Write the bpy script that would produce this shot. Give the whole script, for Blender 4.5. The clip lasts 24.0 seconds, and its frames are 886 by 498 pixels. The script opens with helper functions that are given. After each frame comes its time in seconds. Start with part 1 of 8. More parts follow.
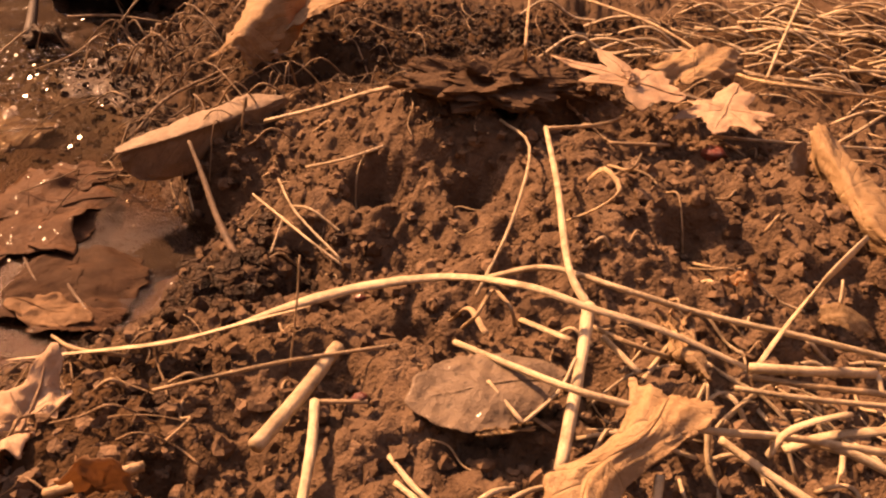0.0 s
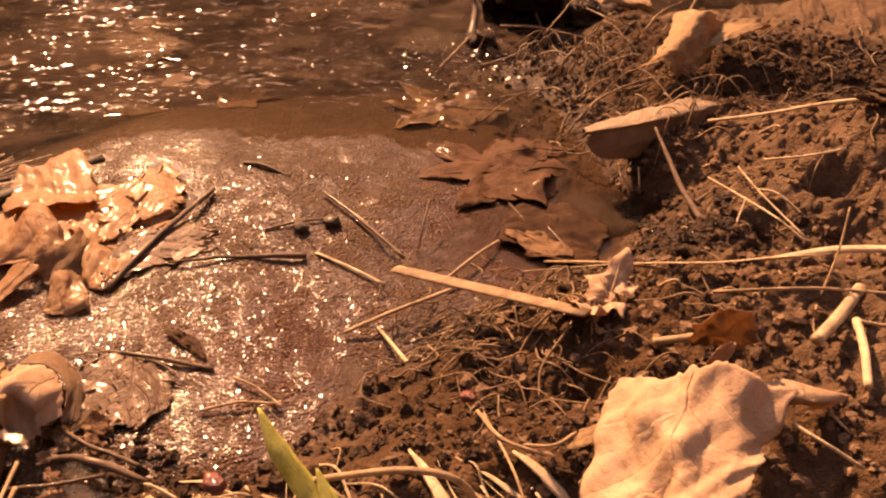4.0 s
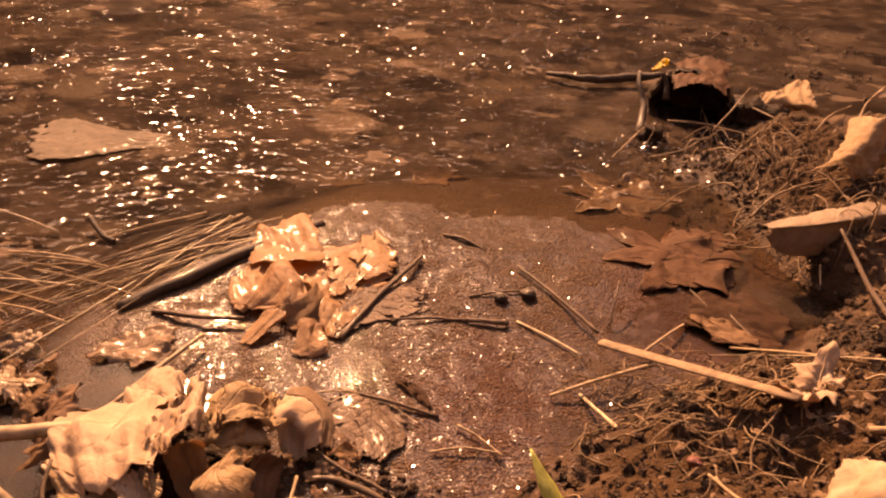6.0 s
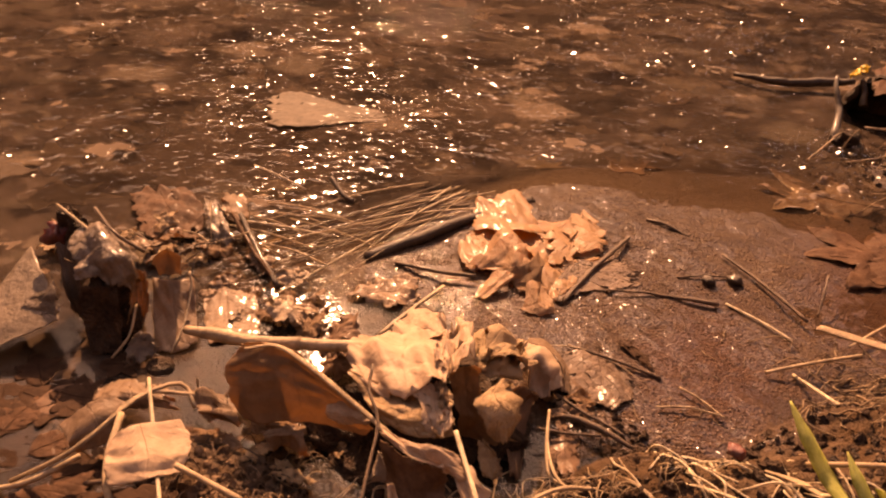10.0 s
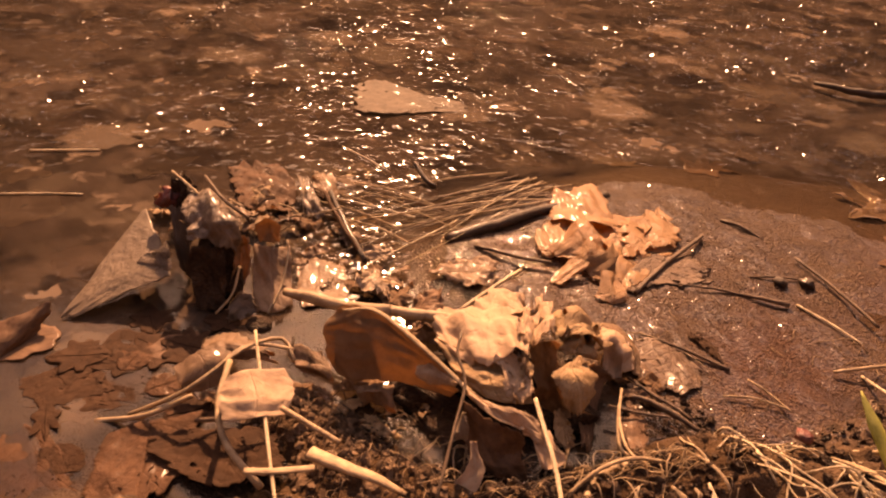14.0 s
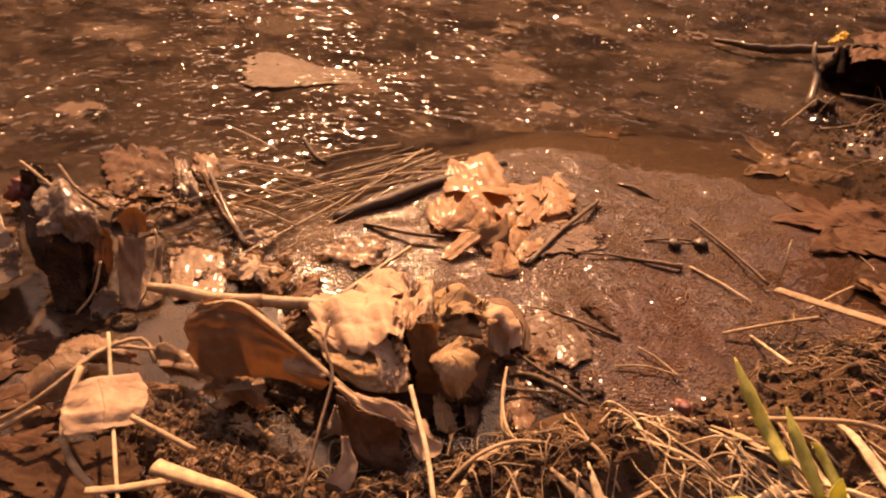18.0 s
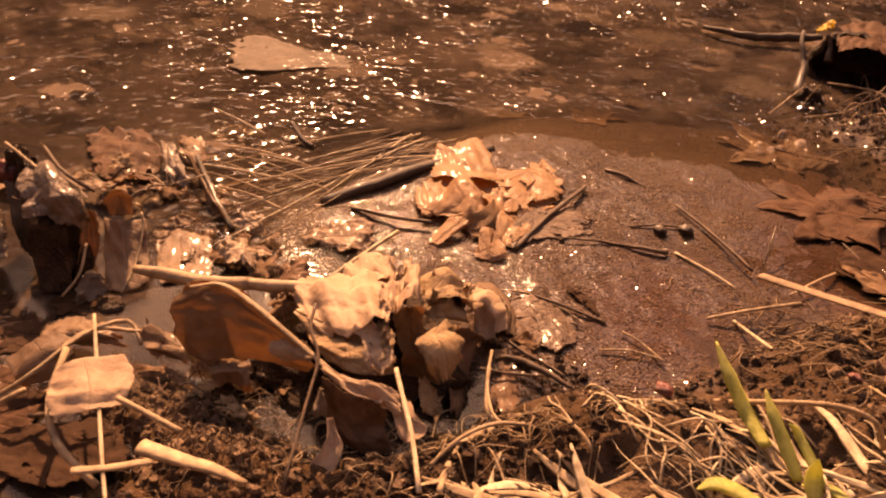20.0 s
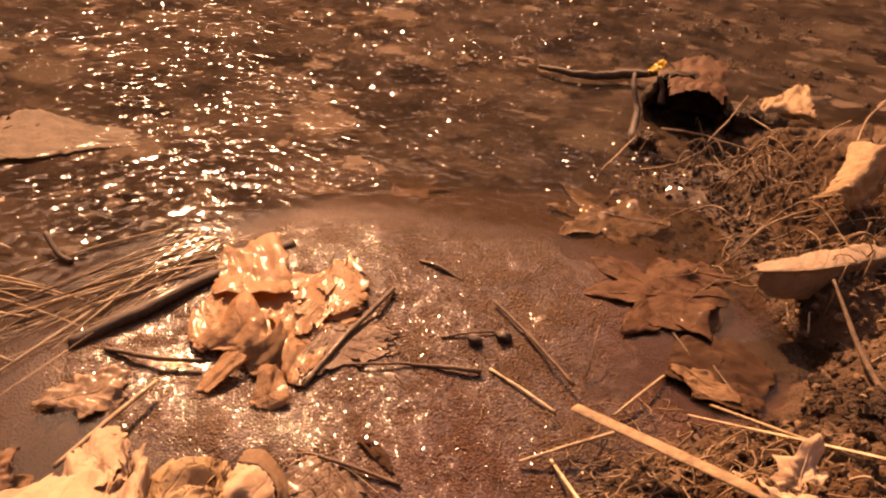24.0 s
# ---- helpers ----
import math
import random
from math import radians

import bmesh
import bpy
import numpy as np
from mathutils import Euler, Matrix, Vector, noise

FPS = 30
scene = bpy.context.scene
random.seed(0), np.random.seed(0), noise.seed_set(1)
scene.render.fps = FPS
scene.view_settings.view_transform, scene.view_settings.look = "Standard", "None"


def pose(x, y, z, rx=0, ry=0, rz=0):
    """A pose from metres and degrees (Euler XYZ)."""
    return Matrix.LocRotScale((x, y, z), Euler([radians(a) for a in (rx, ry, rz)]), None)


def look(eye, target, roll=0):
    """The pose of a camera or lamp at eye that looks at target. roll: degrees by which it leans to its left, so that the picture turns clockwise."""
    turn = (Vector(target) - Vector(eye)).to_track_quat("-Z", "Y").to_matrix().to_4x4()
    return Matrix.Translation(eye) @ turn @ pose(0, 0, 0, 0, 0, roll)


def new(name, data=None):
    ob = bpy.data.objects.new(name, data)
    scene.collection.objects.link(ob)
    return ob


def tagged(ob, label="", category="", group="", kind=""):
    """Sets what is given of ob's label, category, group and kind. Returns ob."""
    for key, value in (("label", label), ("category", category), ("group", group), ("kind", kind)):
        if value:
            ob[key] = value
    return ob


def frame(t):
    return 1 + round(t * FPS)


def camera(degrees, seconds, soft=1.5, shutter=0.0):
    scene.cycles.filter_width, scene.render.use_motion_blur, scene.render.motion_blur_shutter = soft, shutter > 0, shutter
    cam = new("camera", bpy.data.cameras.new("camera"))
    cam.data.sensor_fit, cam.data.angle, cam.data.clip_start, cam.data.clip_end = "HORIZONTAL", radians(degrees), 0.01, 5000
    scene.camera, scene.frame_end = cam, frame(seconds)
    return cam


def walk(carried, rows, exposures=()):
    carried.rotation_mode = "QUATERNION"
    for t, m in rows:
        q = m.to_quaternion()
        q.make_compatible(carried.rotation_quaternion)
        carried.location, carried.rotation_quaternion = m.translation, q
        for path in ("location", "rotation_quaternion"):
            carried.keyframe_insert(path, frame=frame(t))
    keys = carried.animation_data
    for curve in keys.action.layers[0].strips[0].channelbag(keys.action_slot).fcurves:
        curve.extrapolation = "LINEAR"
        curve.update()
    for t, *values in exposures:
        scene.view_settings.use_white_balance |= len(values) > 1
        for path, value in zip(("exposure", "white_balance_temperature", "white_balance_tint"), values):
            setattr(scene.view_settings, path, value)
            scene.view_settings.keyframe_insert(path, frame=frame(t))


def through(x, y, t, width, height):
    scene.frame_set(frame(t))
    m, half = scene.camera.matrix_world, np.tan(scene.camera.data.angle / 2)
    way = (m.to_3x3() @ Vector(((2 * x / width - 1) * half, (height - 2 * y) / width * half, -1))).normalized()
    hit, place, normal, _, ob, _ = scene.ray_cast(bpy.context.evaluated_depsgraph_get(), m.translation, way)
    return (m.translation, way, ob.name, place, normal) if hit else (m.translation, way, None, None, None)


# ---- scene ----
cam = camera(60.5, 24.0, soft=2.2)
PATH = [
    (0, (-0.0016, -0.0071, 0.1905), (0.0510, 0.8134, -0.3786), 6.30),
    (0.5, (-0.0125, -0.0174, 0.1894), (-0.0035, 0.7976, -0.3900), 6.27),
    (1, (-0.0257, -0.0308, 0.1869), (-0.0515, 0.7764, -0.4029), 6.82),
    (1.5, (-0.0361, -0.0415, 0.1821), (-0.1004, 0.7575, -0.4159), 6.62),
    (2, (-0.0480, -0.0508, 0.1769), (-0.1434, 0.7412, -0.4261), 5.88),
    (2.5, (-0.0543, -0.0587, 0.1750), (-0.1726, 0.7266, -0.4326), 6.16),
    (3, (-0.0646, -0.0693, 0.1812), (-0.2228, 0.7100, -0.4251), 5.44),
    (3.5, (-0.0726, -0.0791, 0.1869), (-0.2837, 0.7051, -0.3966), 4.28),
    (5.5, (-0.1011, -0.1217, 0.2074), (-0.4670, 0.6672, -0.2864), 4.09),
    (6, (-0.1072, -0.1352, 0.2089), (-0.5150, 0.6418, -0.2706), 3.37),
    (6.5, (-0.1083, -0.1456, 0.2035), (-0.5373, 0.6249, -0.2679), 3.76),
    (7, (-0.1118, -0.1516, 0.2056), (-0.5557, 0.6105, -0.2657), 3.01),
    (7.5, (-0.1142, -0.1613, 0.2047), (-0.5683, 0.5892, -0.2754), 3.10),
    (8, (-0.1173, -0.1691, 0.2071), (-0.5885, 0.5683, -0.2769), 2.94),
    (8.5, (-0.1203, -0.1782, 0.2099), (-0.6053, 0.5474, -0.2781), 3.14),
    (9, (-0.1238, -0.1864, 0.2104), (-0.6201, 0.5294, -0.2809), 3.45),
    (9.5, (-0.1272, -0.1927, 0.2115), (-0.6414, 0.5095, -0.2809), 3.67),
    (10, (-0.1306, -0.1978, 0.2140), (-0.6632, 0.4890, -0.2805), 3.44),
    (10.5, (-0.1320, -0.2034, 0.2169), (-0.6747, 0.4742, -0.2794), 3.57),
    (11, (-0.1312, -0.2106, 0.2164), (-0.6876, 0.4570, -0.2784), 3.75),
    (11.5, (-0.1318, -0.2186, 0.2186), (-0.6974, 0.4398, -0.2780), 4.79),
    (13.5, (-0.1279, -0.2255, 0.2153), (-0.7203, 0.4079, -0.2825), 4.58),
    (14, (-0.1268, -0.2231, 0.2165), (-0.7110, 0.4147, -0.2854), 4.64),
    (14.5, (-0.1258, -0.2215, 0.2162), (-0.7076, 0.4171, -0.2876), 4.51),
    (15, (-0.1238, -0.2170, 0.2158), (-0.6977, 0.4262, -0.2912), 4.59),
    (15.5, (-0.1236, -0.2141, 0.2157), (-0.6870, 0.4349, -0.2955), 4.65),
    (16, (-0.1222, -0.2075, 0.2160), (-0.6701, 0.4523, -0.2983), 4.63),
    (16.5, (-0.1217, -0.2028, 0.2162), (-0.6616, 0.4607, -0.3017), 4.42),
    (17, (-0.1210, -0.2018, 0.2152), (-0.6514, 0.4666, -0.3063), 4.69),
    (17.5, (-0.1197, -0.1965, 0.2141), (-0.6398, 0.4778, -0.3100), 4.19),
    (18, (-0.1189, -0.1930, 0.2130), (-0.6262, 0.4862, -0.3174), 4.45),
    (18.5, (-0.1171, -0.1908, 0.2107), (-0.6187, 0.4895, -0.3236), 4.60),
    (20.5, (-0.1167, -0.1940, 0.2140), (-0.6039, 0.4862, -0.3337), 5.53),
    (21, (-0.1166, -0.1918, 0.2159), (-0.6027, 0.4872, -0.3342), 5.59),
    (21.5, (-0.1167, -0.1856, 0.2197), (-0.6017, 0.4962, -0.3279), 4.85),
    (22, (-0.1114, -0.1713, 0.2175), (-0.5769, 0.5276, -0.3255), 4.10),
    (22.5, (-0.1106, -0.1553, 0.2193), (-0.5463, 0.5625, -0.3237), 4.33),
    (23, (-0.1117, -0.1363, 0.2228), (-0.5336, 0.5909, -0.3186), 4.14),
    (23.5, (-0.1102, -0.1179, 0.2264), (-0.5199, 0.6204, -0.3093), 3.94),
    (24, (-0.1199, -0.0985, 0.2351), (-0.5002, 0.6593, -0.2951), 5.72),
]
walk(cam, [(t, look(eye, target, roll)) for t, eye, target, roll in PATH], [(0, 1.25, 18000, 53), (24, 1.25, 18000, 53)])

# ---- light ----
SUN_AZ, SUN_EL = -47.0, 37.5
world = bpy.data.worlds.new("sky")
scene.world = world
world.use_nodes = True
wn = world.node_tree.nodes
sky = wn.new("ShaderNodeTexSky")
sky.sky_type, sky.sun_disc = "NISHITA", False
sky.dust_density, sky.air_density = 2.0, 0.9
sky.sun_elevation, sky.sun_rotation = radians(SUN_EL), radians(SUN_AZ)
world.node_tree.links.new(sky.outputs["Color"], wn["Background"].inputs["Color"])
wn["Background"].inputs["Strength"].default_value = 0.150
sun = new("sun", bpy.data.lights.new("sun", "SUN"))
sun.data.energy, sun.data.angle, sun.data.color = 5.0, radians(0.6), (1.0, 0.86, 0.68)
sun_way = Vector((math.sin(radians(SUN_AZ)) * math.cos(radians(SUN_EL)), math.cos(radians(SUN_AZ)) * math.cos(radians(SUN_EL)), math.sin(radians(SUN_EL))))
sun.matrix_world = look(sun_way * 10, (0, 0, 0))

# ---- materials ----
class Mat:
    """A node material with short ways to wire it."""

    def __init__(self, name):
        self.m = bpy.data.materials.new(name)
        self.m.use_nodes = True
        self.t = self.m.node_tree
        self.t.nodes.clear()
        self.out = self.add("ShaderNodeOutputMaterial")

    def add(self, kind, **inputs):
        n = self.t.nodes.new(kind)
        for k, v in inputs.items():
            self.put(n, k.replace("_", " "), v)
        return n

    def put(self, n, key, v):
        s = n.inputs[int(key[1:])] if key[0] == "i" and key[1:].isdigit() else n.inputs[key]
        if isinstance(v, bpy.types.NodeSocket):
            self.t.links.new(v, s)
        else:
            s.default_value = v

    def coord(self, kind="Object"):
        return self.add("ShaderNodeTexCoord").outputs[kind]

    def noise(self, vec, scale, detail=4.0, rough=0.55, dist=0.0):
        return self.add("ShaderNodeTexNoise", Vector=vec, Scale=scale, Detail=detail, Roughness=rough, Distortion=dist).outputs["Fac"]

    def voronoi(self, vec, scale, out="Distance"):
        return self.add("ShaderNodeTexVoronoi", Vector=vec, Scale=scale).outputs[out]

    def ramp(self, fac, *stops):
        n = self.add("ShaderNodeValToRGB", Fac=fac)
        e = n.color_ramp.elements
        while len(e) < len(stops):
            e.new(0.5)
        for k, (at, c) in zip(e, stops):
            k.position, k.color = at, (c if len(c) == 4 else (*c, 1)) if hasattr(c, "__len__") else (c, c, c, 1)
        return n.outputs["Color"]

    def math(self, op, a, b=0.0, c=0.0):
        n = self.add("ShaderNodeMath", i0=a, i1=b, i2=c)
        n.operation = op
        return n.outputs[0]

    def mix(self, fac, a, b, how="MIX"):
        n = self.add("ShaderNodeMixRGB", Fac=fac, Color1=a, Color2=b)
        n.blend_type = how
        return n.outputs["Color"]

    def bump(self, h, strength, dist, normal=None):
        n = self.add("ShaderNodeBump", Height=h, Strength=strength, Distance=dist)
        if normal is not None:
            self.put(n, "Normal", normal)
        return n.outputs["Normal"]

    def principled(self, **k):
        return self.add("ShaderNodeBsdfPrincipled", **k)

    def end(self, shader):
        self.t.links.new(shader, self.out.inputs["Surface"])
        return self.m


def rgb(r, g, b):
    return (r, g, b, 1.0)


def ground_material():
    k = Mat("wet_and_dry_mud")
    v = k.coord()
    wet = k.add("ShaderNodeAttribute")
    wet.attribute_name = "wet"
    silt = k.add("ShaderNodeAttribute")
    silt.attribute_name = "silt"
    w, s = wet.outputs["Fac"], silt.outputs["Fac"]
    big = k.noise(v, 28, 5, 0.6, 0.6)
    mid = k.noise(v, 130, 5, 0.65)
    fine = k.noise(v, 900, 3, 0.6)
    dry = k.mix(fine, k.ramp(mid, (0.25, (0.034, 0.018, 0.011)), (0.55, (0.116, 0.073, 0.050)), (0.8, (0.28, 0.19, 0.132))), rgb(0.108, 0.069, 0.047), "MIX")
    dry = k.mix(0.55, dry, k.ramp(mid, (0.3, (0.036, 0.019, 0.012)), (0.75, (0.21, 0.139, 0.096))), "MIX")
    dry = k.mix(k.ramp(big, (0.35, 0.75), (0.7, 0.0)), dry, rgb(0.078, 0.047, 0.029), "MIX")
    flat = k.mix(k.ramp(big, (0.38, 0.0), (0.62, 1.0)), rgb(0.078, 0.042, 0.026), rgb(0.047, 0.022, 0.013), "MIX")
    flat = k.mix(k.ramp(mid, (0.4, 0.0), (0.7, 0.5)), flat, rgb(0.055, 0.029, 0.017), "MIX")
    speck = k.noise(v, 520, 2, 0.5)
    flat = k.mix(k.ramp(speck, (0.60, 0.0), (0.68, 0.8)), flat, rgb(0.155, 0.095, 0.058))
    flat = k.mix(k.ramp(speck, (0.33, 0.8), (0.40, 0.0)), flat, rgb(0.035, 0.019, 0.012))
    bed = k.mix(k.ramp(big, (0.35, 0.0), (0.65, 1.0)), rgb(0.022, 0.011, 0.007), rgb(0.055, 0.029, 0.018), "MIX")
    bed = k.mix(k.ramp(mid, (0.45, 0.0), (0.72, 0.8)), bed, rgb(0.03, 0.018, 0.011), "MIX")
    col = k.mix(s, k.mix(w, dry, bed), flat)
    stain = k.add("ShaderNodeAttribute")
    stain.attribute_name = "stain"
    soil = k.add("ShaderNodeAttribute")
    soil.attribute_name = "soil"
    col = k.mix(k.math("MULTIPLY", stain.outputs["Fac"], 0.9), col, rgb(0.062, 0.025, 0.015))
    col = k.mix(soil.outputs["Fac"], col, k.mix(mid, rgb(0.022, 0.012, 0.007), rgb(0.085, 0.046, 0.025)))
    grain = k.voronoi(v, 700)
    n1 = k.bump(k.math("ADD", mid, k.math("MULTIPLY", fine, 0.6)), k.math("MULTIPLY_ADD", s, -0.55, 0.8), 0.0022)
    n2 = k.bump(k.math("ADD", k.noise(v, 1100, 2, 0.7), grain), k.math("ADD", 0.35, k.math("MULTIPLY", s, 0.6)), 0.0019, n1)
    rough = k.math("ADD", k.math("MULTIPLY_ADD", w, -0.25, 0.88), k.math("MULTIPLY", k.math("SUBTRACT", mid, 0.5), 0.30))
    gloss = k.math("MULTIPLY_ADD", w, 0.07, 0.06)
    p = k.principled(Base_Color=col, Roughness=rough, Normal=n2, Specular_IOR_Level=gloss)
    bare = k.add("ShaderNodeAttribute")
    bare.attribute_name = "film"
    film = k.math("MULTIPLY", bare.outputs["Fac"], k.ramp(k.noise(v, 60, 5, 0.7, 0.8), (0.42, 0.0), (0.54, 1.0)))
    k.put(p, "Coat Weight", k.math("MULTIPLY", film, 0.55))
    k.put(p, "Coat Roughness", 0.05)
    k.put(p, "Coat Normal", k.bump(k.noise(v, 560, 2, 0.7), 1.0, 0.00032, k.bump(k.noise(v, 110, 3, 0.6), 0.8, 0.0022)))
    return k.end(p.outputs[0])


def water_material():
    k = Mat("stream_water")
    v = k.coord()
    calm = k.add("ShaderNodeAttribute")
    calm.attribute_name = "calm"
    st = k.math("SUBTRACT", 1.0, calm.outputs["Fac"])
    deep = k.add("ShaderNodeAttribute")
    deep.attribute_name = "deep"
    mp = k.add("ShaderNodeMapping", Vector=v, Scale=(1.0, 1.0, 1.0), Rotation=(0, 0, radians(-35)))
    stretched = k.add("ShaderNodeMapping", Vector=mp.outputs[0], Scale=(0.7, 1.0, 1.0)).outputs[0]
    patch = k.ramp(k.noise(v, 9, 3, 0.6, 0.5), (0.40, 0.30), (0.62, 1.0))
    live = k.math("MULTIPLY", st, patch)
    some = k.ramp(k.noise(v, 22, 3, 0.65, 0.8), (0.42, 0.35), (0.60, 1.0))
    n = k.bump(k.noise(v, 60, 1, 0.5, 0.6), k.math("MULTIPLY_ADD", live, 0.9, 0.02), 0.0034)
    n = k.bump(k.noise(v, 140, 0.5, 0.5, 0.4), k.math("MULTIPLY_ADD", k.math("MULTIPLY", st, some), 0.95, 0.03), 0.0020, n)
    n = k.bump(k.noise(v, 420, 1, 0.5), k.math("MULTIPLY_ADD", st, -0.04, 0.10), 0.0009, n)
    clear = k.add("ShaderNodeBsdfTransparent", Color=rgb(0.84, 0.76, 0.66))
    gloss = k.add("ShaderNodeBsdfGlossy", Color=rgb(1, 1, 1), Roughness=0.06, Normal=n)
    facing = k.add("ShaderNodeLayerWeight", Blend=0.5).outputs["Facing"]
    fres = k.math("MULTIPLY_ADD", k.math("POWER", facing, 5.0), 0.16, k.math("MULTIPLY_ADD", calm.outputs["Fac"], 0.005, 0.010))
    bend = k.mix(0.030, v, k.add("ShaderNodeTexNoise", Vector=v, Scale=70, Detail=2.0).outputs["Color"])
    blot = k.noise(bend, 13, 4, 0.6, 0.6)
    tone = k.mix(k.ramp(blot, (0.36, 0.0), (0.64, 1.0)), rgb(0.014, 0.010, 0.008), rgb(0.058, 0.039, 0.029))
    for size, least, strong in ((64, 0.40, 0.8), (36, 0.5, 0.85), (17, 0.62, 0.9)):
        cells = k.add("ShaderNodeTexVoronoi", Vector=bend, Scale=size, Randomness=1.0)
        one = k.add("ShaderNodeSeparateColor", Color=cells.outputs["Color"])
        shade = k.ramp(one.outputs[1], (0.15, (0.010, 0.007, 0.006)), (0.50, (0.036, 0.024, 0.018)), (0.80, (0.068, 0.049, 0.035)), (0.97, (0.155, 0.107, 0.078)))
        edge = k.ramp(cells.outputs["Distance"], (0.40, 1.0), (0.56, 0.0))
        tone = k.mix(k.math("MULTIPLY", k.ramp(one.outputs[0], (least, 0.0), (least + 0.08, strong)), edge), tone, shade)
    murk = k.add("ShaderNodeBsdfDiffuse", Color=tone)
    body = k.add("ShaderNodeMixShader", Fac=k.math("MULTIPLY_ADD", deep.outputs["Fac"], 0.66, 0.10))
    k.t.links.new(clear.outputs[0], body.inputs[1])
    k.t.links.new(murk.outputs[0], body.inputs[2])
    mix = k.add("ShaderNodeMixShader", Fac=fres)
    k.t.links.new(body.outputs[0], mix.inputs[1])
    k.t.links.new(gloss.outputs[0], mix.inputs[2])
    return k.end(mix.outputs[0])


def leaf_material(name, dark, light, through, glow=0.35, wet=0.0, vein=0.35, spots=0.5, bumpy=0.35, relief=1.0, sheen=0.12, shine=0.25):
    """Dead leaf: blotches, veins from its own outline, light shining through."""
    k = Mat(name)
    uv = k.coord("UV")
    v = k.coord()
    sep = k.add("ShaderNodeSeparateXYZ", Vector=uv)
    u, a = sep.outputs[0], k.math("ABSOLUTE", sep.outputs[1])
    wob = k.math("MULTIPLY", k.math("SUBTRACT", k.noise(uv, 5, 2), 0.5), 0.05)
    run = k.math("FRACT", k.math("MULTIPLY", k.math("ADD", k.math("SUBTRACT", u, k.math("MULTIPLY", a, 0.9)), wob), 6.5))
    side = k.math("ABSOLUTE", k.math("SUBTRACT", run, 0.5))
    line = k.ramp(side, (0.0, 1.0), (0.05, 0.25), (0.11, 0.0))
    mid = k.ramp(a, (0.0, 1.0), (0.010, 0.8), (0.022, 0.0))
    veins = k.math("MAXIMUM", line, mid)
    net = k.add("ShaderNodeTexVoronoi", Vector=uv, Scale=42)
    net.feature = "DISTANCE_TO_EDGE"
    mesh = k.ramp(net.outputs["Distance"], (0.0, 1.0), (0.07, 0.0))
    blot = k.noise(uv, 4.5, 6, 0.62, 0.5)
    tone = k.mix(k.ramp(blot, (0.32, 0.0), (0.66, 1.0)), rgb(*dark), rgb(*light))
    fine = k.noise(v, 700, 3, 0.6)
    tone = k.mix(k.math("MULTIPLY", fine, 0.35), tone, rgb(*[c * 0.55 for c in dark]))
    tone = k.mix(k.math("MULTIPLY", k.ramp(k.noise(uv, 17, 4, 0.7), (0.58, 0.0), (0.68, 1.0)), spots), tone, rgb(*[c * 0.35 for c in dark]))
    tone = k.mix(k.math("MULTIPLY", veins, vein * 0.5), tone, rgb(*[min(1, c * 1.25) for c in light]))
    h = k.math("ADD", k.math("MULTIPLY", veins, bumpy), k.math("ADD", k.math("MULTIPLY", mesh, 0.10 * relief), k.math("MULTIPLY", k.noise(v, 230, 4, 0.6), 1.2 * relief)))
    n = k.bump(h, 0.9, 0.0011)
    n = k.bump(fine, 0.35 * relief, 0.0004, n)
    p = k.principled(Base_Color=tone, Roughness=0.72 - 0.45 * wet, Normal=n, Specular_IOR_Level=shine + 0.4 * wet)
    k.put(p, "Coat Weight", 0.7 * wet)
    k.put(p, "Coat Roughness", sheen)
    tr = k.add("ShaderNodeBsdfTranslucent", Color=k.mix(0.5, rgb(*through), tone, "MULTIPLY"), Normal=n)
    tr2 = k.add("ShaderNodeMixShader", Fac=glow)
    k.t.links.new(p.outputs[0], tr2.inputs[1])
    k.t.links.new(tr.outputs[0], tr2.inputs[2])
    return k.end(tr2.outputs[0])


def stalk_material(name, dark, light, rough=0.55, wet=0.0, glow=0.12):
    """Dry stalk, twig or blade: streaks along it (u), grime, slight shine."""
    k = Mat(name)
    uv = k.coord("UV")
    v = k.coord()
    info = k.add("ShaderNodeObjectInfo")
    st = k.add("ShaderNodeMapping", Vector=uv, Scale=(3.0, 26.0, 1.0)).outputs[0]
    streak = k.noise(st, 3.0, 4, 0.65)
    grime = k.noise(v, 160, 4, 0.65)
    tone = k.mix(k.ramp(streak, (0.30, 0.0), (0.68, 1.0)), rgb(*dark), rgb(*light))
    tone = k.mix(k.ramp(grime, (0.42, 0.0), (0.68, 0.8)), tone, rgb(*[c * 0.4 for c in dark]))
    tone = k.mix(k.math("MULTIPLY", info.outputs["Random"], 0.35), tone, rgb(*[c * 0.7 for c in dark]))
    n = k.bump(k.math("ADD", streak, k.math("MULTIPLY", grime, 0.5)), 0.55, 0.0006)
    p = k.principled(Base_Color=tone, Roughness=rough, Normal=n, Specular_IOR_Level=0.3 + 0.4 * wet)
    k.put(p, "Coat Weight", 0.8 * wet)
    k.put(p, "Coat Roughness", 0.15)
    tr = k.add("ShaderNodeBsdfTranslucent", Color=tone)
    m = k.add("ShaderNodeMixShader", Fac=glow)
    k.t.links.new(p.outputs[0], m.inputs[1])
    k.t.links.new(tr.outputs[0], m.inputs[2])
    return k.end(m.outputs[0])


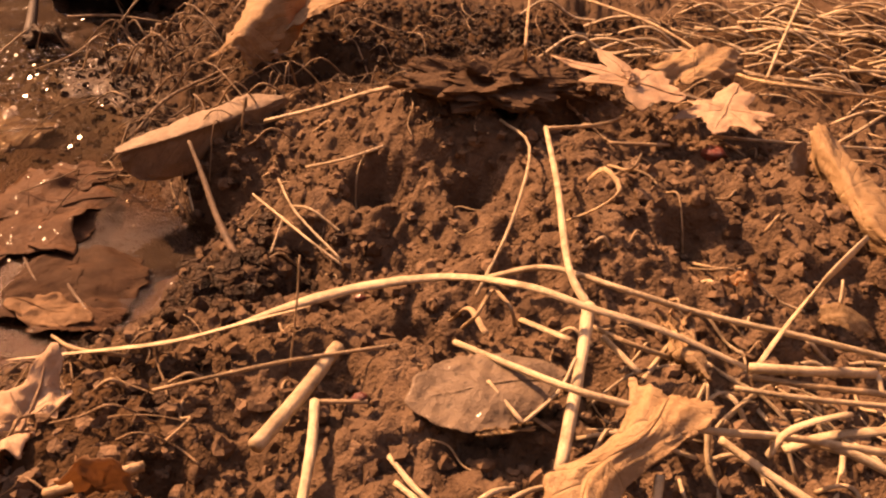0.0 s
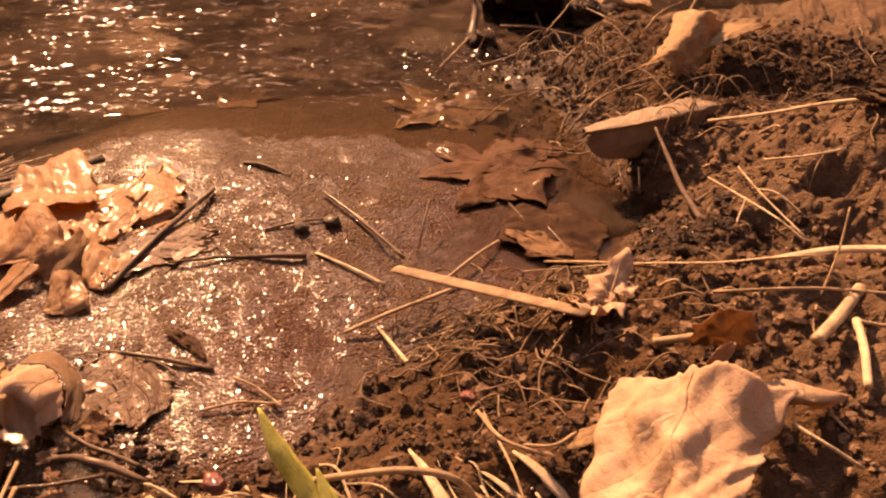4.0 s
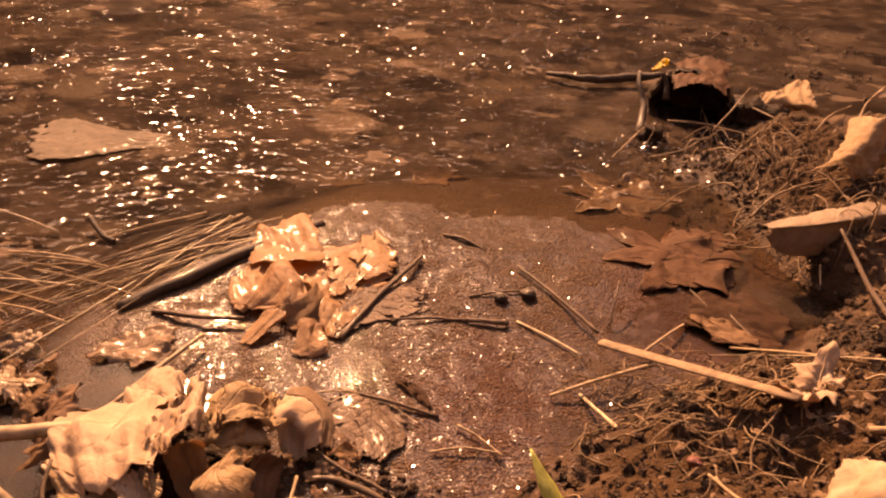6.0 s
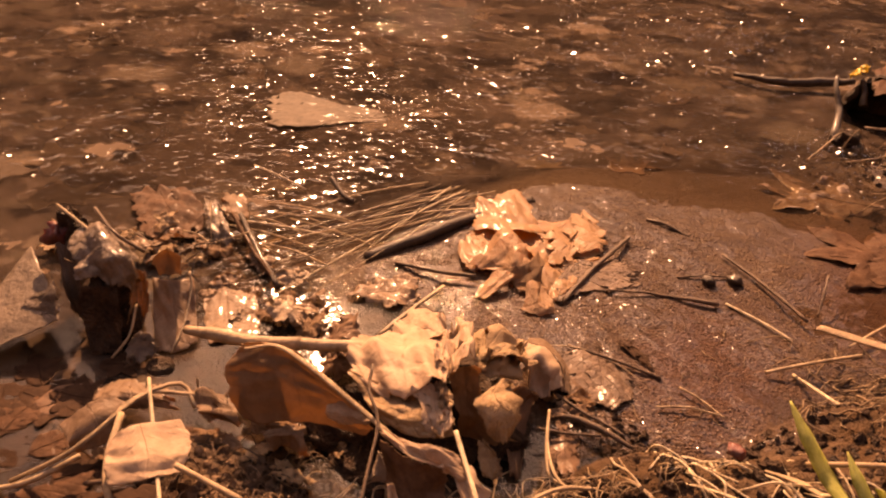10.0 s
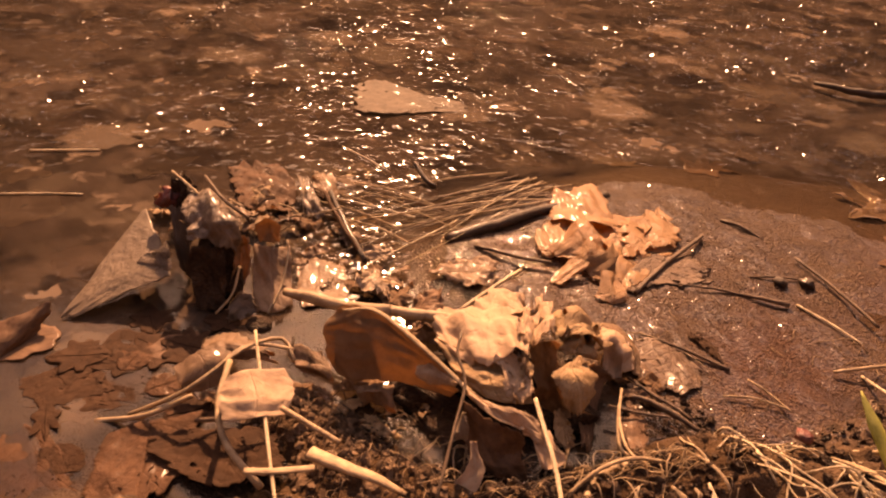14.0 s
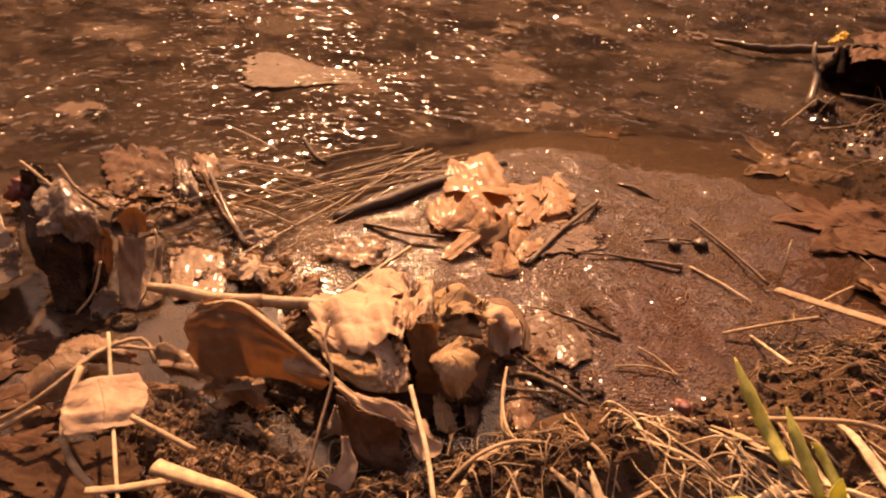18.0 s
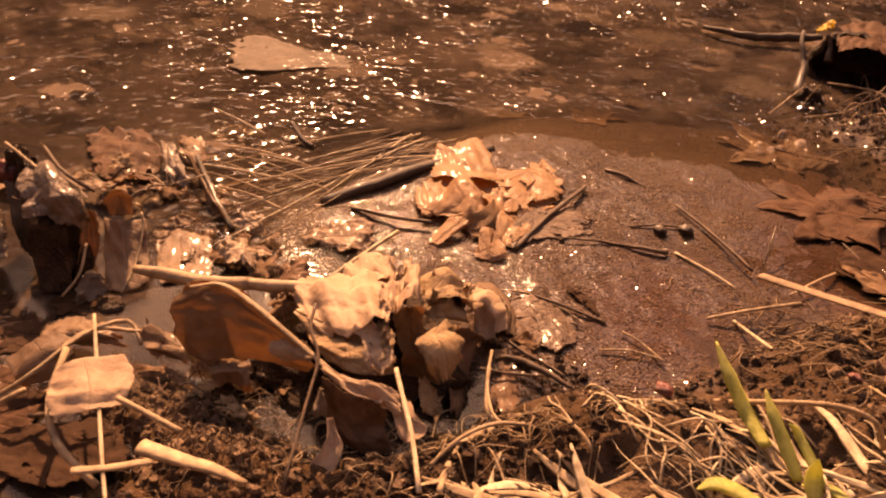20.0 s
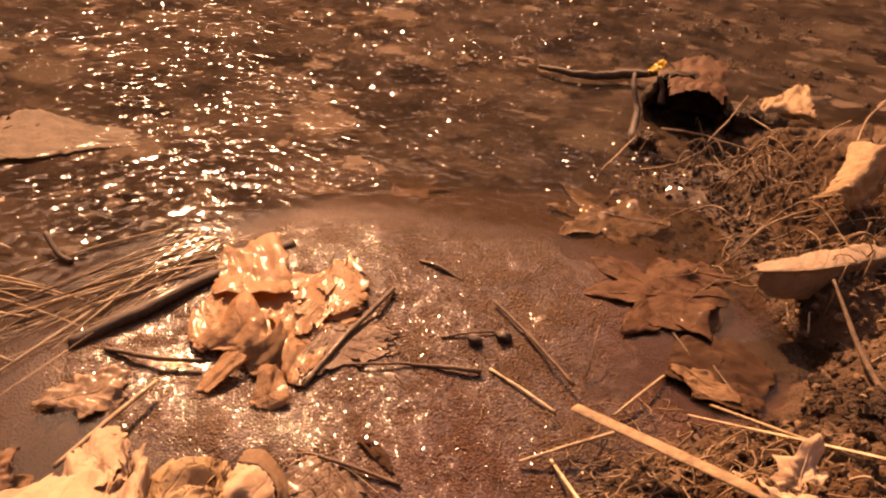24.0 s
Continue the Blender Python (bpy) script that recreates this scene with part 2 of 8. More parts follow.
MUD = ground_material()
WATER = water_material()
PALE = leaf_material("pale_dry_leaf", (0.325, 0.210, 0.138), (0.52, 0.365, 0.256), (0.85, 0.50, 0.22), 0.22, vein=0.2, bumpy=0.10, relief=0.5)
TAN = leaf_material("tan_dry_leaf", (0.27, 0.165, 0.09), (0.46, 0.31, 0.185), (0.70, 0.34, 0.12), 0.25)
SLAB = leaf_material("wet_grey_leaf", (0.105, 0.070, 0.047), (0.185, 0.128, 0.088), (0.35, 0.2, 0.1), 0.10, wet=0.10, vein=0.05, spots=0.9, bumpy=0.1, relief=0.9)
WETLEAF = leaf_material("wet_tan_leaf", (0.15, 0.085, 0.047), (0.34, 0.21, 0.13), (0.7, 0.38, 0.15), 0.35, wet=0.22, vein=0.1, spots=0.6, bumpy=0.2, relief=0.6)
GREYLEAF = leaf_material("grey_brown_leaf", (0.195, 0.135, 0.094), (0.33, 0.243, 0.176), (0.45, 0.27, 0.14), 0.16, vein=0.3)
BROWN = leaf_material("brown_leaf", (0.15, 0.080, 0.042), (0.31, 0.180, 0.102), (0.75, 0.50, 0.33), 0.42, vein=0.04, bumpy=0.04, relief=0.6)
AMBER = leaf_material("wet_amber_leaf", (0.34, 0.185, 0.092), (0.55, 0.345, 0.200), (0.95, 0.56, 0.26), 0.50, wet=0.30, vein=0.15, bumpy=0.15, sheen=0.2)
SUNKEN = leaf_material("sunken_leaf", (0.17, 0.10, 0.058), (0.38, 0.25, 0.15), (0.5, 0.3, 0.15), 0.1, wet=0.3, spots=0.8)
# Silted leaf colour, also given to leaf faces that lie in shade.
SILTED_AND_SHADED = leaf_material("silted_and_shaded_leaf", (0.076, 0.038, 0.024), (0.185, 0.104, 0.064), (0.4, 0.22, 0.1), 0.1, wet=0.1, vein=0.05, bumpy=0.06, relief=0.3, shine=0.07)
FILMLEAF = leaf_material("thin_wet_leaf_on_silt", (0.090, 0.047, 0.028), (0.165, 0.094, 0.058), (0.5, 0.3, 0.15), 0.15, wet=0.2, vein=0.45, spots=0.4, bumpy=0.5, relief=1.2, sheen=0.18)
SOAKED = leaf_material("soaked_red_brown_leaf", (0.050, 0.023, 0.013), (0.115, 0.056, 0.033), (0.7, 0.35, 0.14), 0.12, wet=0.03, vein=0.3, spots=0.6, bumpy=0.2, relief=0.8, shine=0.07)
DROWNED = leaf_material("drowned_tan_leaf", (0.075, 0.050, 0.035), (0.140, 0.096, 0.067), (0.4, 0.25, 0.12), 0.05, wet=0.03, vein=0.1, spots=0.9, bumpy=0.1, relief=0.6, shine=0.07)
# Dark leaf colour, also laid down in place of shade in hollow and pool.
DARK_AND_SHADED_LEAF = leaf_material("dark_sunken_and_shaded_leaf", (0.026, 0.011, 0.006), (0.062, 0.030, 0.017), (0.3, 0.15, 0.08), 0.05, wet=0.0, vein=0.1, spots=0.6, bumpy=0.1, relief=0.6, shine=0.07)
RAGGED_WET = leaf_material("shiny_wet_rag", (0.105, 0.065, 0.043), (0.26, 0.175, 0.120), (0.5, 0.3, 0.15), 0.15, wet=0.38, vein=0.1, spots=0.7, bumpy=0.2, relief=3.0)
STRAW = stalk_material("pale_straw", (0.44, 0.31, 0.19), (0.82, 0.68, 0.48), 0.45)
OLDSTRAW = stalk_material("weathered_straw", (0.33, 0.215, 0.125), (0.60, 0.44, 0.28))
TWIG = stalk_material("dark_twig", (0.075, 0.043, 0.026), (0.17, 0.098, 0.058), 0.7, 0.10, 0.0)
BARK = stalk_material("wet_bark", (0.035, 0.020, 0.012), (0.075, 0.042, 0.024), 0.7, 0.08, 0.0)
ROOT = stalk_material("root", (0.17, 0.10, 0.058), (0.42, 0.28, 0.17), 0.6)
GREEN = stalk_material("green_blade", (0.48, 0.50, 0.13), (0.74, 0.72, 0.30), 0.45, 0.0, 0.5)
RED = stalk_material("red_berry", (0.085, 0.015, 0.010), (0.24, 0.036, 0.022), 0.4, 0.4, 0.1)
YELLOW = stalk_material("yellow_bit", (0.62, 0.36, 0.02), (0.85, 0.55, 0.05), 0.5, 0.2, 0.2)


def clod_material():
    k = Mat("mud_crumb")
    v = k.coord()
    g = k.add("ShaderNodeNewGeometry").outputs["Random Per Island"]
    tone = k.mix(k.noise(v, 400, 4, 0.6), k.mix(g, rgb(0.028, 0.015, 0.009), rgb(0.24, 0.155, 0.104)), rgb(0.086, 0.053, 0.035))
    p = k.principled(Base_Color=tone, Roughness=0.85, Normal=k.bump(k.noise(v, 900, 3, 0.6), 0.8, 0.001), Specular_IOR_Level=0.06)
    return k.end(p.outputs[0])


CLOD = clod_material()


def muck_material():
    """Black wet muck, rough, with small wet glints; its black also serves for shade."""
    k = Mat("wet_muck")
    v = k.coord()
    a, b = k.noise(v, 120, 5, 0.7, 0.6), k.noise(v, 620, 3, 0.6)
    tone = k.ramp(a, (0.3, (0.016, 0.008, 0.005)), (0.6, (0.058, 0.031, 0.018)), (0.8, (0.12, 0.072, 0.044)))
    n = k.bump(k.math("ADD", a, k.math("MULTIPLY", b, 0.5)), 1.0, 0.006)
    p = k.principled(Base_Color=tone, Roughness=k.ramp(a, (0.35, 0.75), (0.65, 0.35)), Normal=n, Specular_IOR_Level=0.12)
    k.put(p, "Coat Weight", k.ramp(b, (0.56, 0.0), (0.64, 0.35)))
    k.put(p, "Coat Roughness", 0.15)
    k.put(p, "Coat Normal", n)
    return k.end(p.outputs[0])


MUCK_AND_SHADE = muck_material()


def grit_material():
    """Wet grains that catch the sun."""
    k = Mat("wet_grit")
    g = k.add("ShaderNodeNewGeometry").outputs["Random Per Island"]
    tone = k.mix(g, rgb(0.040, 0.020, 0.012), rgb(0.105, 0.058, 0.037))
    p = k.principled(Base_Color=tone, Roughness=k.math("MULTIPLY_ADD", g, 0.09, 0.08), Specular_IOR_Level=0.5)
    return k.end(p.outputs[0])


GRIT = grit_material()


def facet_material():
    """A small clear wave face that mirrors the sun."""
    k = Mat("ripple_face")
    clear = k.add("ShaderNodeBsdfTransparent", Color=rgb(1, 1, 1))
    gloss = k.add("ShaderNodeBsdfGlossy", Color=rgb(1, 1, 1), Roughness=0.2)
    mix = k.add("ShaderNodeMixShader", Fac=0.05)
    k.t.links.new(clear.outputs[0], mix.inputs[1])
    k.t.links.new(gloss.outputs[0], mix.inputs[2])
    return k.end(mix.outputs[0])


FACET = facet_material()


# ---- ground shape ----
def hash2(ix, iy, k):
    h = np.sin(ix * 127.1 + iy * 311.7 + k * 74.7) * 43758.5453
    return h - np.floor(h)


def vnoise(x, y, k=0):
    """Smooth value noise, -1 to 1."""
    ix, iy = np.floor(x), np.floor(y)
    fx, fy = x - ix, y - iy
    fx, fy = fx * fx * (3 - 2 * fx), fy * fy * (3 - 2 * fy)
    a, b = hash2(ix, iy, k), hash2(ix + 1, iy, k)
    c, d = hash2(ix, iy + 1, k), hash2(ix + 1, iy + 1, k)
    return 2 * ((a + (b - a) * fx) * (1 - fy) + (c + (d - c) * fx) * fy) - 1


def fbm(x, y, octaves=4, k=0):
    total, amp = 0.0, 1.0
    for n in range(octaves):
        total = total + amp * vnoise(x * 2.03 ** n + 17 * n, y * 2.03 ** n - 9 * n, k + n)
        amp *= 0.5
    return total / 1.9


def crumbs(x, y, k=0):
    """Rounded lumps, one to a cell, 0 to 1."""
    ix, iy = np.floor(x), np.floor(y)
    best = np.zeros_like(x)
    for dx in (-1, 0, 1):
        for dy in (-1, 0, 1):
            jx, jy = ix + dx, iy + dy
            px, py = jx + 0.15 + 0.7 * hash2(jx, jy, k), jy + 0.15 + 0.7 * hash2(jx, jy, k + 5)
            r = 0.45 + 0.4 * hash2(jx, jy, k + 9)
            q = 1 - ((x - px) ** 2 + (y - py) ** 2) / (r * r)
            best = np.maximum(best, np.sqrt(np.maximum(q, 0)) * r)
    return best


def sig(v):
    return 1 / (1 + np.exp(-np.clip(v, -40, 40)))


SHORE_Y = [-3, -0.6, -0.25, -0.16, -0.10, -0.05, 0.0, 0.04, 0.08, 0.12, 0.16, 0.20, 0.25, 0.30, 0.36, 0.42, 0.47, 0.53, 0.62, 0.8, 1.2, 3.0]
SHORE_X = [-1.5, -0.55, -0.37, -0.335, -0.345, -0.290, -0.228, -0.185, -0.165, -0.155, -0.13, -0.095, -0.09, -0.12, -0.155, -0.19, -0.22, -0.20, -0.10, 0.05, 0.35, 1.6]


def spot(x, y, cx, cy, rx, ry, turn=0.0):
    c, s = math.cos(radians(turn)), math.sin(radians(turn))
    u, v = (x - cx) * c + (y - cy) * s, -(x - cx) * s + (y - cy) * c
    return np.exp(-(u / rx) ** 2 - (v / ry) ** 2)


def flat_part(x, y):
    """1 on the wet silt flat, 0 away from it."""
    c, s = math.cos(radians(35)), math.sin(radians(35))
    u, v = (x + 0.27) * c + (y - 0.155) * s, -(x + 0.27) * s + (y - 0.155) * c
    r = np.sqrt((u / 0.155) ** 2 + (v / 0.115) ** 2) + 0.10 * fbm(x * 14, y * 14, 3, 3)
    main = sig((1.0 - r) / 0.07) * 0.75 + 0.25 * sig((1.3 - r) / 0.16)
    c, s = math.cos(radians(37)), math.sin(radians(37))
    u, v = (x + 0.228) * c + (y - 0.040) * s, -(x + 0.228) * s + (y - 0.040) * c
    foot = np.sqrt((u / 0.088) ** 2 + (v / 0.048) ** 2) + 0.12 * fbm(x * 22, y * 22, 3, 5)
    return np.maximum(main, sig((1.0 - foot) / 0.08))


def shelf_part(x, y):
    """1 on the smooth drowned shelf beyond the silt, 0 away from it."""
    q = spot(x, y, -0.30, 0.265, 0.13, 0.075, 38) + 0.9 * spot(x, y, -0.185, 0.335, 0.07, 0.05, 40) + 1.1 * spot(x, y, -0.40, 0.03, 0.06, 0.07)
    return np.clip(1.5 * q * (1 + 0.25 * fbm(x * 16, y * 16, 3, 61)), 0, 1) * sig((-0.035 - bank_part(x, y)) / 0.01)


def bank_part(x, y):
    d = (x - np.interp(y, SHORE_Y, SHORE_X)) * 0.85 + 0.010 * fbm(x * 25, y * 25, 3, 11)
    return d


def smooth_height(x, y):
    d = bank_part(x, y)
    top = 0.030 + 0.036 * sig((0.325 - y) / 0.018) * sig((y - 0.0) / 0.02) * sig((0.75 - x) / 0.12) - 0.010 * sig((-0.03 - y) / 0.02)
    up = top * (1 - np.exp(-np.maximum(d, 0) / 0.055))
    down = -0.030 * (1 - np.exp(np.minimum(d, 0) / 0.09))
    flat = flat_part(x, y) * sig(-d / 0.008)
    h = up + down * (1 - flat) ** 1.5 * (1 - 0.80 * shelf_part(x, y)) + 0.0001 * flat
    h = h + 0.016 * spot(x, y, 0.035, 0.280, 0.060, 0.040) + 0.008 * spot(x, y, -0.03, 0.262, 0.04, 0.035) + 0.012 * spot(x, y, 0.036, 0.288, 0.030, 0.010)
    h = h + 0.016 * spot(x, y, 0.075, 0.19, 0.08, 0.05) * sig((y - 0.1) / 0.02)
    h = h - 0.016 * spot(x, y, 0.002, 0.195, 0.045, 0.034) - 0.010 * spot(x, y, 0.02, 0.155, 0.03, 0.014)
    h = h - 0.026 * spot(x, y, -0.014, 0.238, 0.0075, 0.007) - 0.024 * spot(x, y, 0.022, 0.230, 0.007, 0.007) - 0.020 * spot(x, y, 0.058, 0.262, 0.012, 0.008)
    h = h - 0.020 * spot(x, y, -0.035, 0.037, 0.032, 0.016, 15) - 0.014 * spot(x, y, -0.10, 0.083, 0.018, 0.018)
    h = h - 0.014 * spot(x, y, -0.062, 0.272, 0.024, 0.012, 20) - 0.012 * spot(x, y, -0.045, 0.41, 0.035, 0.02)
    h = h - 0.040 * spot(x, y, -0.318, -0.128, 0.024, 0.016, 35) - 0.018 * spot(x, y, -0.244, -0.057, 0.014, 0.010, 35)
    h = h + 0.0055 * spot(x, y, -0.215, 0.43, 0.04, 0.045)
    h = h - 0.012 * spot(x, y, -0.045, 0.19, 0.022, 0.010, 20) - 0.024 * spot(x, y, -0.100, 0.256, 0.020, 0.016, 40)
    h = h + 0.006 * spot(x, y, -0.300, -0.095, 0.030, 0.025) - 0.026 * spot(x, y, -0.254, -0.042, 0.045, 0.022, 42) - 0.012 * spot(x, y, -0.239, -0.005, 0.03, 0.014, 40)
    h = h - 0.035 * spot(x, y, -0.19, 0.475, 0.035, 0.03)
    # stream bed falls a little, and the far bank rises well beyond it
    far = np.sqrt((x + 0.2) ** 2 + (y - 0.2) ** 2)
    h = h + 0.80 * (np.clip(far - 1.9, 0, 7.0) + 0.1 * np.clip(far - 8.9, 0, 60)) * sig((far - 2.2) / 0.15)
    return h


def height(x, y):
    x, y = np.asarray(x, float), np.asarray(y, float)
    d = bank_part(x, y)
    dry = sig((d - 0.007) / 0.006)
    flat = flat_part(x, y) * (1 - dry)
    bed = (1 - dry) * (1 - flat) * (1 - 0.85 * shelf_part(x, y))
    lumps = 0.0095 * fbm(x * 34, y * 34, 4, 2) + 0.0030 * crumbs(x * 95 + 2 * vnoise(x * 60, y * 60, 40), y * 95, 1)
    lumps = lumps + 0.0034 * crumbs(x * 210 + 3, y * 210 + 1.5 * vnoise(x * 120, y * 120, 41), 4) + 0.0020 * fbm(x * 420, y * 420, 2, 6) - 0.014 * np.maximum(vnoise(x * 60 + 9, y * 60, 42), 0) ** 2
    n = dry * (lumps - 0.0035) * (1 - 0.35 * sig((0.02 - y) / 0.02))
    n = n + flat * (0.0026 * fbm(x * 24, y * 24, 4, 8) + 0.0006 * fbm(x * 90, y * 50, 2, 10) + 0.0004 * fbm(x * 260, y * 260, 2, 9))
    n = n + bed * (0.006 * fbm(x * 16, y * 16, 4, 12) + 0.003 * crumbs(x * 60, y * 60, 13))
    far = np.sqrt((x + 0.2) ** 2 + (y - 0.2) ** 2)
    return smooth_height(x, y) + n * sig((1.1 - far) / 0.08)


# ---- builders ----
def mesh_of(name, verts, faces, mat, uv=None, smooth=True):
    me = bpy.data.meshes.new(name)
    me.from_pydata([tuple(v) for v in verts], [], [tuple(int(i) for i in f) for f in faces])
    me.materials.append(mat)
    if uv is not None:
        layer = me.uv_layers.new(name="UVMap")
        loops = np.zeros(len(me.loops), int)
        me.loops.foreach_get("vertex_index", loops)
        layer.data.foreach_set("uv", np.asarray(uv, float)[loops].ravel())
    if smooth:
        me.polygons.foreach_set("use_smooth", [True] * len(me.polygons))
    me.update()
    return me


def part(name, shape, mat, parent=None, label="", at=None):
    """Links verts, faces and uv as one mesh object: under parent, or at top level with its origin at at."""
    verts, faces, uv = shape
    verts = np.asarray(verts, float)
    if parent is not None:
        org = np.array(parent.matrix_basis.translation)
        if parent.parent is not None:
            org = org + np.array(parent.parent.matrix_basis.translation)
        ob = new(name, mesh_of(name, verts - org, faces, mat, uv))
        ob.parent = parent
    else:
        org = np.array(at if at is not None else verts[0])
        ob = new(name, mesh_of(name, verts - org, faces, mat, uv))
        ob.location = org
    if label:
        tagged(ob, label)
    return ob


def thing(name, at, label, category, group=""):
    ob = new(name)
    ob.empty_display_size = 0.01
    ob.location = at
    return tagged(ob, label, category, group)


def joined(shapes):
    vs, fs, us, n = [], [], [], 0
    for v, f, u in shapes:
        vs.append(np.asarray(v, float))
        us.append(np.asarray(u, float))
        fs.extend([tuple(i + n for i in q) for q in f])
        n += len(v)
    return np.concatenate(vs), fs, np.concatenate(us)


def spline(points, steps):
    """A smooth line through the points."""
    p = np.asarray(points, float)
    if len(p) == 2:
        t = np.linspace(0, 1, steps)[:, None]
        return p[0] * (1 - t) + p[1] * t
    p = np.concatenate([[2 * p[0] - p[1]], p, [2 * p[-1] - p[-2]]])
    out, n = [], max(2, steps // (len(p) - 3))
    for k in range(1, len(p) - 2):
        a, b, c, d = p[k - 1 : k + 3]
        for t in np.linspace(0, 1, n, endpoint=False):
            out.append(0.5 * (2 * b + (c - a) * t + (2 * a - 5 * b + 4 * c - d) * t * t + (3 * b - a - 3 * c + d) * t ** 3))
    return np.array(out + [p[-2]])


def tube(points, r, flat=1.0, steps=14, sides=7, taper=(1.0, 1.0), twist=0.0, roll=0.0, wob=0.0, seed=0, hollow=False, sharp=False):
    """A round or flattened stalk along the points; flat < 1 makes a blade."""
    c = np.asarray(points, float) if sharp else spline(points, steps)
    n = len(c)
    rng = np.random.default_rng(seed + 1)
    if wob:
        c = c + wob * np.cumsum(rng.normal(size=(n, 3)), 0) * np.sin(np.linspace(0, math.pi, n))[:, None] * 0.4
    tan = np.gradient(c, axis=0)
    tan /= np.linalg.norm(tan, axis=1)[:, None] + 1e-12
    up = np.array([0, 0, 1.0]) if abs(tan[0][2]) < 0.9 else np.array([1.0, 0, 0])
    verts, uv = [], []
    s = np.linspace(0, 1, n)
    length = np.linalg.norm(np.diff(c, axis=0), axis=1).sum()
    rad = np.interp(s, np.linspace(0, 1, len(taper)), taper) * r
    rad = rad * (1 + 0.035 * rng.normal(size=n))
    for k in range(n):
        side = np.cross(tan[k], up)
        side /= np.linalg.norm(side) + 1e-12
        nor = np.cross(side, tan[k])
        up = nor
        a0 = roll + twist * s[k]
        ca, sa = math.cos(a0), math.sin(a0)
        e1, e2 = side * ca + nor * sa, -side * sa + nor * ca
        for j in range(sides):
            a = 2 * math.pi * j / sides
            verts.append(c[k] + rad[k] * (math.cos(a) * e1 + flat * math.sin(a) * e2))
            uv.append((s[k] * length / 0.05, j / sides))
    faces = [(k * sides + j, k * sides + (j + 1) % sides, (k + 1) * sides + (j + 1) % sides, (k + 1) * sides + j) for k in range(n - 1) for j in range(sides)]
    faces.append(tuple(range(sides))[::-1])
    faces.append(tuple((n - 1) * sides + j for j in range(sides)))
    return np.array(verts), faces, np.array(uv)


LEAF_SHAPES = {
    "maple": [(0, 0.56), (10, 0.40), (17, 0.33), (24, 0.25), (34, 0.38), (46, 0.55), (56, 0.38), (64, 0.33), (72, 0.23), (88, 0.34), (104, 0.44), (118, 0.30), (140, 0.28), (165, 0.34), (180, 0.38)],
    "oak": [(0, 0.55), (12, 0.45), (20, 0.33), (30, 0.30), (40, 0.38), (52, 0.40), (64, 0.27), (78, 0.22), (92, 0.31), (108, 0.33), (122, 0.22), (140, 0.25), (160, 0.35), (180, 0.46)],
    "oval": [(0, 0.54), (12, 0.46), (30, 0.36), (55, 0.295), (90, 0.26), (125, 0.285), (150, 0.35), (168, 0.43), (180, 0.50)],
    "scrap": [(0, 0.44), (25, 0.38), (45, 0.42), (70, 0.33), (95, 0.38), (120, 0.30), (150, 0.36), (180, 0.42)],
}


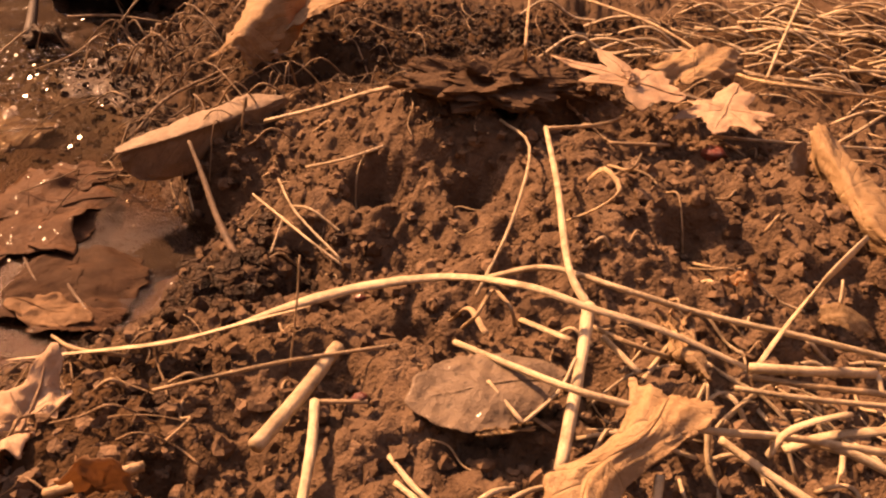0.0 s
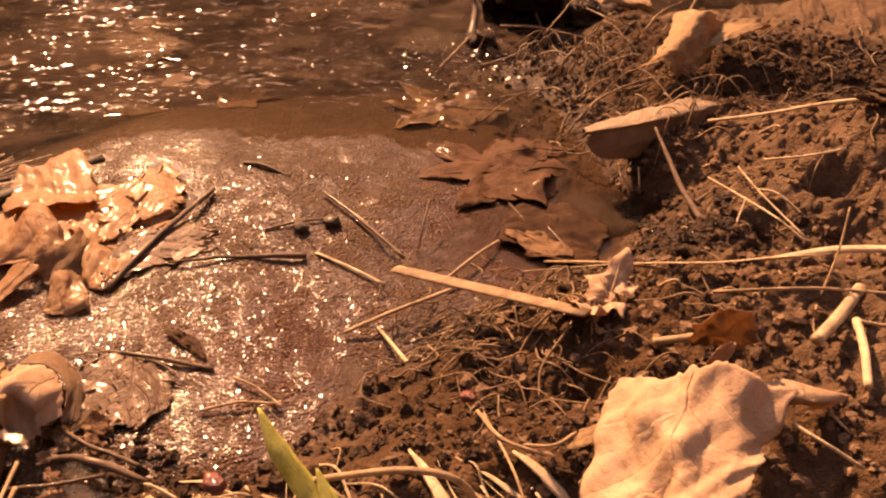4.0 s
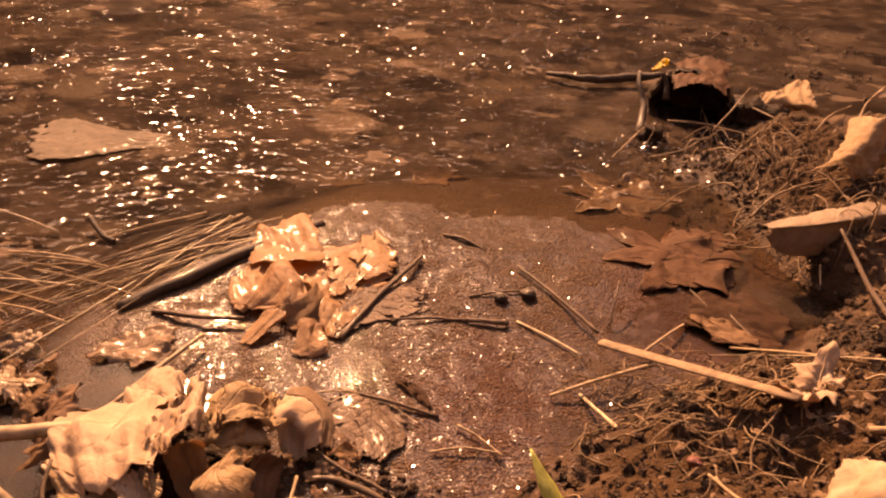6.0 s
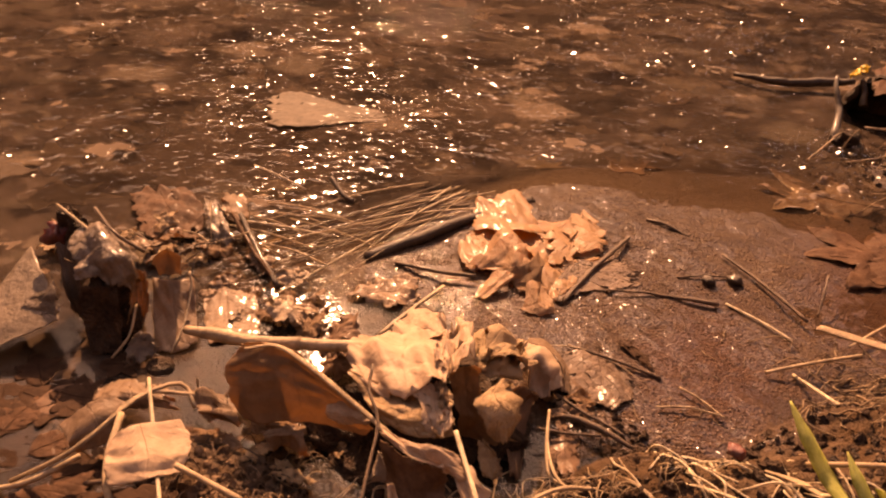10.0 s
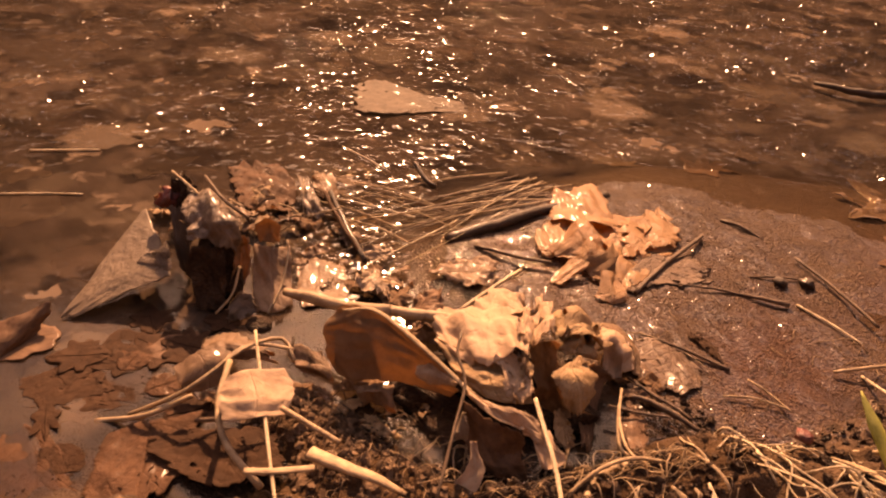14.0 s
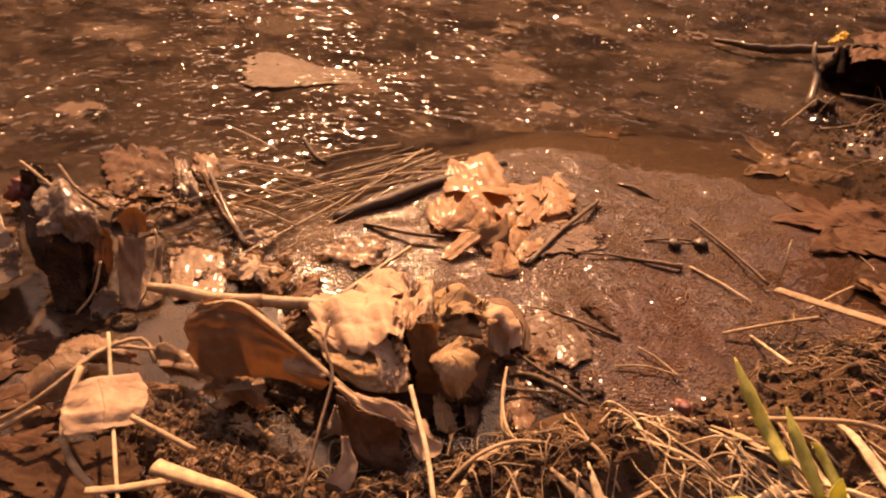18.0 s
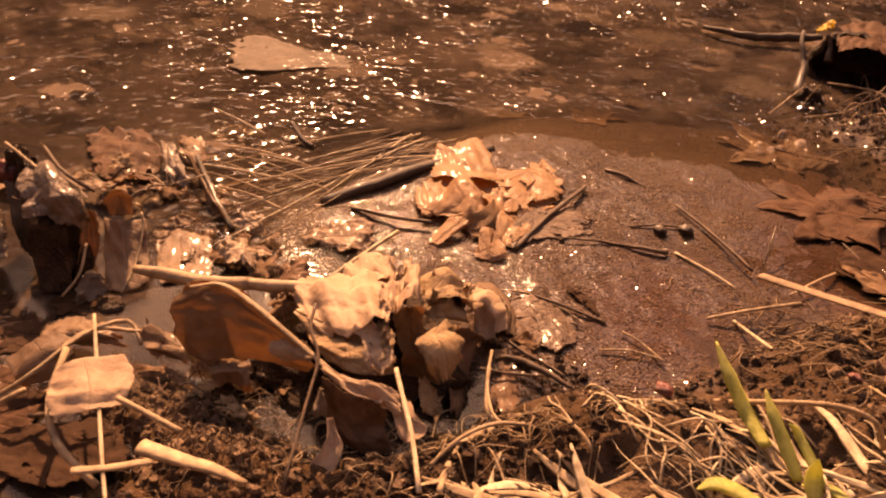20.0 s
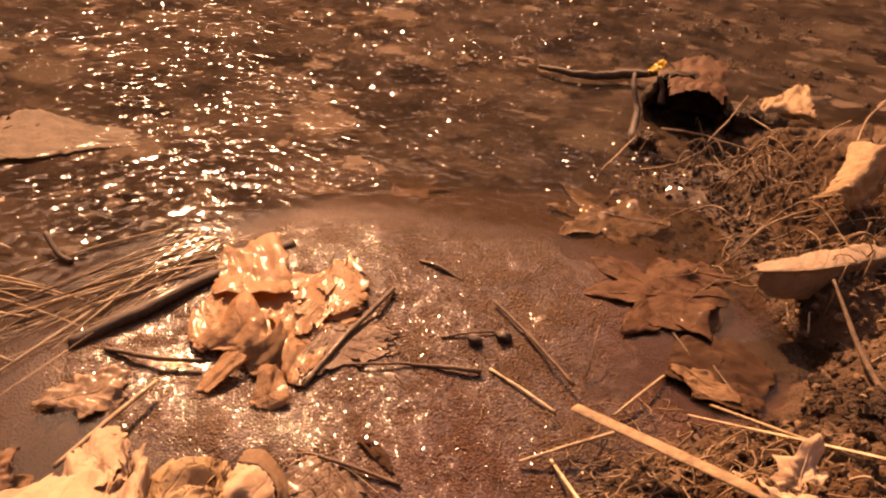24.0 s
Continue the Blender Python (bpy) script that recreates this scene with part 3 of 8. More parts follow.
def leaf_shape(base, tip, wide, form, roll=0.0, bend=0.0, cup=0.0, crumple=0.003, ragged=0.05, seed=0, rings=16, around=96, thick=0.00025, rest=None, fold=0.0):
    """A leaf from base to tip. wide: width over length. roll: degrees round its midrib. bend, cup: degrees by which it
    arches along and across. rest: settles on the ground so that this share of it lies under or on it."""
    rng = np.random.default_rng(seed)
    base, tip = np.asarray(base, float), np.asarray(tip, float)
    th = np.linspace(-180, 180, around, endpoint=False)
    table = LEAF_SHAPES[form]
    r = np.interp(np.abs(th), [a for a, _ in table], [b for _, b in table])
    ph = rng.uniform(0, 6.28, 6)
    jag = sum(np.sin(np.radians(th) * f + p) / (1 + 0.15 * f) for f, p in zip((3, 5, 9, 14, 23, 37), ph))
    r = r * (1 + ragged * jag)
    rr = np.linspace(0, 1, rings + 1)[1:] ** 0.85
    u = 0.5 + rr[:, None] * r * np.cos(np.radians(th))
    v = rr[:, None] * r * np.sin(np.radians(th))
    u, v = np.r_[0.5, u.ravel()], np.r_[0.0, v.ravel()]
    lo, hi = u.min(), u.max()
    u = (u - lo) / (hi - lo)
    v = v / (hi - lo)
    v = v / (np.ptp(v) + 1e-9) * wide
    uv = np.stack([u, v], 1)
    size = float(np.linalg.norm(tip - base))
    b, c = radians(bend) + 1e-4, radians(cup) + 1e-4
    kv = c / wide
    y, z = np.sin(kv * v) / kv, -(1 - np.cos(kv * v)) / kv
    z = z + fold * np.abs(v) * -1
    ku = b
    x = np.sin(ku * (u - 0.5)) / ku * (1 + ku * z) if abs(ku) > 0.01 else u - 0.5
    z = z * np.cos(ku * (u - 0.5)) - (1 - np.cos(ku * (u - 0.5))) / ku
    cr = crumple / max(size, 1e-6)
    edge = np.r_[0.0, np.repeat(rr, around)]
    z = z + cr * (0.55 + 0.9 * edge ** 2) * (fbm(u * 4 + 7 * seed, v * 4 + 3, 3, seed % 50) + 0.45 * fbm(u * 11, v * 11 + seed, 2, seed % 50 + 3))
    y = y + cr * 0.5 * fbm(u * 5 + 31, v * 5 + seed, 2, seed % 40)
    z = z - 0.0025 * np.exp(-(v / 0.03) ** 2)
    p = np.stack([x, y, z], 1)
    kb, kt = int(np.argmin(u)), int(np.argmax(u))
    e = (p[kt] - p[kb]) / np.linalg.norm(p[kt] - p[kb])
    s0 = np.cross([0, 0, 1.0], e)
    s0 /= np.linalg.norm(s0)
    q = (p - p[kb]) @ np.stack([e, s0, np.cross(e, s0)], 1)
    q *= size / np.linalg.norm(p[kt] - p[kb])
    way = (tip - base) / size
    side = np.cross([0, 0, 1.0], way)
    side /= np.linalg.norm(side) + 1e-9
    nor = np.cross(way, side)
    a = radians(roll)
    side, nor = side * math.cos(a) + nor * math.sin(a), nor * math.cos(a) - side * math.sin(a)
    w = base + q @ np.stack([way, side, nor])
    if rest is not None:
        gap = w[:, 2] - np.maximum(height(w[:, 0], w[:, 1]), -1.0 if rest < 0 else -0.001)
        w[:, 2] -= np.quantile(gap, abs(rest)) - 0.0006
        w[:, 2] = np.maximum(w[:, 2], height(w[:, 0], w[:, 1]) + 0.0003)
    n = len(w)
    faces = [(0, 1 + j, 1 + (j + 1) % around) for j in range(around)]
    for k in range(rings - 1):
        o, m = 1 + k * around, 1 + (k + 1) * around
        faces += [(o + j, m + j, m + (j + 1) % around, o + (j + 1) % around) for j in range(around)]
    # normals for the thickness
    nn = np.zeros_like(w)
    f3 = np.array([f[:3] for f in faces])
    fn = np.cross(w[f3[:, 1]] - w[f3[:, 0]], w[f3[:, 2]] - w[f3[:, 0]])
    for k in range(3):
        np.add.at(nn, f3[:, k], fn)
    nn /= np.linalg.norm(nn, axis=1)[:, None] + 1e-12
    o = 1 + (rings - 1) * around
    rim = [(o + j, o + n + j, o + n + (j + 1) % around, o + (j + 1) % around) for j in range(around)]
    verts = np.concatenate([w + nn * thick / 2, w - nn * thick / 2])
    faces = faces + [tuple(i + n for i in f)[::-1] for f in faces] + rim
    order = np.argsort(u)
    spine = [w[order[np.argmin(np.abs(u[order] - t) + 4 * np.abs(v[order]))]] + nn[order[np.argmin(np.abs(u[order] - t) + 4 * np.abs(v[order]))]] * thick for t in np.linspace(0.03, 0.93, 9)]
    return (verts, faces, np.concatenate([uv, uv])), np.array(spine)


def leaf(label, base, tip, wide, form, mat, stem=0.0, stem_to=None, rib=0.0006, group="", name="dead_leaf", **k):
    """A leaf thing: its blade, midrib and stem."""
    shape, spine = leaf_shape(base, tip, wide, form, **k)
    ob = thing(name, base, label, "leaf", group)
    part("blade", shape, mat, ob)
    if rib:
        part("midrib", tube(spine, rib, steps=24, sides=5, taper=(1.3, 0.9, 0.35)), mat, ob)
        rings, turn = k.get("rings", 16), k.get("around", 96)
        for a in (-100, -42, 42, 100):
            j = int((a + 180) / 360 * turn)
            pts = shape[0][[1 + i * turn + j for i in range(0, rings - 2, 3)]] + np.array([0, 0, 0.0001])
            part("vein", tube(pts, rib * 0.5, steps=12, sides=4, taper=(1.0, 0.3)), mat, ob)
    elif k.get("rings", 16) >= 8:
        part("midrib", tube(spine, 0.0002, steps=16, sides=4, taper=(1.2, 0.8, 0.3)), mat, ob)
    if stem or stem_to is not None:
        a = spine[0]
        out = a - spine[2]
        out /= np.linalg.norm(out) + 1e-9
        end = np.asarray(stem_to, float) if stem_to is not None else a + out * stem + np.array([0, 0, 0.15 * stem])
        part("stem", tube([spine[1], a, (a + end) / 2 + np.array([0, 0, 0.04 * np.linalg.norm(end - a)]), end], max(rib, 0.0005) * 1.3, steps=15, sides=6, taper=(0.8, 1.0, 1.5)), mat, ob)
    return ob


def straw(label, points, r, mat=None, name="straw", category="straw", group="straws on the mud", **k):
    k.setdefault("seed", int(abs(points[0][0]) * 1e4) % 997)
    return tagged(part(name, tube(points, r, **k), mat or STRAW, at=points[0]), label, category, group)


def lump(at, r, squash=(1, 1, 0.7), rough=0.25, seed=0, rows=9, cols=14):
    """A rough rounded lump."""
    verts, uv = [], []
    for i in range(rows + 1):
        a = math.pi * i / rows
        for j in range(cols):
            b = 2 * math.pi * j / cols
            d = np.array([math.sin(a) * math.cos(b), math.sin(a) * math.sin(b), math.cos(a)])
            f = 1 + rough * noise.noise(Vector(d * 1.7) + Vector((seed * 3.1, 0, 0))) + 0.5 * rough * noise.noise(Vector(d * 4.3) + Vector((0, seed * 1.7, 0))) + 0.3 * rough * noise.noise(Vector(d * 11.0) + Vector((0, 0, seed * 2.3)))
            verts.append(np.array(at) + d * r * f * np.array(squash))
            uv.append((j / cols, i / rows))
    faces = [(i * cols + j, (i + 1) * cols + j, (i + 1) * cols + (j + 1) % cols, i * cols + (j + 1) % cols) for i in range(rows) for j in range(cols)]
    return np.array(verts), faces, np.array(uv)


def weights(t, n):
    """How much each of n control points counts at t, 0 to 1, along a smooth line."""
    if n == 2:
        return np.stack([1 - t, t], 1)
    eye = np.eye(n)
    p = np.concatenate([[2 * eye[0] - eye[1]], eye, [2 * eye[-1] - eye[-2]]])
    k = np.minimum((t * (n - 1)).astype(int), n - 2)
    f = (t * (n - 1) - k)[:, None]
    a, b, c, d = p[k], p[k + 1], p[k + 2], p[k + 3]
    return 0.5 * (2 * b + (c - a) * f + (2 * a - 5 * b + 4 * c - d) * f ** 2 + (3 * b - a - 3 * c + d) * f ** 3)


def sheet_shape(rows, ragged=0.06, crumple=0.0015, crease=0.0, seed=0, n=48, m=48, thick=0.00022, freq=5.0, lobes=0.0, many=4):
    """A bent sheet of leaf through a few rows of control points, with torn edges, crumples and sharp creases."""
    p = np.asarray(rows, float)
    s, t = np.linspace(0, 1, n), np.linspace(0, 1, m)


    def tear(q, k):
        bite = np.clip(0.25 + 0.8 * fbm(q * freq + 3.7 * seed, q * 0 + k, 3, seed % 60) + 0.5 * np.abs(fbm(q * freq * 4, q * 0 + k, 2, seed % 31)), -0.2, 2)
        wave = (q + 0.10 * fbm(q * 4 + k, q * 0 + seed, 2, 7)) * many + 0.37 * k
        notch = np.maximum(1 - 3.2 * np.abs(fbm(q * freq * 1.7 + 1.9 * seed, q * 0 + 2 * k, 2, seed % 43)), 0) ** 1.5
        return ragged * (bite + 0.4 * notch) + lobes * (1 - np.abs(2 * (wave - np.floor(wave)) - 1)) ** 0.8

    u = tear(t, 1.3)[None, :] * (1 - s[:, None]) + (1 - tear(t, 5.1))[None, :] * s[:, None]
    v = tear(s, 9.2)[:, None] * (1 - t[None, :]) + (1 - tear(s, 13.7))[:, None] * t[None, :]
    # rounded corners
    cx, cy = 2 * u - 1, 2 * v - 1
    u, v = 0.5 + 0.5 * cx * np.sqrt(np.maximum(1 - 0.05 * cy ** 4, 0)), 0.5 + 0.5 * cy * np.sqrt(np.maximum(1 - 0.05 * cx ** 4, 0))
    u, v = np.clip(u, 0, 1).ravel(), np.clip(v, 0, 1).ravel()
    w = np.einsum("ia,ib,abc->ic", weights(u, p.shape[0]), weights(v, p.shape[1]), p)
    faces = [(i * m + j, i * m + j + 1, (i + 1) * m + j + 1, (i + 1) * m + j) for i in range(n - 1) for j in range(m - 1)]

    def normals(w):
        g = w.reshape(n, m, 3)
        q = np.cross(np.gradient(g, axis=0), np.gradient(g, axis=1)).reshape(-1, 3)
        return q / (np.linalg.norm(q, axis=1)[:, None] + 1e-12)

    size = max(np.linalg.norm(p[0, 0] - p[-1, -1]), np.linalg.norm(p[0, -1] - p[-1, 0]))
    k = max(size, 0.02) / 0.04
    crumple, crease = min(crumple, 0.05 * size), min(crease, 0.05 * size)
    edge = np.maximum(np.abs(2 * u - 1), np.abs(2 * v - 1)) ** 3
    lift = crumple * (0.5 + 0.9 * edge) * (fbm(u * 3.5 * k + seed, v * 3.5 * k, 3, seed % 47) + 0.10 * fbm(u * 11 * k, v * 11 * k + seed, 2, seed % 29))
    # flat facets between sharp folds
    way = np.random.default_rng(seed + 5)
    wu, wv = u + 0.06 * fbm(u * 3 + seed, v * 3, 2, 3), v + 0.06 * fbm(u * 3, v * 3 + seed, 2, 9)
    for f in (0.9, 1.3, 1.9, 2.6, 3.7):
        q = way.uniform(0, math.pi)
        run = (wu * math.cos(q) + wv * math.sin(q)) * f * min(k, 1.6) + way.uniform(0, 1)
        lift = lift + crease * (1.1 / f) * (4 * np.abs(run - np.floor(run) - 0.5) - 1)
    w = w + normals(w) * lift[:, None]
    q = normals(w) * thick / 2
    rim = list(range(m - 1)) + [i * m + m - 1 for i in range(n - 1)] + [(n - 1) * m + j for j in range(m - 1, 0, -1)] + [i * m for i in range(n - 1, 0, -1)]
    c = n * m
    faces = faces + [tuple(i + c for i in f)[::-1] for f in faces] + [(a, b, b + c, a + c)[::-1] for a, b in zip(rim, rim[1:] + rim[:1])]
    long = np.linalg.norm(p[0].mean(0) - p[-1].mean(0)) / (np.linalg.norm(p[:, 0].mean(0) - p[:, -1].mean(0)) + 1e-9)
    uv = np.stack([u, (v - 0.5) / max(long, 0.4)], 1)
    return np.concatenate([w + q, w - q]), faces, np.concatenate([uv, uv])


def sheet(label, rows, mat, rib=0.0, group="", name="dead_leaf", **k):
    """A leaf thing made of one bent sheet; rib gives a midrib along its first row."""
    ob = thing(name, rows[0][0], label, "leaf", group)
    shape = sheet_shape(rows, **k)
    part("blade", shape, mat, ob)
    if mat in (PALE, TAN, GREYLEAF, AMBER, BROWN, WETLEAF, SOAKED, FILMLEAF, SILTED_AND_SHADED, DARK_AND_SHADED_LEAF, RAGGED_WET, SLAB):
        n, m = k.get("n", 48), k.get("m", 48)
        g = shape[0][: n * m].reshape(n, m, 3)
        c, top = m // 2, np.array([0, 0, 0.00012])
        if not rib:
            part("midrib", tube(g[2 : n - 4 : 5, c] + top * 0.4, 0.00016, steps=26, sides=5, taper=(1.2, 0.8, 0.3)), mat, ob)
        for i, way in ((n // 6, 1), (n // 5, -1), (n // 2, 1), (n // 2 + 2, -1)):
            pts = [g[min(n - 3, i + 3 * j), c + way * 4 * j] for j in range(5)]
            part("vein", tube(np.array(pts) + top * 0.3, 0.00008, steps=12, sides=4, taper=(1.0, 0.3)), mat, ob)
    if rib:
        part("midrib", tube([np.asarray(q) + (0, 0, rib * 0.6) for q in rows[0]], rib, steps=30, sides=6, taper=(0.7, 1.0, 1.0, 0.8, 0.4), wob=rib * 0.3, seed=7), OLDSTRAW, ob)
    return ob

# ---- ground and water ----
def axis_steps(lo, hi, fine, reach, grow=1.16):
    a = list(np.arange(lo, hi, fine))
    step, left, right = fine, [], []
    x = lo
    while x > -reach:
        step *= grow
        x -= step
        left.append(x)
    step, x = fine, a[-1]
    while x < reach:
        step *= grow
        x += step
        right.append(x)
    return np.array(left[::-1] + a + right)


def grid_sheet(name, xs, ys, z, mat, attributes):
    gx, gy = np.meshgrid(xs, ys)
    n, m = len(xs), len(ys)
    co = np.stack([gx, gy, z(gx, gy)], -1).reshape(-1, 3).astype(np.float32)
    k = (np.arange(m - 1)[:, None] * n + np.arange(n - 1)).ravel()
    loops = np.stack([k, k + 1, k + n + 1, k + n], 1).ravel().astype(np.int32)
    me = bpy.data.meshes.new(name)
    me.vertices.add(len(co))
    me.vertices.foreach_set("co", co.ravel())
    me.loops.add(len(loops))
    me.loops.foreach_set("vertex_index", loops)
    me.polygons.add(len(k))
    me.polygons.foreach_set("loop_start", np.arange(0, len(loops), 4, dtype=np.int32))
    me.polygons.foreach_set("use_smooth", np.ones(len(k), bool))
    me.update(calc_edges=True)
    for key, f in attributes.items():
        at = me.attributes.new(key, "FLOAT", "POINT")
        at.data.foreach_set("value", f(gx, gy).ravel().astype(np.float32))
    me.materials.append(mat)
    return new(name, me)


def wetness(x, y):
    d = bank_part(x, y) - 0.006 * fbm(x * 40, y * 40, 3, 21)
    return np.clip(sig((0.014 - d) / 0.006) + 0.35 * spot(x, y, -0.04, 0.195, 0.03, 0.02) + 0.9 * spot(x, y, -0.185, 0.42, 0.06, 0.07), 0, 1)


def siltness(x, y):
    return np.maximum(flat_part(x, y), 0.7 * shelf_part(x, y)) * sig((0.012 - bank_part(x, y)) / 0.006)


def filmed(x, y):
    """Where a thin film of water lies on mud that stands clear of the stream."""
    return np.clip(flat_part(x, y) * 1.2 - 0.2 + 0.6 * spot(x, y, -0.195, 0.42, 0.055, 0.065) - 1.2 * spot(x, y, -0.300, -0.020, 0.060, 0.035, 37), 0, 1) * sig((0.030 - bank_part(x, y)) / 0.008)


def stained(x, y):
    n = fbm(x * 60, y * 60, 3, 51)
    return np.clip(1.9 * spot(x, y, -0.205, 0.098, 0.030, 0.045, 20) + spot(x, y, -0.14, 0.20, 0.05, 0.05) + 1.6 * spot(x, y, -0.155, 0.28, 0.055, 0.06) + 1.4 * spot(x, y, -0.130, 0.225, 0.040, 0.045) + 0.5 * n - 0.25, 0, 1) * (1 - sig((bank_part(x, y) - 0.02) / 0.006))


def soiled_and_shaded(x, y):
    # Dark soil; the spot at (-0.235, -0.055) paints in the leaf pile's shadow.
    a = spot(x, y, -0.28, -0.09, 0.075, 0.06) + 0.8 * spot(x, y, -0.19, 0.0, 0.06, 0.03, 35) + 1.2 * spot(x, y, -0.11, 0.12, 0.05, 0.05) + 0.8 * spot(x, y, -0.11, 0.055, 0.04, 0.04) + 0.8 * spot(x, y, -0.012, 0.068, 0.05, 0.025) + 0.9 * spot(x, y, -0.085, 0.215, 0.03, 0.05) + 1.1 * spot(x, y, -0.12, 0.35, 0.06, 0.09) + 0.9 * spot(x, y, -0.227, -0.022, 0.05, 0.014, 37) + 2.0 * spot(x, y, 0.04, 0.43, 0.10, 0.075) + 1.4 * spot(x, y, 0.30, 0.48, 0.14, 0.11) + 0.9 * spot(x, y, -0.235, -0.055, 0.06, 0.035, 25) + 1.6 * spot(x, y, -0.150, 0.43, 0.07, 0.09) + 0.9 * spot(x, y, -0.095, 0.10, 0.05, 0.045)
    return np.clip(1.2 * a + 0.5 * fbm(x * 50, y * 50, 3, 53) - 0.2, 0, 1) * sig((bank_part(x, y) + 0.005) / 0.006)


gx = axis_steps(-0.50, 0.26, 0.00135, 40.0)
gy = axis_steps(-0.17, 0.52, 0.00135, 40.0)
ground = tagged(grid_sheet("ground", gx, gy, height, MUD, {"wet": wetness, "silt": siltness, "stain": stained, "soil": soiled_and_shaded, "film": filmed}), "dark crumbly mud bank running down to wet silt and a stream bed", "ground", kind="structure")


GROUND_Z = np.empty(len(gx) * len(gy) * 3, np.float32)
ground.data.vertices.foreach_get("co", GROUND_Z)
GROUND_Z = GROUND_Z.reshape(len(gy), len(gx), 3)[:, :, 2]


def ground_z(x, y):
    """The ground's height at a place, from its mesh."""
    i, j = int(np.searchsorted(gx, x)) - 1, int(np.searchsorted(gy, y)) - 1
    a, b = (x - gx[i]) / (gx[i + 1] - gx[i]), (y - gy[j]) / (gy[j + 1] - gy[j])
    q = GROUND_Z[j : j + 2, i : i + 2]
    return float((q[0, 0] * (1 - a) + q[0, 1] * a) * (1 - b) + (q[1, 0] * (1 - a) + q[1, 1] * a) * b)


def ripple(x, y):
    return 1 - calmness(x, y)


def calmness(x, y):
    c, s = math.cos(radians(35)), math.sin(radians(35))
    u, v = (x + 0.27) * c + (y - 0.155) * s, -(x + 0.27) * s + (y - 0.155) * c
    r = np.sqrt((u / 0.20) ** 2 + (v / 0.155) ** 2)
    near = sig((0.0 - y) / 0.02) * sig((x + 0.60) / 0.03)
    return np.clip(sig((0.92 - r) / 0.04) + near + sig((bank_part(x, y) + 0.05) / 0.015), 0, 1)


def water_z(x, y):
    w = 0.0007 * fbm(x * 20 + 0.3 * y, y * 36, 2, 31) + 0.00025 * fbm(x * 60, y * 90, 1, 33)
    return 0.0003 * calmness(x, y) - 0.0014 * flat_part(x, y) + w * ripple(x, y)


def depth(x, y):
    return np.clip((-smooth_height(x, y) - 0.0015) / 0.012, 0, 1)


wx = axis_steps(-1.15, 0.1, 0.0045, 4.0)
wy = axis_steps(-0.35, 1.45, 0.0045, 4.0)
tagged(grid_sheet("water", wx, wy, water_z, WATER, {"calm": calmness, "deep": depth}), "shallow brown stream water glittering with small ripples", "water", kind="structure")

# ---- the mud bank: leaves ----
leaf("orange leaf crumb on the mud", (0.086, 0.155, 0.074), (0.092, 0.154, 0.078), 0.75, "scrap", AMBER, roll=20, cup=60, crumple=0.003, seed=25, rib=0, name="leaf_crumb", rings=6, around=30)
leaf("thin brown leaf scrap standing on the mud", (-0.062, 0.091, 0.055), (-0.051, 0.084, 0.076), 0.6, "scrap", BROWN, roll=-60, cup=40, crumple=0.003, seed=33, rib=0.0003)
leaf("pale shrivelled leaf standing upright on the mud", (-0.088, 0.102, 0.042), (-0.086, 0.136, 0.054), 0.55, "oak", PALE, roll=10, bend=-25, cup=70, crumple=0.005, seed=35)
leaf("pale shrivelled leaf foot pressed on the mud", (-0.106, 0.123, 0.034), (-0.082, 0.104, 0.049), 0.5, "scrap", PALE, roll=-10, bend=30, cup=60, crumple=0.005, seed=37, rib=0)
leaf("brown leaf half sunk in the mud", (-0.147, 0.213, 0.000), (-0.111, 0.203, 0.002), 0.5, "scrap", BROWN, roll=0, cup=20, crumple=0.003, seed=36, rib=0.0003)

sheet("large tan maple leaf standing behind the bright pieces", [[(0.0930, 0.3000, 0.0830), (0.1090, 0.3080, 0.0860), (0.1250, 0.3120, 0.0880), (0.1380, 0.3110, 0.0850)], [(0.0900, 0.2860, 0.0820), (0.1040, 0.2890, 0.0840), (0.1200, 0.2930, 0.0850), (0.1370, 0.3000, 0.0820)], [(0.0920, 0.2790, 0.0790), (0.1040, 0.2780, 0.0800), (0.1170, 0.2820, 0.0800), (0.1330, 0.2890, 0.0790)]], TAN, ragged=0.08, crumple=0.0014, crease=0.0014, seed=14, freq=4, lobes=0.08, many=3)
leaf("flat grey-brown dead leaf lying on the mud", (0.0390, 0.1200, 0.0700), (0.0010, 0.1130, 0.0650), 0.62, "oval", SLAB, roll=-4, bend=8, cup=14, crumple=0.002, seed=21, ragged=0.05, rib=0)
sheet("torn brown leaf edge under the grey leaf", [[(0.0160, 0.1050, 0.0660), (0.0230, 0.1060, 0.0670), (0.0300, 0.1070, 0.0680)], [(0.0170, 0.1040, 0.0650), (0.0230, 0.1040, 0.0660), (0.0300, 0.1050, 0.0670)]], TAN, ragged=0.15, crumple=0.001, crease=0.001, seed=22)
leaf("bright jagged dead maple leaf lying behind the mound", (0.0970, 0.2510, 0.0860), (0.0490, 0.2720, 0.0900), 0.62, "maple", PALE, roll=-8, bend=6, cup=10, crumple=0.0018, ragged=0.1, seed=12, rib=0.0003)
leaf("pale maple leaf with pointed lobes pressed against the mud", (0.1240, 0.2760, 0.0840), (0.1050, 0.2370, 0.0790), 0.8, "oak", PALE, roll=4, bend=8, cup=12, crumple=0.0024, ragged=0.160, seed=15, rib=0.0003)
leaf("pale leaf corner bent beside a maple leaf", (0.0800, 0.2550, 0.0880), (0.0740, 0.2610, 0.0920), 0.9, "maple", PALE, roll=10, bend=8, cup=20, crumple=0.0015, ragged=0.1, seed=8, rib=0)
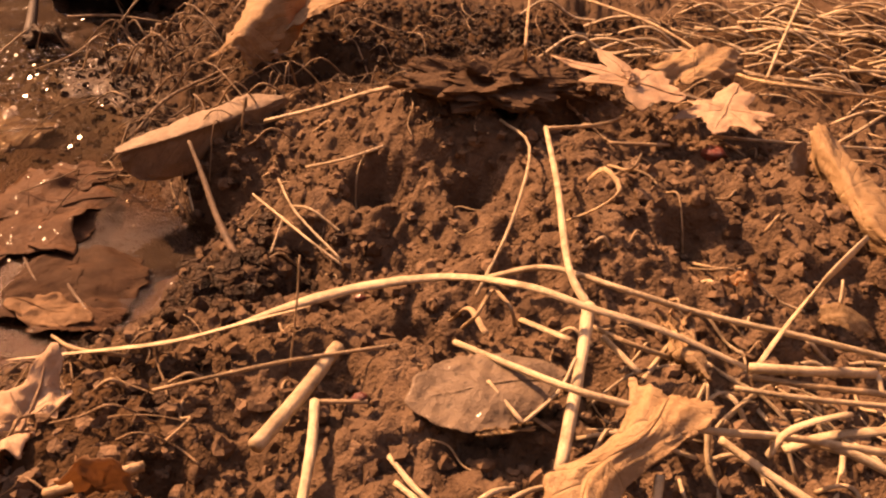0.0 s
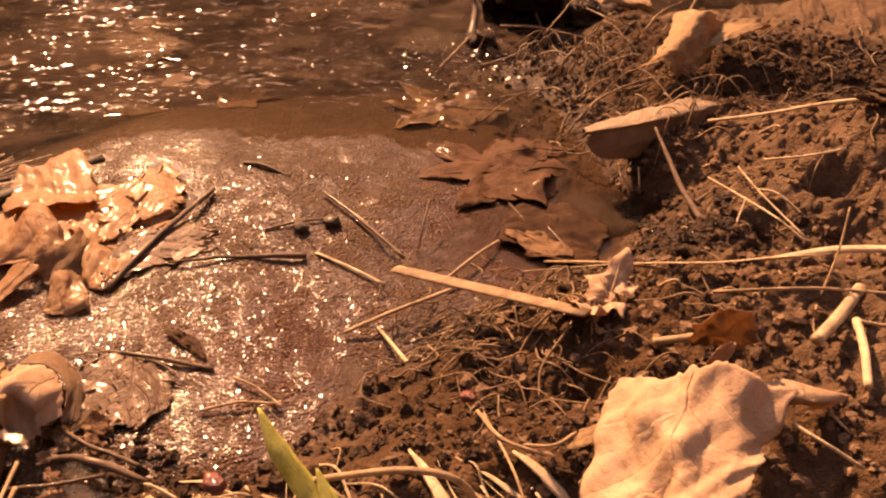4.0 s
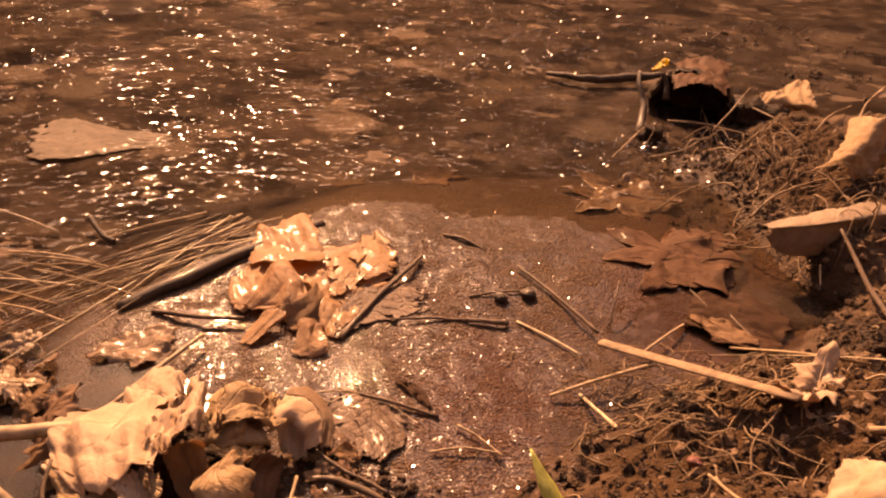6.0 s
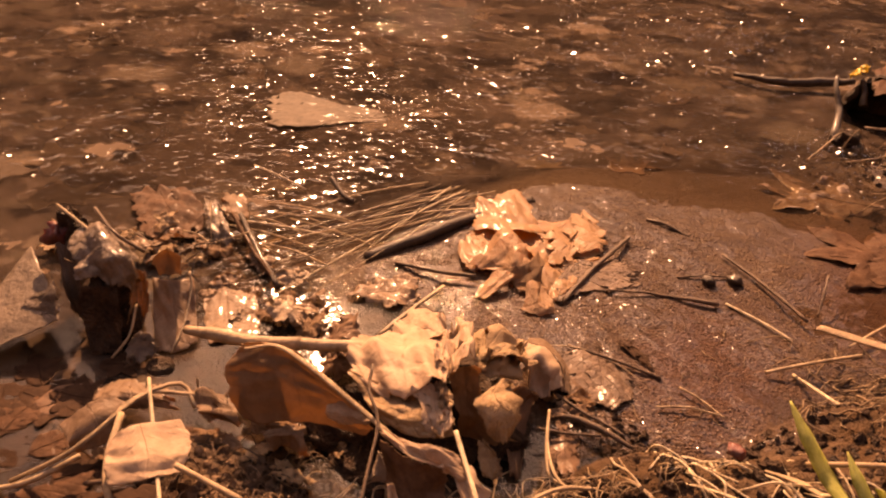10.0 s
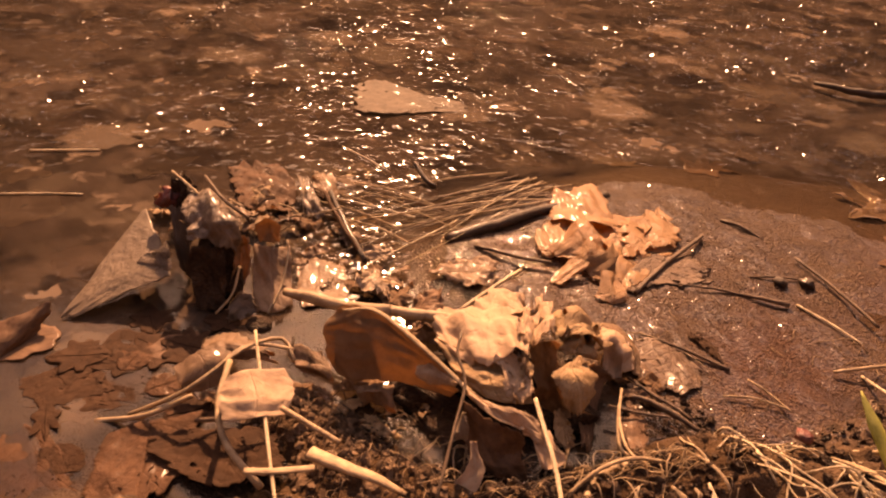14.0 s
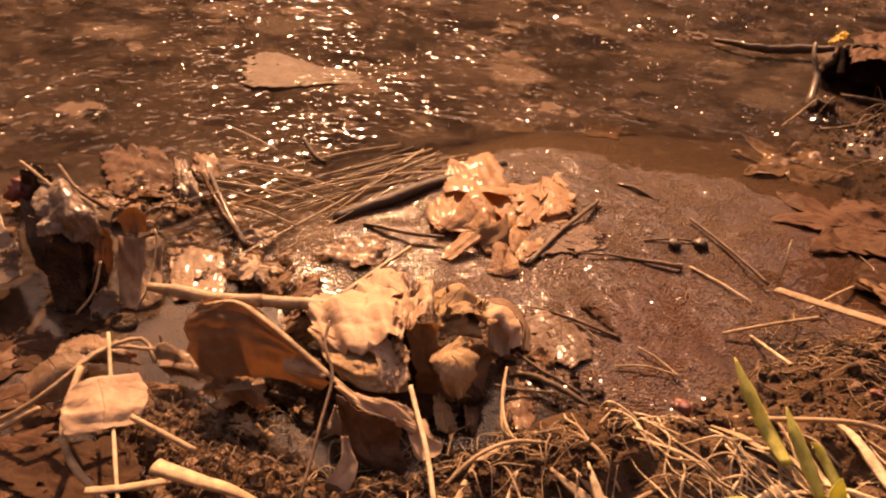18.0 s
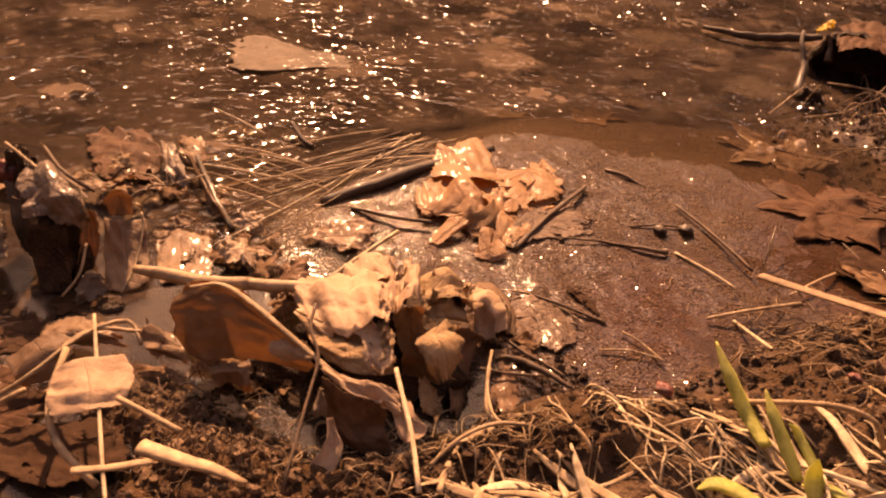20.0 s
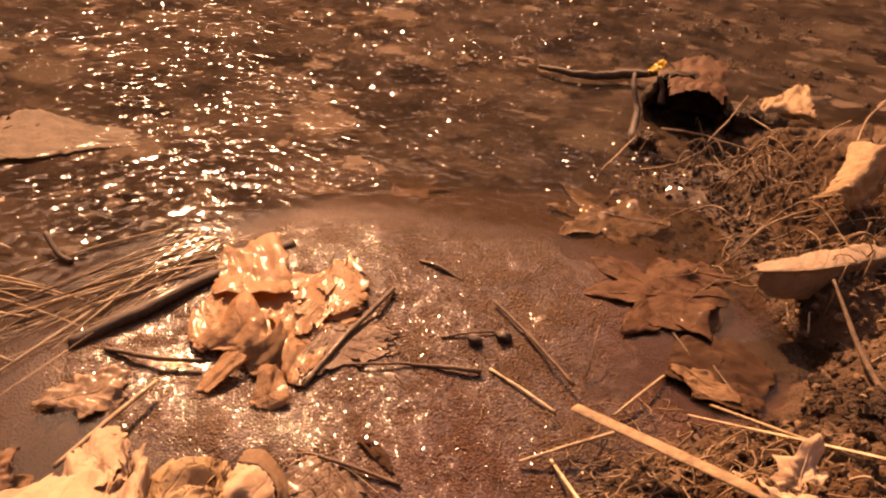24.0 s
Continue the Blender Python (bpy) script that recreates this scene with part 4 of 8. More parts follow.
leaf("pale leaf shard standing on the mound", (0.058, 0.272, 0.073), (0.068, 0.266, 0.066), 0.4, "scrap", PALE, roll=-30, crumple=0.002, seed=16, rib=0)


# ---- the leaf pile at the water's edge ----


leaf("torn wet leaf flat beside the pile", (-0.365, 0.027, 0.002), (-0.347, 0.063, 0.003), 0.7, "scrap", WETLEAF, cup=12, crumple=0.003, seed=174, ragged=0.14, rib=0)
leaf("torn wet leaf in the shallow pool", (-0.383, -0.015, 0.001), (-0.365, 0.009, 0.002), 0.55, "scrap", SILTED_AND_SHADED, cup=20, crumple=0.003, seed=66, ragged=0.1, rib=0)


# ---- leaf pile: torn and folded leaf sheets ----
# Added filler lumps: first and last hide water glare, the middle paints shade.
tagged(part("rotten_mass", lump((-0.279, -0.010, 0.000), 0.026, (1.35, 0.85, 0.6), 0.5, seed=6, rows=24, cols=36), MUCK_AND_SHADE, at=(-0.279, -0.010, 0.000)), "black filler lump added inside the pile to hide bright water", "debris")
tagged(part("rotten_mass", lump((-0.291, -0.043, -0.001), 0.016, (1.3, 0.9, 0.5), 0.55, seed=11, rows=24, cols=36), MUCK_AND_SHADE, at=(-0.291, -0.043, -0.001)), "black lump standing in for shade under the folded leaf", "debris")
tagged(part("rotten_mass", lump((-0.282, 0.016, -0.002), 0.018, (1.3, 0.8, 0.55), 0.5, seed=9, rows=24, cols=36), MUCK_AND_SHADE, at=(-0.282, 0.016, -0.002)), "dark filler lump added under the pile to cover a water glint", "debris")
sheet("crumpled tan leaf filling the middle of the pile", [[(-0.2830, 0.0160, 0.0250), (-0.2790, 0.0280, 0.0220), (-0.2700, 0.0380, 0.0160)], [(-0.2680, 0.0020, 0.0300), (-0.2610, 0.0100, 0.0280), (-0.2550, 0.0220, 0.0210)], [(-0.2650, -0.0040, 0.0230), (-0.2570, 0.0040, 0.0210), (-0.2510, 0.0180, 0.0140)]], TAN, ragged=0.08, crumple=0.0016, crease=0.0022, seed=153, freq=6, lobes=0.05)
sheet("tan leaf layer sloping under the pale leaf", [[(-0.3010, -0.0350, 0.0255), (-0.2720, -0.0350, 0.0310), (-0.2590, -0.0220, 0.0340)], [(-0.2820, -0.0440, 0.0260), (-0.2620, -0.0430, 0.0300), (-0.2510, -0.0300, 0.0310)], [(-0.2690, -0.0470, 0.0240), (-0.2540, -0.0450, 0.0260), (-0.2450, -0.0350, 0.0250)]], TAN, ragged=0.06, crumple=0.0012, crease=0.0008, seed=151)
sheet("large pale torn leaf topping the leaf pile", [[(-0.3100, -0.0040, 0.0190), (-0.3100, 0.0060, 0.0200), (-0.3010, 0.0120, 0.0220), (-0.2840, 0.0090, 0.0290)], [(-0.3130, -0.0220, 0.0250), (-0.2950, -0.0190, 0.0300), (-0.2820, -0.0100, 0.0330), (-0.2720, -0.0050, 0.0370)], [(-0.3060, -0.0320, 0.0260), (-0.2850, -0.0320, 0.0330), (-0.2710, -0.0250, 0.0370), (-0.2630, -0.0180, 0.0390)], [(-0.2950, -0.0380, 0.0250), (-0.2740, -0.0420, 0.0300), (-0.2610, -0.0350, 0.0350), (-0.2570, -0.0250, 0.0370)]], PALE, ragged=0.07, crumple=0.0012, crease=0.0016, seed=51, n=60, m=60, freq=4, lobes=0.03)
sheet("back lobe of a pale leaf lying on the pile", [[(-0.3100, -0.0020, 0.0170), (-0.3190, 0.0110, 0.0140), (-0.3220, 0.0260, 0.0120), (-0.3160, 0.0340, 0.0130)], [(-0.2920, -0.0030, 0.0240), (-0.2990, 0.0070, 0.0210), (-0.3020, 0.0180, 0.0190), (-0.3040, 0.0270, 0.0190)], [(-0.2790, -0.0000, 0.0300), (-0.2840, 0.0060, 0.0280), (-0.2920, 0.0160, 0.0240), (-0.2980, 0.0240, 0.0210)]], PALE, ragged=0.1, crumple=0.001, crease=0.0012, seed=52, freq=5, lobes=0.05, many=3)
sheet("brightly lit crumpled lobe of a pale leaf", [[(-0.2710, -0.0210, 0.0370), (-0.2790, -0.0060, 0.0340), (-0.2880, 0.0140, 0.0290), (-0.2910, 0.0250, 0.0260)], [(-0.2650, -0.0230, 0.0390), (-0.2680, -0.0120, 0.0380), (-0.2730, 0.0040, 0.0340), (-0.2780, 0.0160, 0.0300)], [(-0.2590, -0.0230, 0.0400), (-0.2570, -0.0170, 0.0400), (-0.2600, -0.0060, 0.0370), (-0.2680, 0.0080, 0.0330)]], PALE, ragged=0.1, crumple=0.0014, crease=0.002, seed=53, freq=7, lobes=0.07, many=3)
sheet("torn pale leaf tongue hanging with ribbed veins", [[(-0.2710, -0.0380, 0.0330), (-0.2660, -0.0300, 0.0370), (-0.2610, -0.0220, 0.0390)], [(-0.2610, -0.0390, 0.0320), (-0.2580, -0.0340, 0.0350), (-0.2550, -0.0280, 0.0360)], [(-0.2560, -0.0430, 0.0290), (-0.2520, -0.0380, 0.0320), (-0.2490, -0.0330, 0.0330)], [(-0.2500, -0.0440, 0.0270), (-0.2460, -0.0420, 0.0290), (-0.2450, -0.0360, 0.0300)]], PALE, ragged=0.14, crumple=0.001, crease=0.0012, seed=55, freq=6, lobes=0.05, many=3)
# Brown instead of pale: the face's shade is put into its colour.
sheet("leaf face under the bright lobe, coloured brown for its shade", [[(-0.2620, -0.0210, 0.0380), (-0.2570, -0.0160, 0.0380), (-0.2550, -0.0080, 0.0360)], [(-0.2610, -0.0200, 0.0260), (-0.2590, -0.0130, 0.0250), (-0.2560, -0.0070, 0.0260)], [(-0.2580, -0.0200, 0.0150), (-0.2540, -0.0130, 0.0130), (-0.2470, -0.0100, 0.0130)], [(-0.2560, -0.0190, 0.0060), (-0.2500, -0.0140, 0.0040), (-0.2400, -0.0110, 0.0030)]], BROWN, ragged=0.08, crumple=0.0012, crease=0.001, seed=59)
sheet("tan crumpled leaf flap folded forward in the pile", [[(-0.2540, -0.0070, 0.0300), (-0.2500, -0.0010, 0.0300), (-0.2450, 0.0050, 0.0270)], [(-0.2510, -0.0210, 0.0300), (-0.2460, -0.0140, 0.0310), (-0.2390, -0.0030, 0.0260)], [(-0.2440, -0.0240, 0.0250), (-0.2390, -0.0180, 0.0260), (-0.2370, -0.0090, 0.0200)], [(-0.2370, -0.0220, 0.0150), (-0.2350, -0.0190, 0.0160), (-0.2340, -0.0140, 0.0120)]], TAN, ragged=0.12, crumple=0.0016, crease=0.002, seed=60, freq=5, lobes=0.05, many=3)
sheet("brown leaf bridging the pile to its curled end", [[(-0.2820, 0.0240, 0.0220), (-0.2770, 0.0350, 0.0180), (-0.2700, 0.0430, 0.0140), (-0.2600, 0.0440, 0.0120)], [(-0.2680, 0.0070, 0.0300), (-0.2630, 0.0170, 0.0280), (-0.2580, 0.0260, 0.0230), (-0.2520, 0.0270, 0.0190)], [(-0.2580, -0.0030, 0.0320), (-0.2550, 0.0050, 0.0300), (-0.2520, 0.0130, 0.0260), (-0.2490, 0.0190, 0.0200)]], TAN, ragged=0.12, crumple=0.0016, crease=0.0024, seed=54, freq=6, lobes=0.04)
sheet("pale leaf end curled into a cup", [[(-0.2690, 0.0440, 0.0120), (-0.2600, 0.0480, 0.0110), (-0.2490, 0.0440, 0.0090), (-0.2420, 0.0320, 0.0060)], [(-0.2590, 0.0280, 0.0200), (-0.2530, 0.0310, 0.0190), (-0.2460, 0.0300, 0.0150), (-0.2420, 0.0250, 0.0080)], [(-0.2550, 0.0210, 0.0170), (-0.2530, 0.0260, 0.0140), (-0.2490, 0.0260, 0.0100), (-0.2450, 0.0230, 0.0060)], [(-0.2510, 0.0220, 0.0080), (-0.2500, 0.0220, 0.0070), (-0.2470, 0.0230, 0.0060), (-0.2460, 0.0230, 0.0050)]], PALE, ragged=0.07, crumple=0.0012, crease=0.0014, seed=58, freq=5)
sheet("thin outer rim of the curled leaf end", [[(-0.2730, 0.0540, 0.0070), (-0.2650, 0.0570, 0.0070), (-0.2510, 0.0520, 0.0050), (-0.2400, 0.0380, 0.0020)], [(-0.2690, 0.0440, 0.0120), (-0.2600, 0.0480, 0.0110), (-0.2490, 0.0440, 0.0090), (-0.2420, 0.0320, 0.0060)]], WETLEAF, ragged=0.03, crumple=0.0006, seed=158, n=24)
# Shade on this underside is put into the dark silted colour.
sheet("leaf rag hanging in the pile, coloured dark for its shade", [[(-0.2490, 0.0050, 0.0240), (-0.2470, 0.0150, 0.0180), (-0.2430, 0.0180, 0.0120)], [(-0.2480, 0.0010, 0.0140), (-0.2460, 0.0070, 0.0110), (-0.2440, 0.0150, 0.0070)], [(-0.2410, -0.0090, 0.0040), (-0.2370, -0.0070, 0.0020), (-0.2320, -0.0100, 0.0010)], [(-0.2320, -0.0200, 0.0010), (-0.2300, -0.0180, 0.0000), (-0.2280, -0.0160, 0.0000)]], SILTED_AND_SHADED, ragged=0.1, crumple=0.002, crease=0.00099, seed=61)
sheet("small translucent tan leaf scrap standing in the pile", [[(-0.2430, -0.0270, 0.0200), (-0.2420, -0.0240, 0.0200), (-0.2390, -0.0240, 0.0190)], [(-0.2400, -0.0300, 0.0150), (-0.2380, -0.0260, 0.0150), (-0.2350, -0.0230, 0.0140)], [(-0.2350, -0.0320, 0.0100), (-0.2320, -0.0300, 0.0100), (-0.2300, -0.0260, 0.0090)]], TAN, ragged=0.16, crumple=0.002, crease=0.0011, seed=65)
sheet("thin wet veined leaf clinging to the silt", [[(-0.2660, 0.0600, 0.0030), (-0.2530, 0.0700, 0.0018), (-0.2370, 0.0720, 0.0012), (-0.2210, 0.0690, 0.0008)], [(-0.2520, 0.0470, 0.0030), (-0.2410, 0.0540, 0.0016), (-0.2280, 0.0570, 0.0012), (-0.2190, 0.0570, 0.0008)], [(-0.2420, 0.0360, 0.0022), (-0.2330, 0.0390, 0.0014), (-0.2260, 0.0410, 0.0010), (-0.2190, 0.0430, 0.0008)]], FILMLEAF, ragged=0.16, crumple=0.0007, crease=0.0006, seed=143, rib=0.0003)
sheet("brown leaf folded at its pale midrib with light shining through", [[(-0.3280, -0.0640, 0.0380), (-0.3220, -0.0600, 0.0400), (-0.3130, -0.0580, 0.0420), (-0.2970, -0.0570, 0.0410), (-0.2800, -0.0560, 0.0380), (-0.2670, -0.0550, 0.0340)], [(-0.3280, -0.0720, 0.0320), (-0.3190, -0.0660, 0.0340), (-0.3090, -0.0620, 0.0360), (-0.2960, -0.0580, 0.0360), (-0.2800, -0.0560, 0.0340), (-0.2680, -0.0550, 0.0310)], [(-0.3250, -0.0740, 0.0240), (-0.3140, -0.0690, 0.0260), (-0.3040, -0.0640, 0.0280), (-0.2940, -0.0590, 0.0290), (-0.2820, -0.0560, 0.0290), (-0.2680, -0.0550, 0.0280)], [(-0.3160, -0.0730, 0.0150), (-0.3090, -0.0700, 0.0150), (-0.3020, -0.0650, 0.0170), (-0.2940, -0.0600, 0.0190), (-0.2820, -0.0560, 0.0210), (-0.2700, -0.0550, 0.0230)]], BROWN, ragged=0.04, crumple=0.0008, crease=0.0006, seed=56, n=60, m=60, freq=3)
sheet("brown leaf half folded back over its midrib", [[(-0.3280, -0.0640, 0.0380), (-0.3240, -0.0600, 0.0400), (-0.3130, -0.0570, 0.0420)], [(-0.3370, -0.0560, 0.0300), (-0.3310, -0.0500, 0.0310), (-0.3150, -0.0500, 0.0340)], [(-0.3420, -0.0470, 0.0220), (-0.3330, -0.0430, 0.0240), (-0.3140, -0.0440, 0.0280)]], BROWN, ragged=0.02, crumple=0.0008, crease=0.00022, seed=156)
ob = thing("leaf_midrib", (-0.3140, -0.0580, 0.0420), "pale midrib of the folded brown leaf", "leaf stalk")
part("rib", tube([(-0.3230, -0.0650, 0.0400), (-0.3130, -0.0580, 0.0425), (-0.2960, -0.0570, 0.0415), (-0.2790, -0.0570, 0.0385), (-0.2660, -0.0560, 0.0345), (-0.2520, -0.0560, 0.0310)], 0.0010, steps=30, sides=7, taper=(0.7, 1.0, 1.1, 1.0, 1.4), flat=0.6), OLDSTRAW, ob)
sheet("torn tan leaf with small holes caught on the midrib", [[(-0.2860, -0.0610, 0.0320), (-0.2820, -0.0570, 0.0350), (-0.2760, -0.0550, 0.0360)], [(-0.2830, -0.0620, 0.0290), (-0.2770, -0.0580, 0.0320), (-0.2680, -0.0550, 0.0340)], [(-0.2770, -0.0590, 0.0270), (-0.2730, -0.0570, 0.0290), (-0.2660, -0.0550, 0.0320)]], PALE, ragged=0.16, crumple=0.0014, crease=0.00077, seed=57, freq=6, lobes=0.06, many=3)
sheet("lit strip of leaf running down from the midrib", [[(-0.2640, -0.0560, 0.0350), (-0.2530, -0.0550, 0.0340), (-0.2440, -0.0510, 0.0320), (-0.2360, -0.0430, 0.0280)], [(-0.2620, -0.0570, 0.0340), (-0.2500, -0.0570, 0.0330), (-0.2400, -0.0530, 0.0310), (-0.2310, -0.0460, 0.0260)], [(-0.2590, -0.0580, 0.0330), (-0.2460, -0.0590, 0.0320), (-0.2380, -0.0530, 0.0300), (-0.2300, -0.0510, 0.0240)]], PALE, ragged=0.08, crumple=0.0012, crease=0.001, seed=66, freq=5)
sheet("pale pointed leaf end hanging over the dark hollow", [[(-0.2410, -0.0490, 0.0290), (-0.2380, -0.0450, 0.0280), (-0.2330, -0.0420, 0.0260)], [(-0.2350, -0.0510, 0.0260), (-0.2330, -0.0480, 0.0250), (-0.2280, -0.0450, 0.0240)], [(-0.2280, -0.0540, 0.0220), (-0.2260, -0.0510, 0.0210), (-0.2240, -0.0440, 0.0210)], [(-0.2260, -0.0540, 0.0200), (-0.2240, -0.0520, 0.0200), (-0.2220, -0.0470, 0.0200)]], PALE, ragged=0.07, crumple=0.001, crease=0.0008, seed=67, freq=4)
# Darker material here stands in for shade below the folded leaf.
sheet("leaf hanging under the folded leaf, coloured dark for the shade there", [[(-0.2660, -0.0540, 0.0260), (-0.2510, -0.0510, 0.0230), (-0.2410, -0.0450, 0.0200)], [(-0.2630, -0.0560, 0.0140), (-0.2490, -0.0540, 0.0110), (-0.2390, -0.0460, 0.0090)], [(-0.2540, -0.0580, 0.0020), (-0.2420, -0.0540, 0.0010), (-0.2330, -0.0460, 0.0010)]], SILTED_AND_SHADED, ragged=0.08, crumple=0.0016, crease=0.00066, seed=157)
sheet("grey dead leaf scrap standing in the dark soil", [[(-0.2640, -0.0560, 0.0240), (-0.2590, -0.0580, 0.0230)], [(-0.2610, -0.0620, 0.0190), (-0.2560, -0.0590, 0.0180)], [(-0.2620, -0.0650, 0.0150), (-0.2570, -0.0600, 0.0140)]], GREYLEAF, ragged=0.12, crumple=0.0016, crease=0.00088, seed=64)
sheet("grey pointed leaf standing in front of the hollow", [[(-0.2520, -0.0640, 0.0220), (-0.2500, -0.0650, 0.0220)], [(-0.2470, -0.0700, 0.0170), (-0.2420, -0.0660, 0.0160)], [(-0.2470, -0.0810, 0.0110), (-0.2390, -0.0740, 0.0100)]], PALE, ragged=0.06, crumple=0.0014, crease=0.00055, seed=68)
sheet("brown leaf scrap standing beside a grey one", [[(-0.2340, -0.0630, 0.0160), (-0.2330, -0.0610, 0.0160)], [(-0.2330, -0.0640, 0.0090), (-0.2290, -0.0560, 0.0090)], [(-0.2300, -0.0670, 0.0020), (-0.2240, -0.0570, 0.0020)]], GREYLEAF, ragged=0.14, crumple=0.0016, crease=0.00066, seed=69)
sheet("wet crumpled leaf lump glistening under the folded leaf", [[(-0.3080, -0.0730, 0.0160), (-0.3020, -0.0660, 0.0170), (-0.2950, -0.0600, 0.0180)], [(-0.3040, -0.0740, 0.0140), (-0.2970, -0.0690, 0.0160), (-0.2920, -0.0640, 0.0160)], [(-0.3020, -0.0720, 0.0080), (-0.2970, -0.0680, 0.0080), (-0.2880, -0.0640, 0.0080)]], WETLEAF, ragged=0.08, crumple=0.0015, crease=0.00121, seed=62)
sheet("wet crumpled leaf rag beside the folded leaf", [[(-0.3480, -0.0770, 0.0120), (-0.3420, -0.0700, 0.0130), (-0.3330, -0.0660, 0.0130)], [(-0.3380, -0.0810, 0.0120), (-0.3310, -0.0740, 0.0130), (-0.3230, -0.0690, 0.0120)], [(-0.3320, -0.0800, 0.0080), (-0.3270, -0.0740, 0.0070), (-0.3230, -0.0690, 0.0060)]], WETLEAF, ragged=0.14, crumple=0.0016, crease=0.00121, seed=70)
straw("pale broken stick lying across the leaf pile", [(-0.3740, -0.0580, 0.0195), (-0.3560, -0.0520, 0.0220), (-0.3380, -0.0450, 0.0250), (-0.3240, -0.0380, 0.0270)], 0.0026, OLDSTRAW, name='stick', category='stick', group='sticks', taper=(0.75, 1.15, 1.0, 1.1), sides=10, wob=0.0005)
straw("broken end of a pale stick under the leaf", [(-0.3260, -0.0380, 0.0265), (-0.3180, -0.0320, 0.0260), (-0.3090, -0.0230, 0.0250), (-0.3020, -0.0160, 0.0230)], 0.0026, OLDSTRAW, name='stick', category='stick', group='sticks', sides=10, wob=0.0004)
straw("thin dark stem in front of the pile", [(-0.2770, -0.0450, 0.0460), (-0.2710, -0.0530, 0.0430), (-0.2610, -0.0590, 0.0390), (-0.2520, -0.0730, 0.0340), (-0.2360, -0.0980, 0.0260)], 0.0006, TWIG, name='dead_stalk', category='stalk', group='stems of the pile')
straw("thin pale stem in front of the pale leaf", [(-0.2450, -0.0370, 0.0300), (-0.2360, -0.0440, 0.0290), (-0.2210, -0.0560, 0.0280), (-0.2060, -0.0700, 0.0260)], 0.0009, STRAW, name='dead_stalk', category='stalk', group='stems of the pile', flat=0.6)
straw("looped thin stem beside the pile", [(-0.2320, 0.0060, 0.0100), (-0.2250, -0.0060, 0.0120), (-0.2160, -0.0170, 0.0120), (-0.2060, -0.0150, 0.0120), (-0.1980, -0.0110, 0.0120)], 0.0007, OLDSTRAW, name='dead_stalk', category='stalk', group='stems of the pile')
straw("pale bent stem beside the grass litter", [(-0.2040, -0.0090, 0.0120), (-0.2100, -0.0240, 0.0140), (-0.2130, -0.0370, 0.0160), (-0.2090, -0.0520, 0.0180), (-0.2040, -0.0620, 0.0200)], 0.0012, OLDSTRAW, name='dead_stalk', category='stalk', group='stems of the pile')
straw("dark wet stick lying at the edge of the pile", [(-0.2390, 0.0190, 0.0040), (-0.2300, 0.0240, 0.0040), (-0.2170, 0.0260, 0.0040), (-0.2040, 0.0260, 0.0030)], 0.0011, TWIG, name='stick', category='stick', group='sticks', wob=0.0006, taper=(0.6, 1.1, 1.3, 0.7))
straw("thin dark root beside the pile", [(-0.2440, 0.0330, 0.0030), (-0.2280, 0.0300, 0.0040), (-0.2190, 0.0300, 0.0040), (-0.2100, 0.0300, 0.0030)], 0.0007, TWIG, name='root', category='root', group='roots on the bank', wob=0.0004)
straw("thin dark root beside the pile", [(-0.2370, 0.0070, 0.0060), (-0.2280, 0.0140, 0.0050), (-0.2170, 0.0230, 0.0040)], 0.0006, TWIG, name='root', category='root', group='roots on the bank', wob=0.0004)
straw("thin wet stem lying on the silt", [(-0.2090, 0.0570, 0.0015), (-0.1980, 0.0660, 0.0020), (-0.1860, 0.0710, 0.0015)], 0.0005, OLDSTRAW, name='dead_stalk', category='stalk', group='stems of the pile', wob=0.0002)
straw("thin wet stem lying on the silt", [(-0.2070, 0.0760, 0.0015), (-0.1960, 0.0740, 0.0020), (-0.1840, 0.0700, 0.0015)], 0.0005, OLDSTRAW, name='dead_stalk', category='stalk', group='stems of the pile', wob=0.0002)
sheet("dark wet leaf point pressed into the silt", [[(-0.2460, 0.0870, 0.0010), (-0.2410, 0.0900, 0.0010)], [(-0.2350, 0.0830, 0.0020), (-0.2300, 0.0880, 0.0020)], [(-0.2210, 0.0790, 0.0010), (-0.2190, 0.0790, 0.0010)]], DARK_AND_SHADED_LEAF, ragged=0.15, crumple=0.0005, crease=0.0005, seed=151)
sheet("small pale wet leaf chip beside the pile", [[(-0.2400, 0.0200, 0.0060), (-0.2360, 0.0260, 0.0050)], [(-0.2370, 0.0170, 0.0050), (-0.2330, 0.0220, 0.0040)]], WETLEAF, ragged=0.15, crumple=0.0004, crease=0.0004, seed=152)
sheet("flat brown wet leaf piece on the silt by the pile", [[(-0.2330, 0.0100, 0.0030), (-0.2230, 0.0170, 0.0030)], [(-0.2280, 0.0000, 0.0030), (-0.2160, 0.0070, 0.0030)], [(-0.2190, -0.0080, 0.0040), (-0.2130, -0.0020, 0.0040)]], SILTED_AND_SHADED, ragged=0.14, crumple=0.0006, crease=0.0006, seed=153)
straw("thick straw stick on the dark soil", [(-0.2710, -0.1200, 0.0380), (-0.2620, -0.1160, 0.0370), (-0.2510, -0.1110, 0.0360), (-0.2410, -0.1060, 0.0340)], 0.003, OLDSTRAW, name='stick', category='stick', group='sticks', sides=10, flat=0.5, roll=0.3, wob=0.0004, taper=(1.15, 1.0, 0.8, 0.3))
straw("pale stem lying over the soil", [(-0.3010, -0.1100, 0.0300), (-0.2890, -0.1070, 0.0290), (-0.2760, -0.1040, 0.0280)], 0.001, OLDSTRAW, name='dead_stalk', category='stalk', group='stems of the pile')
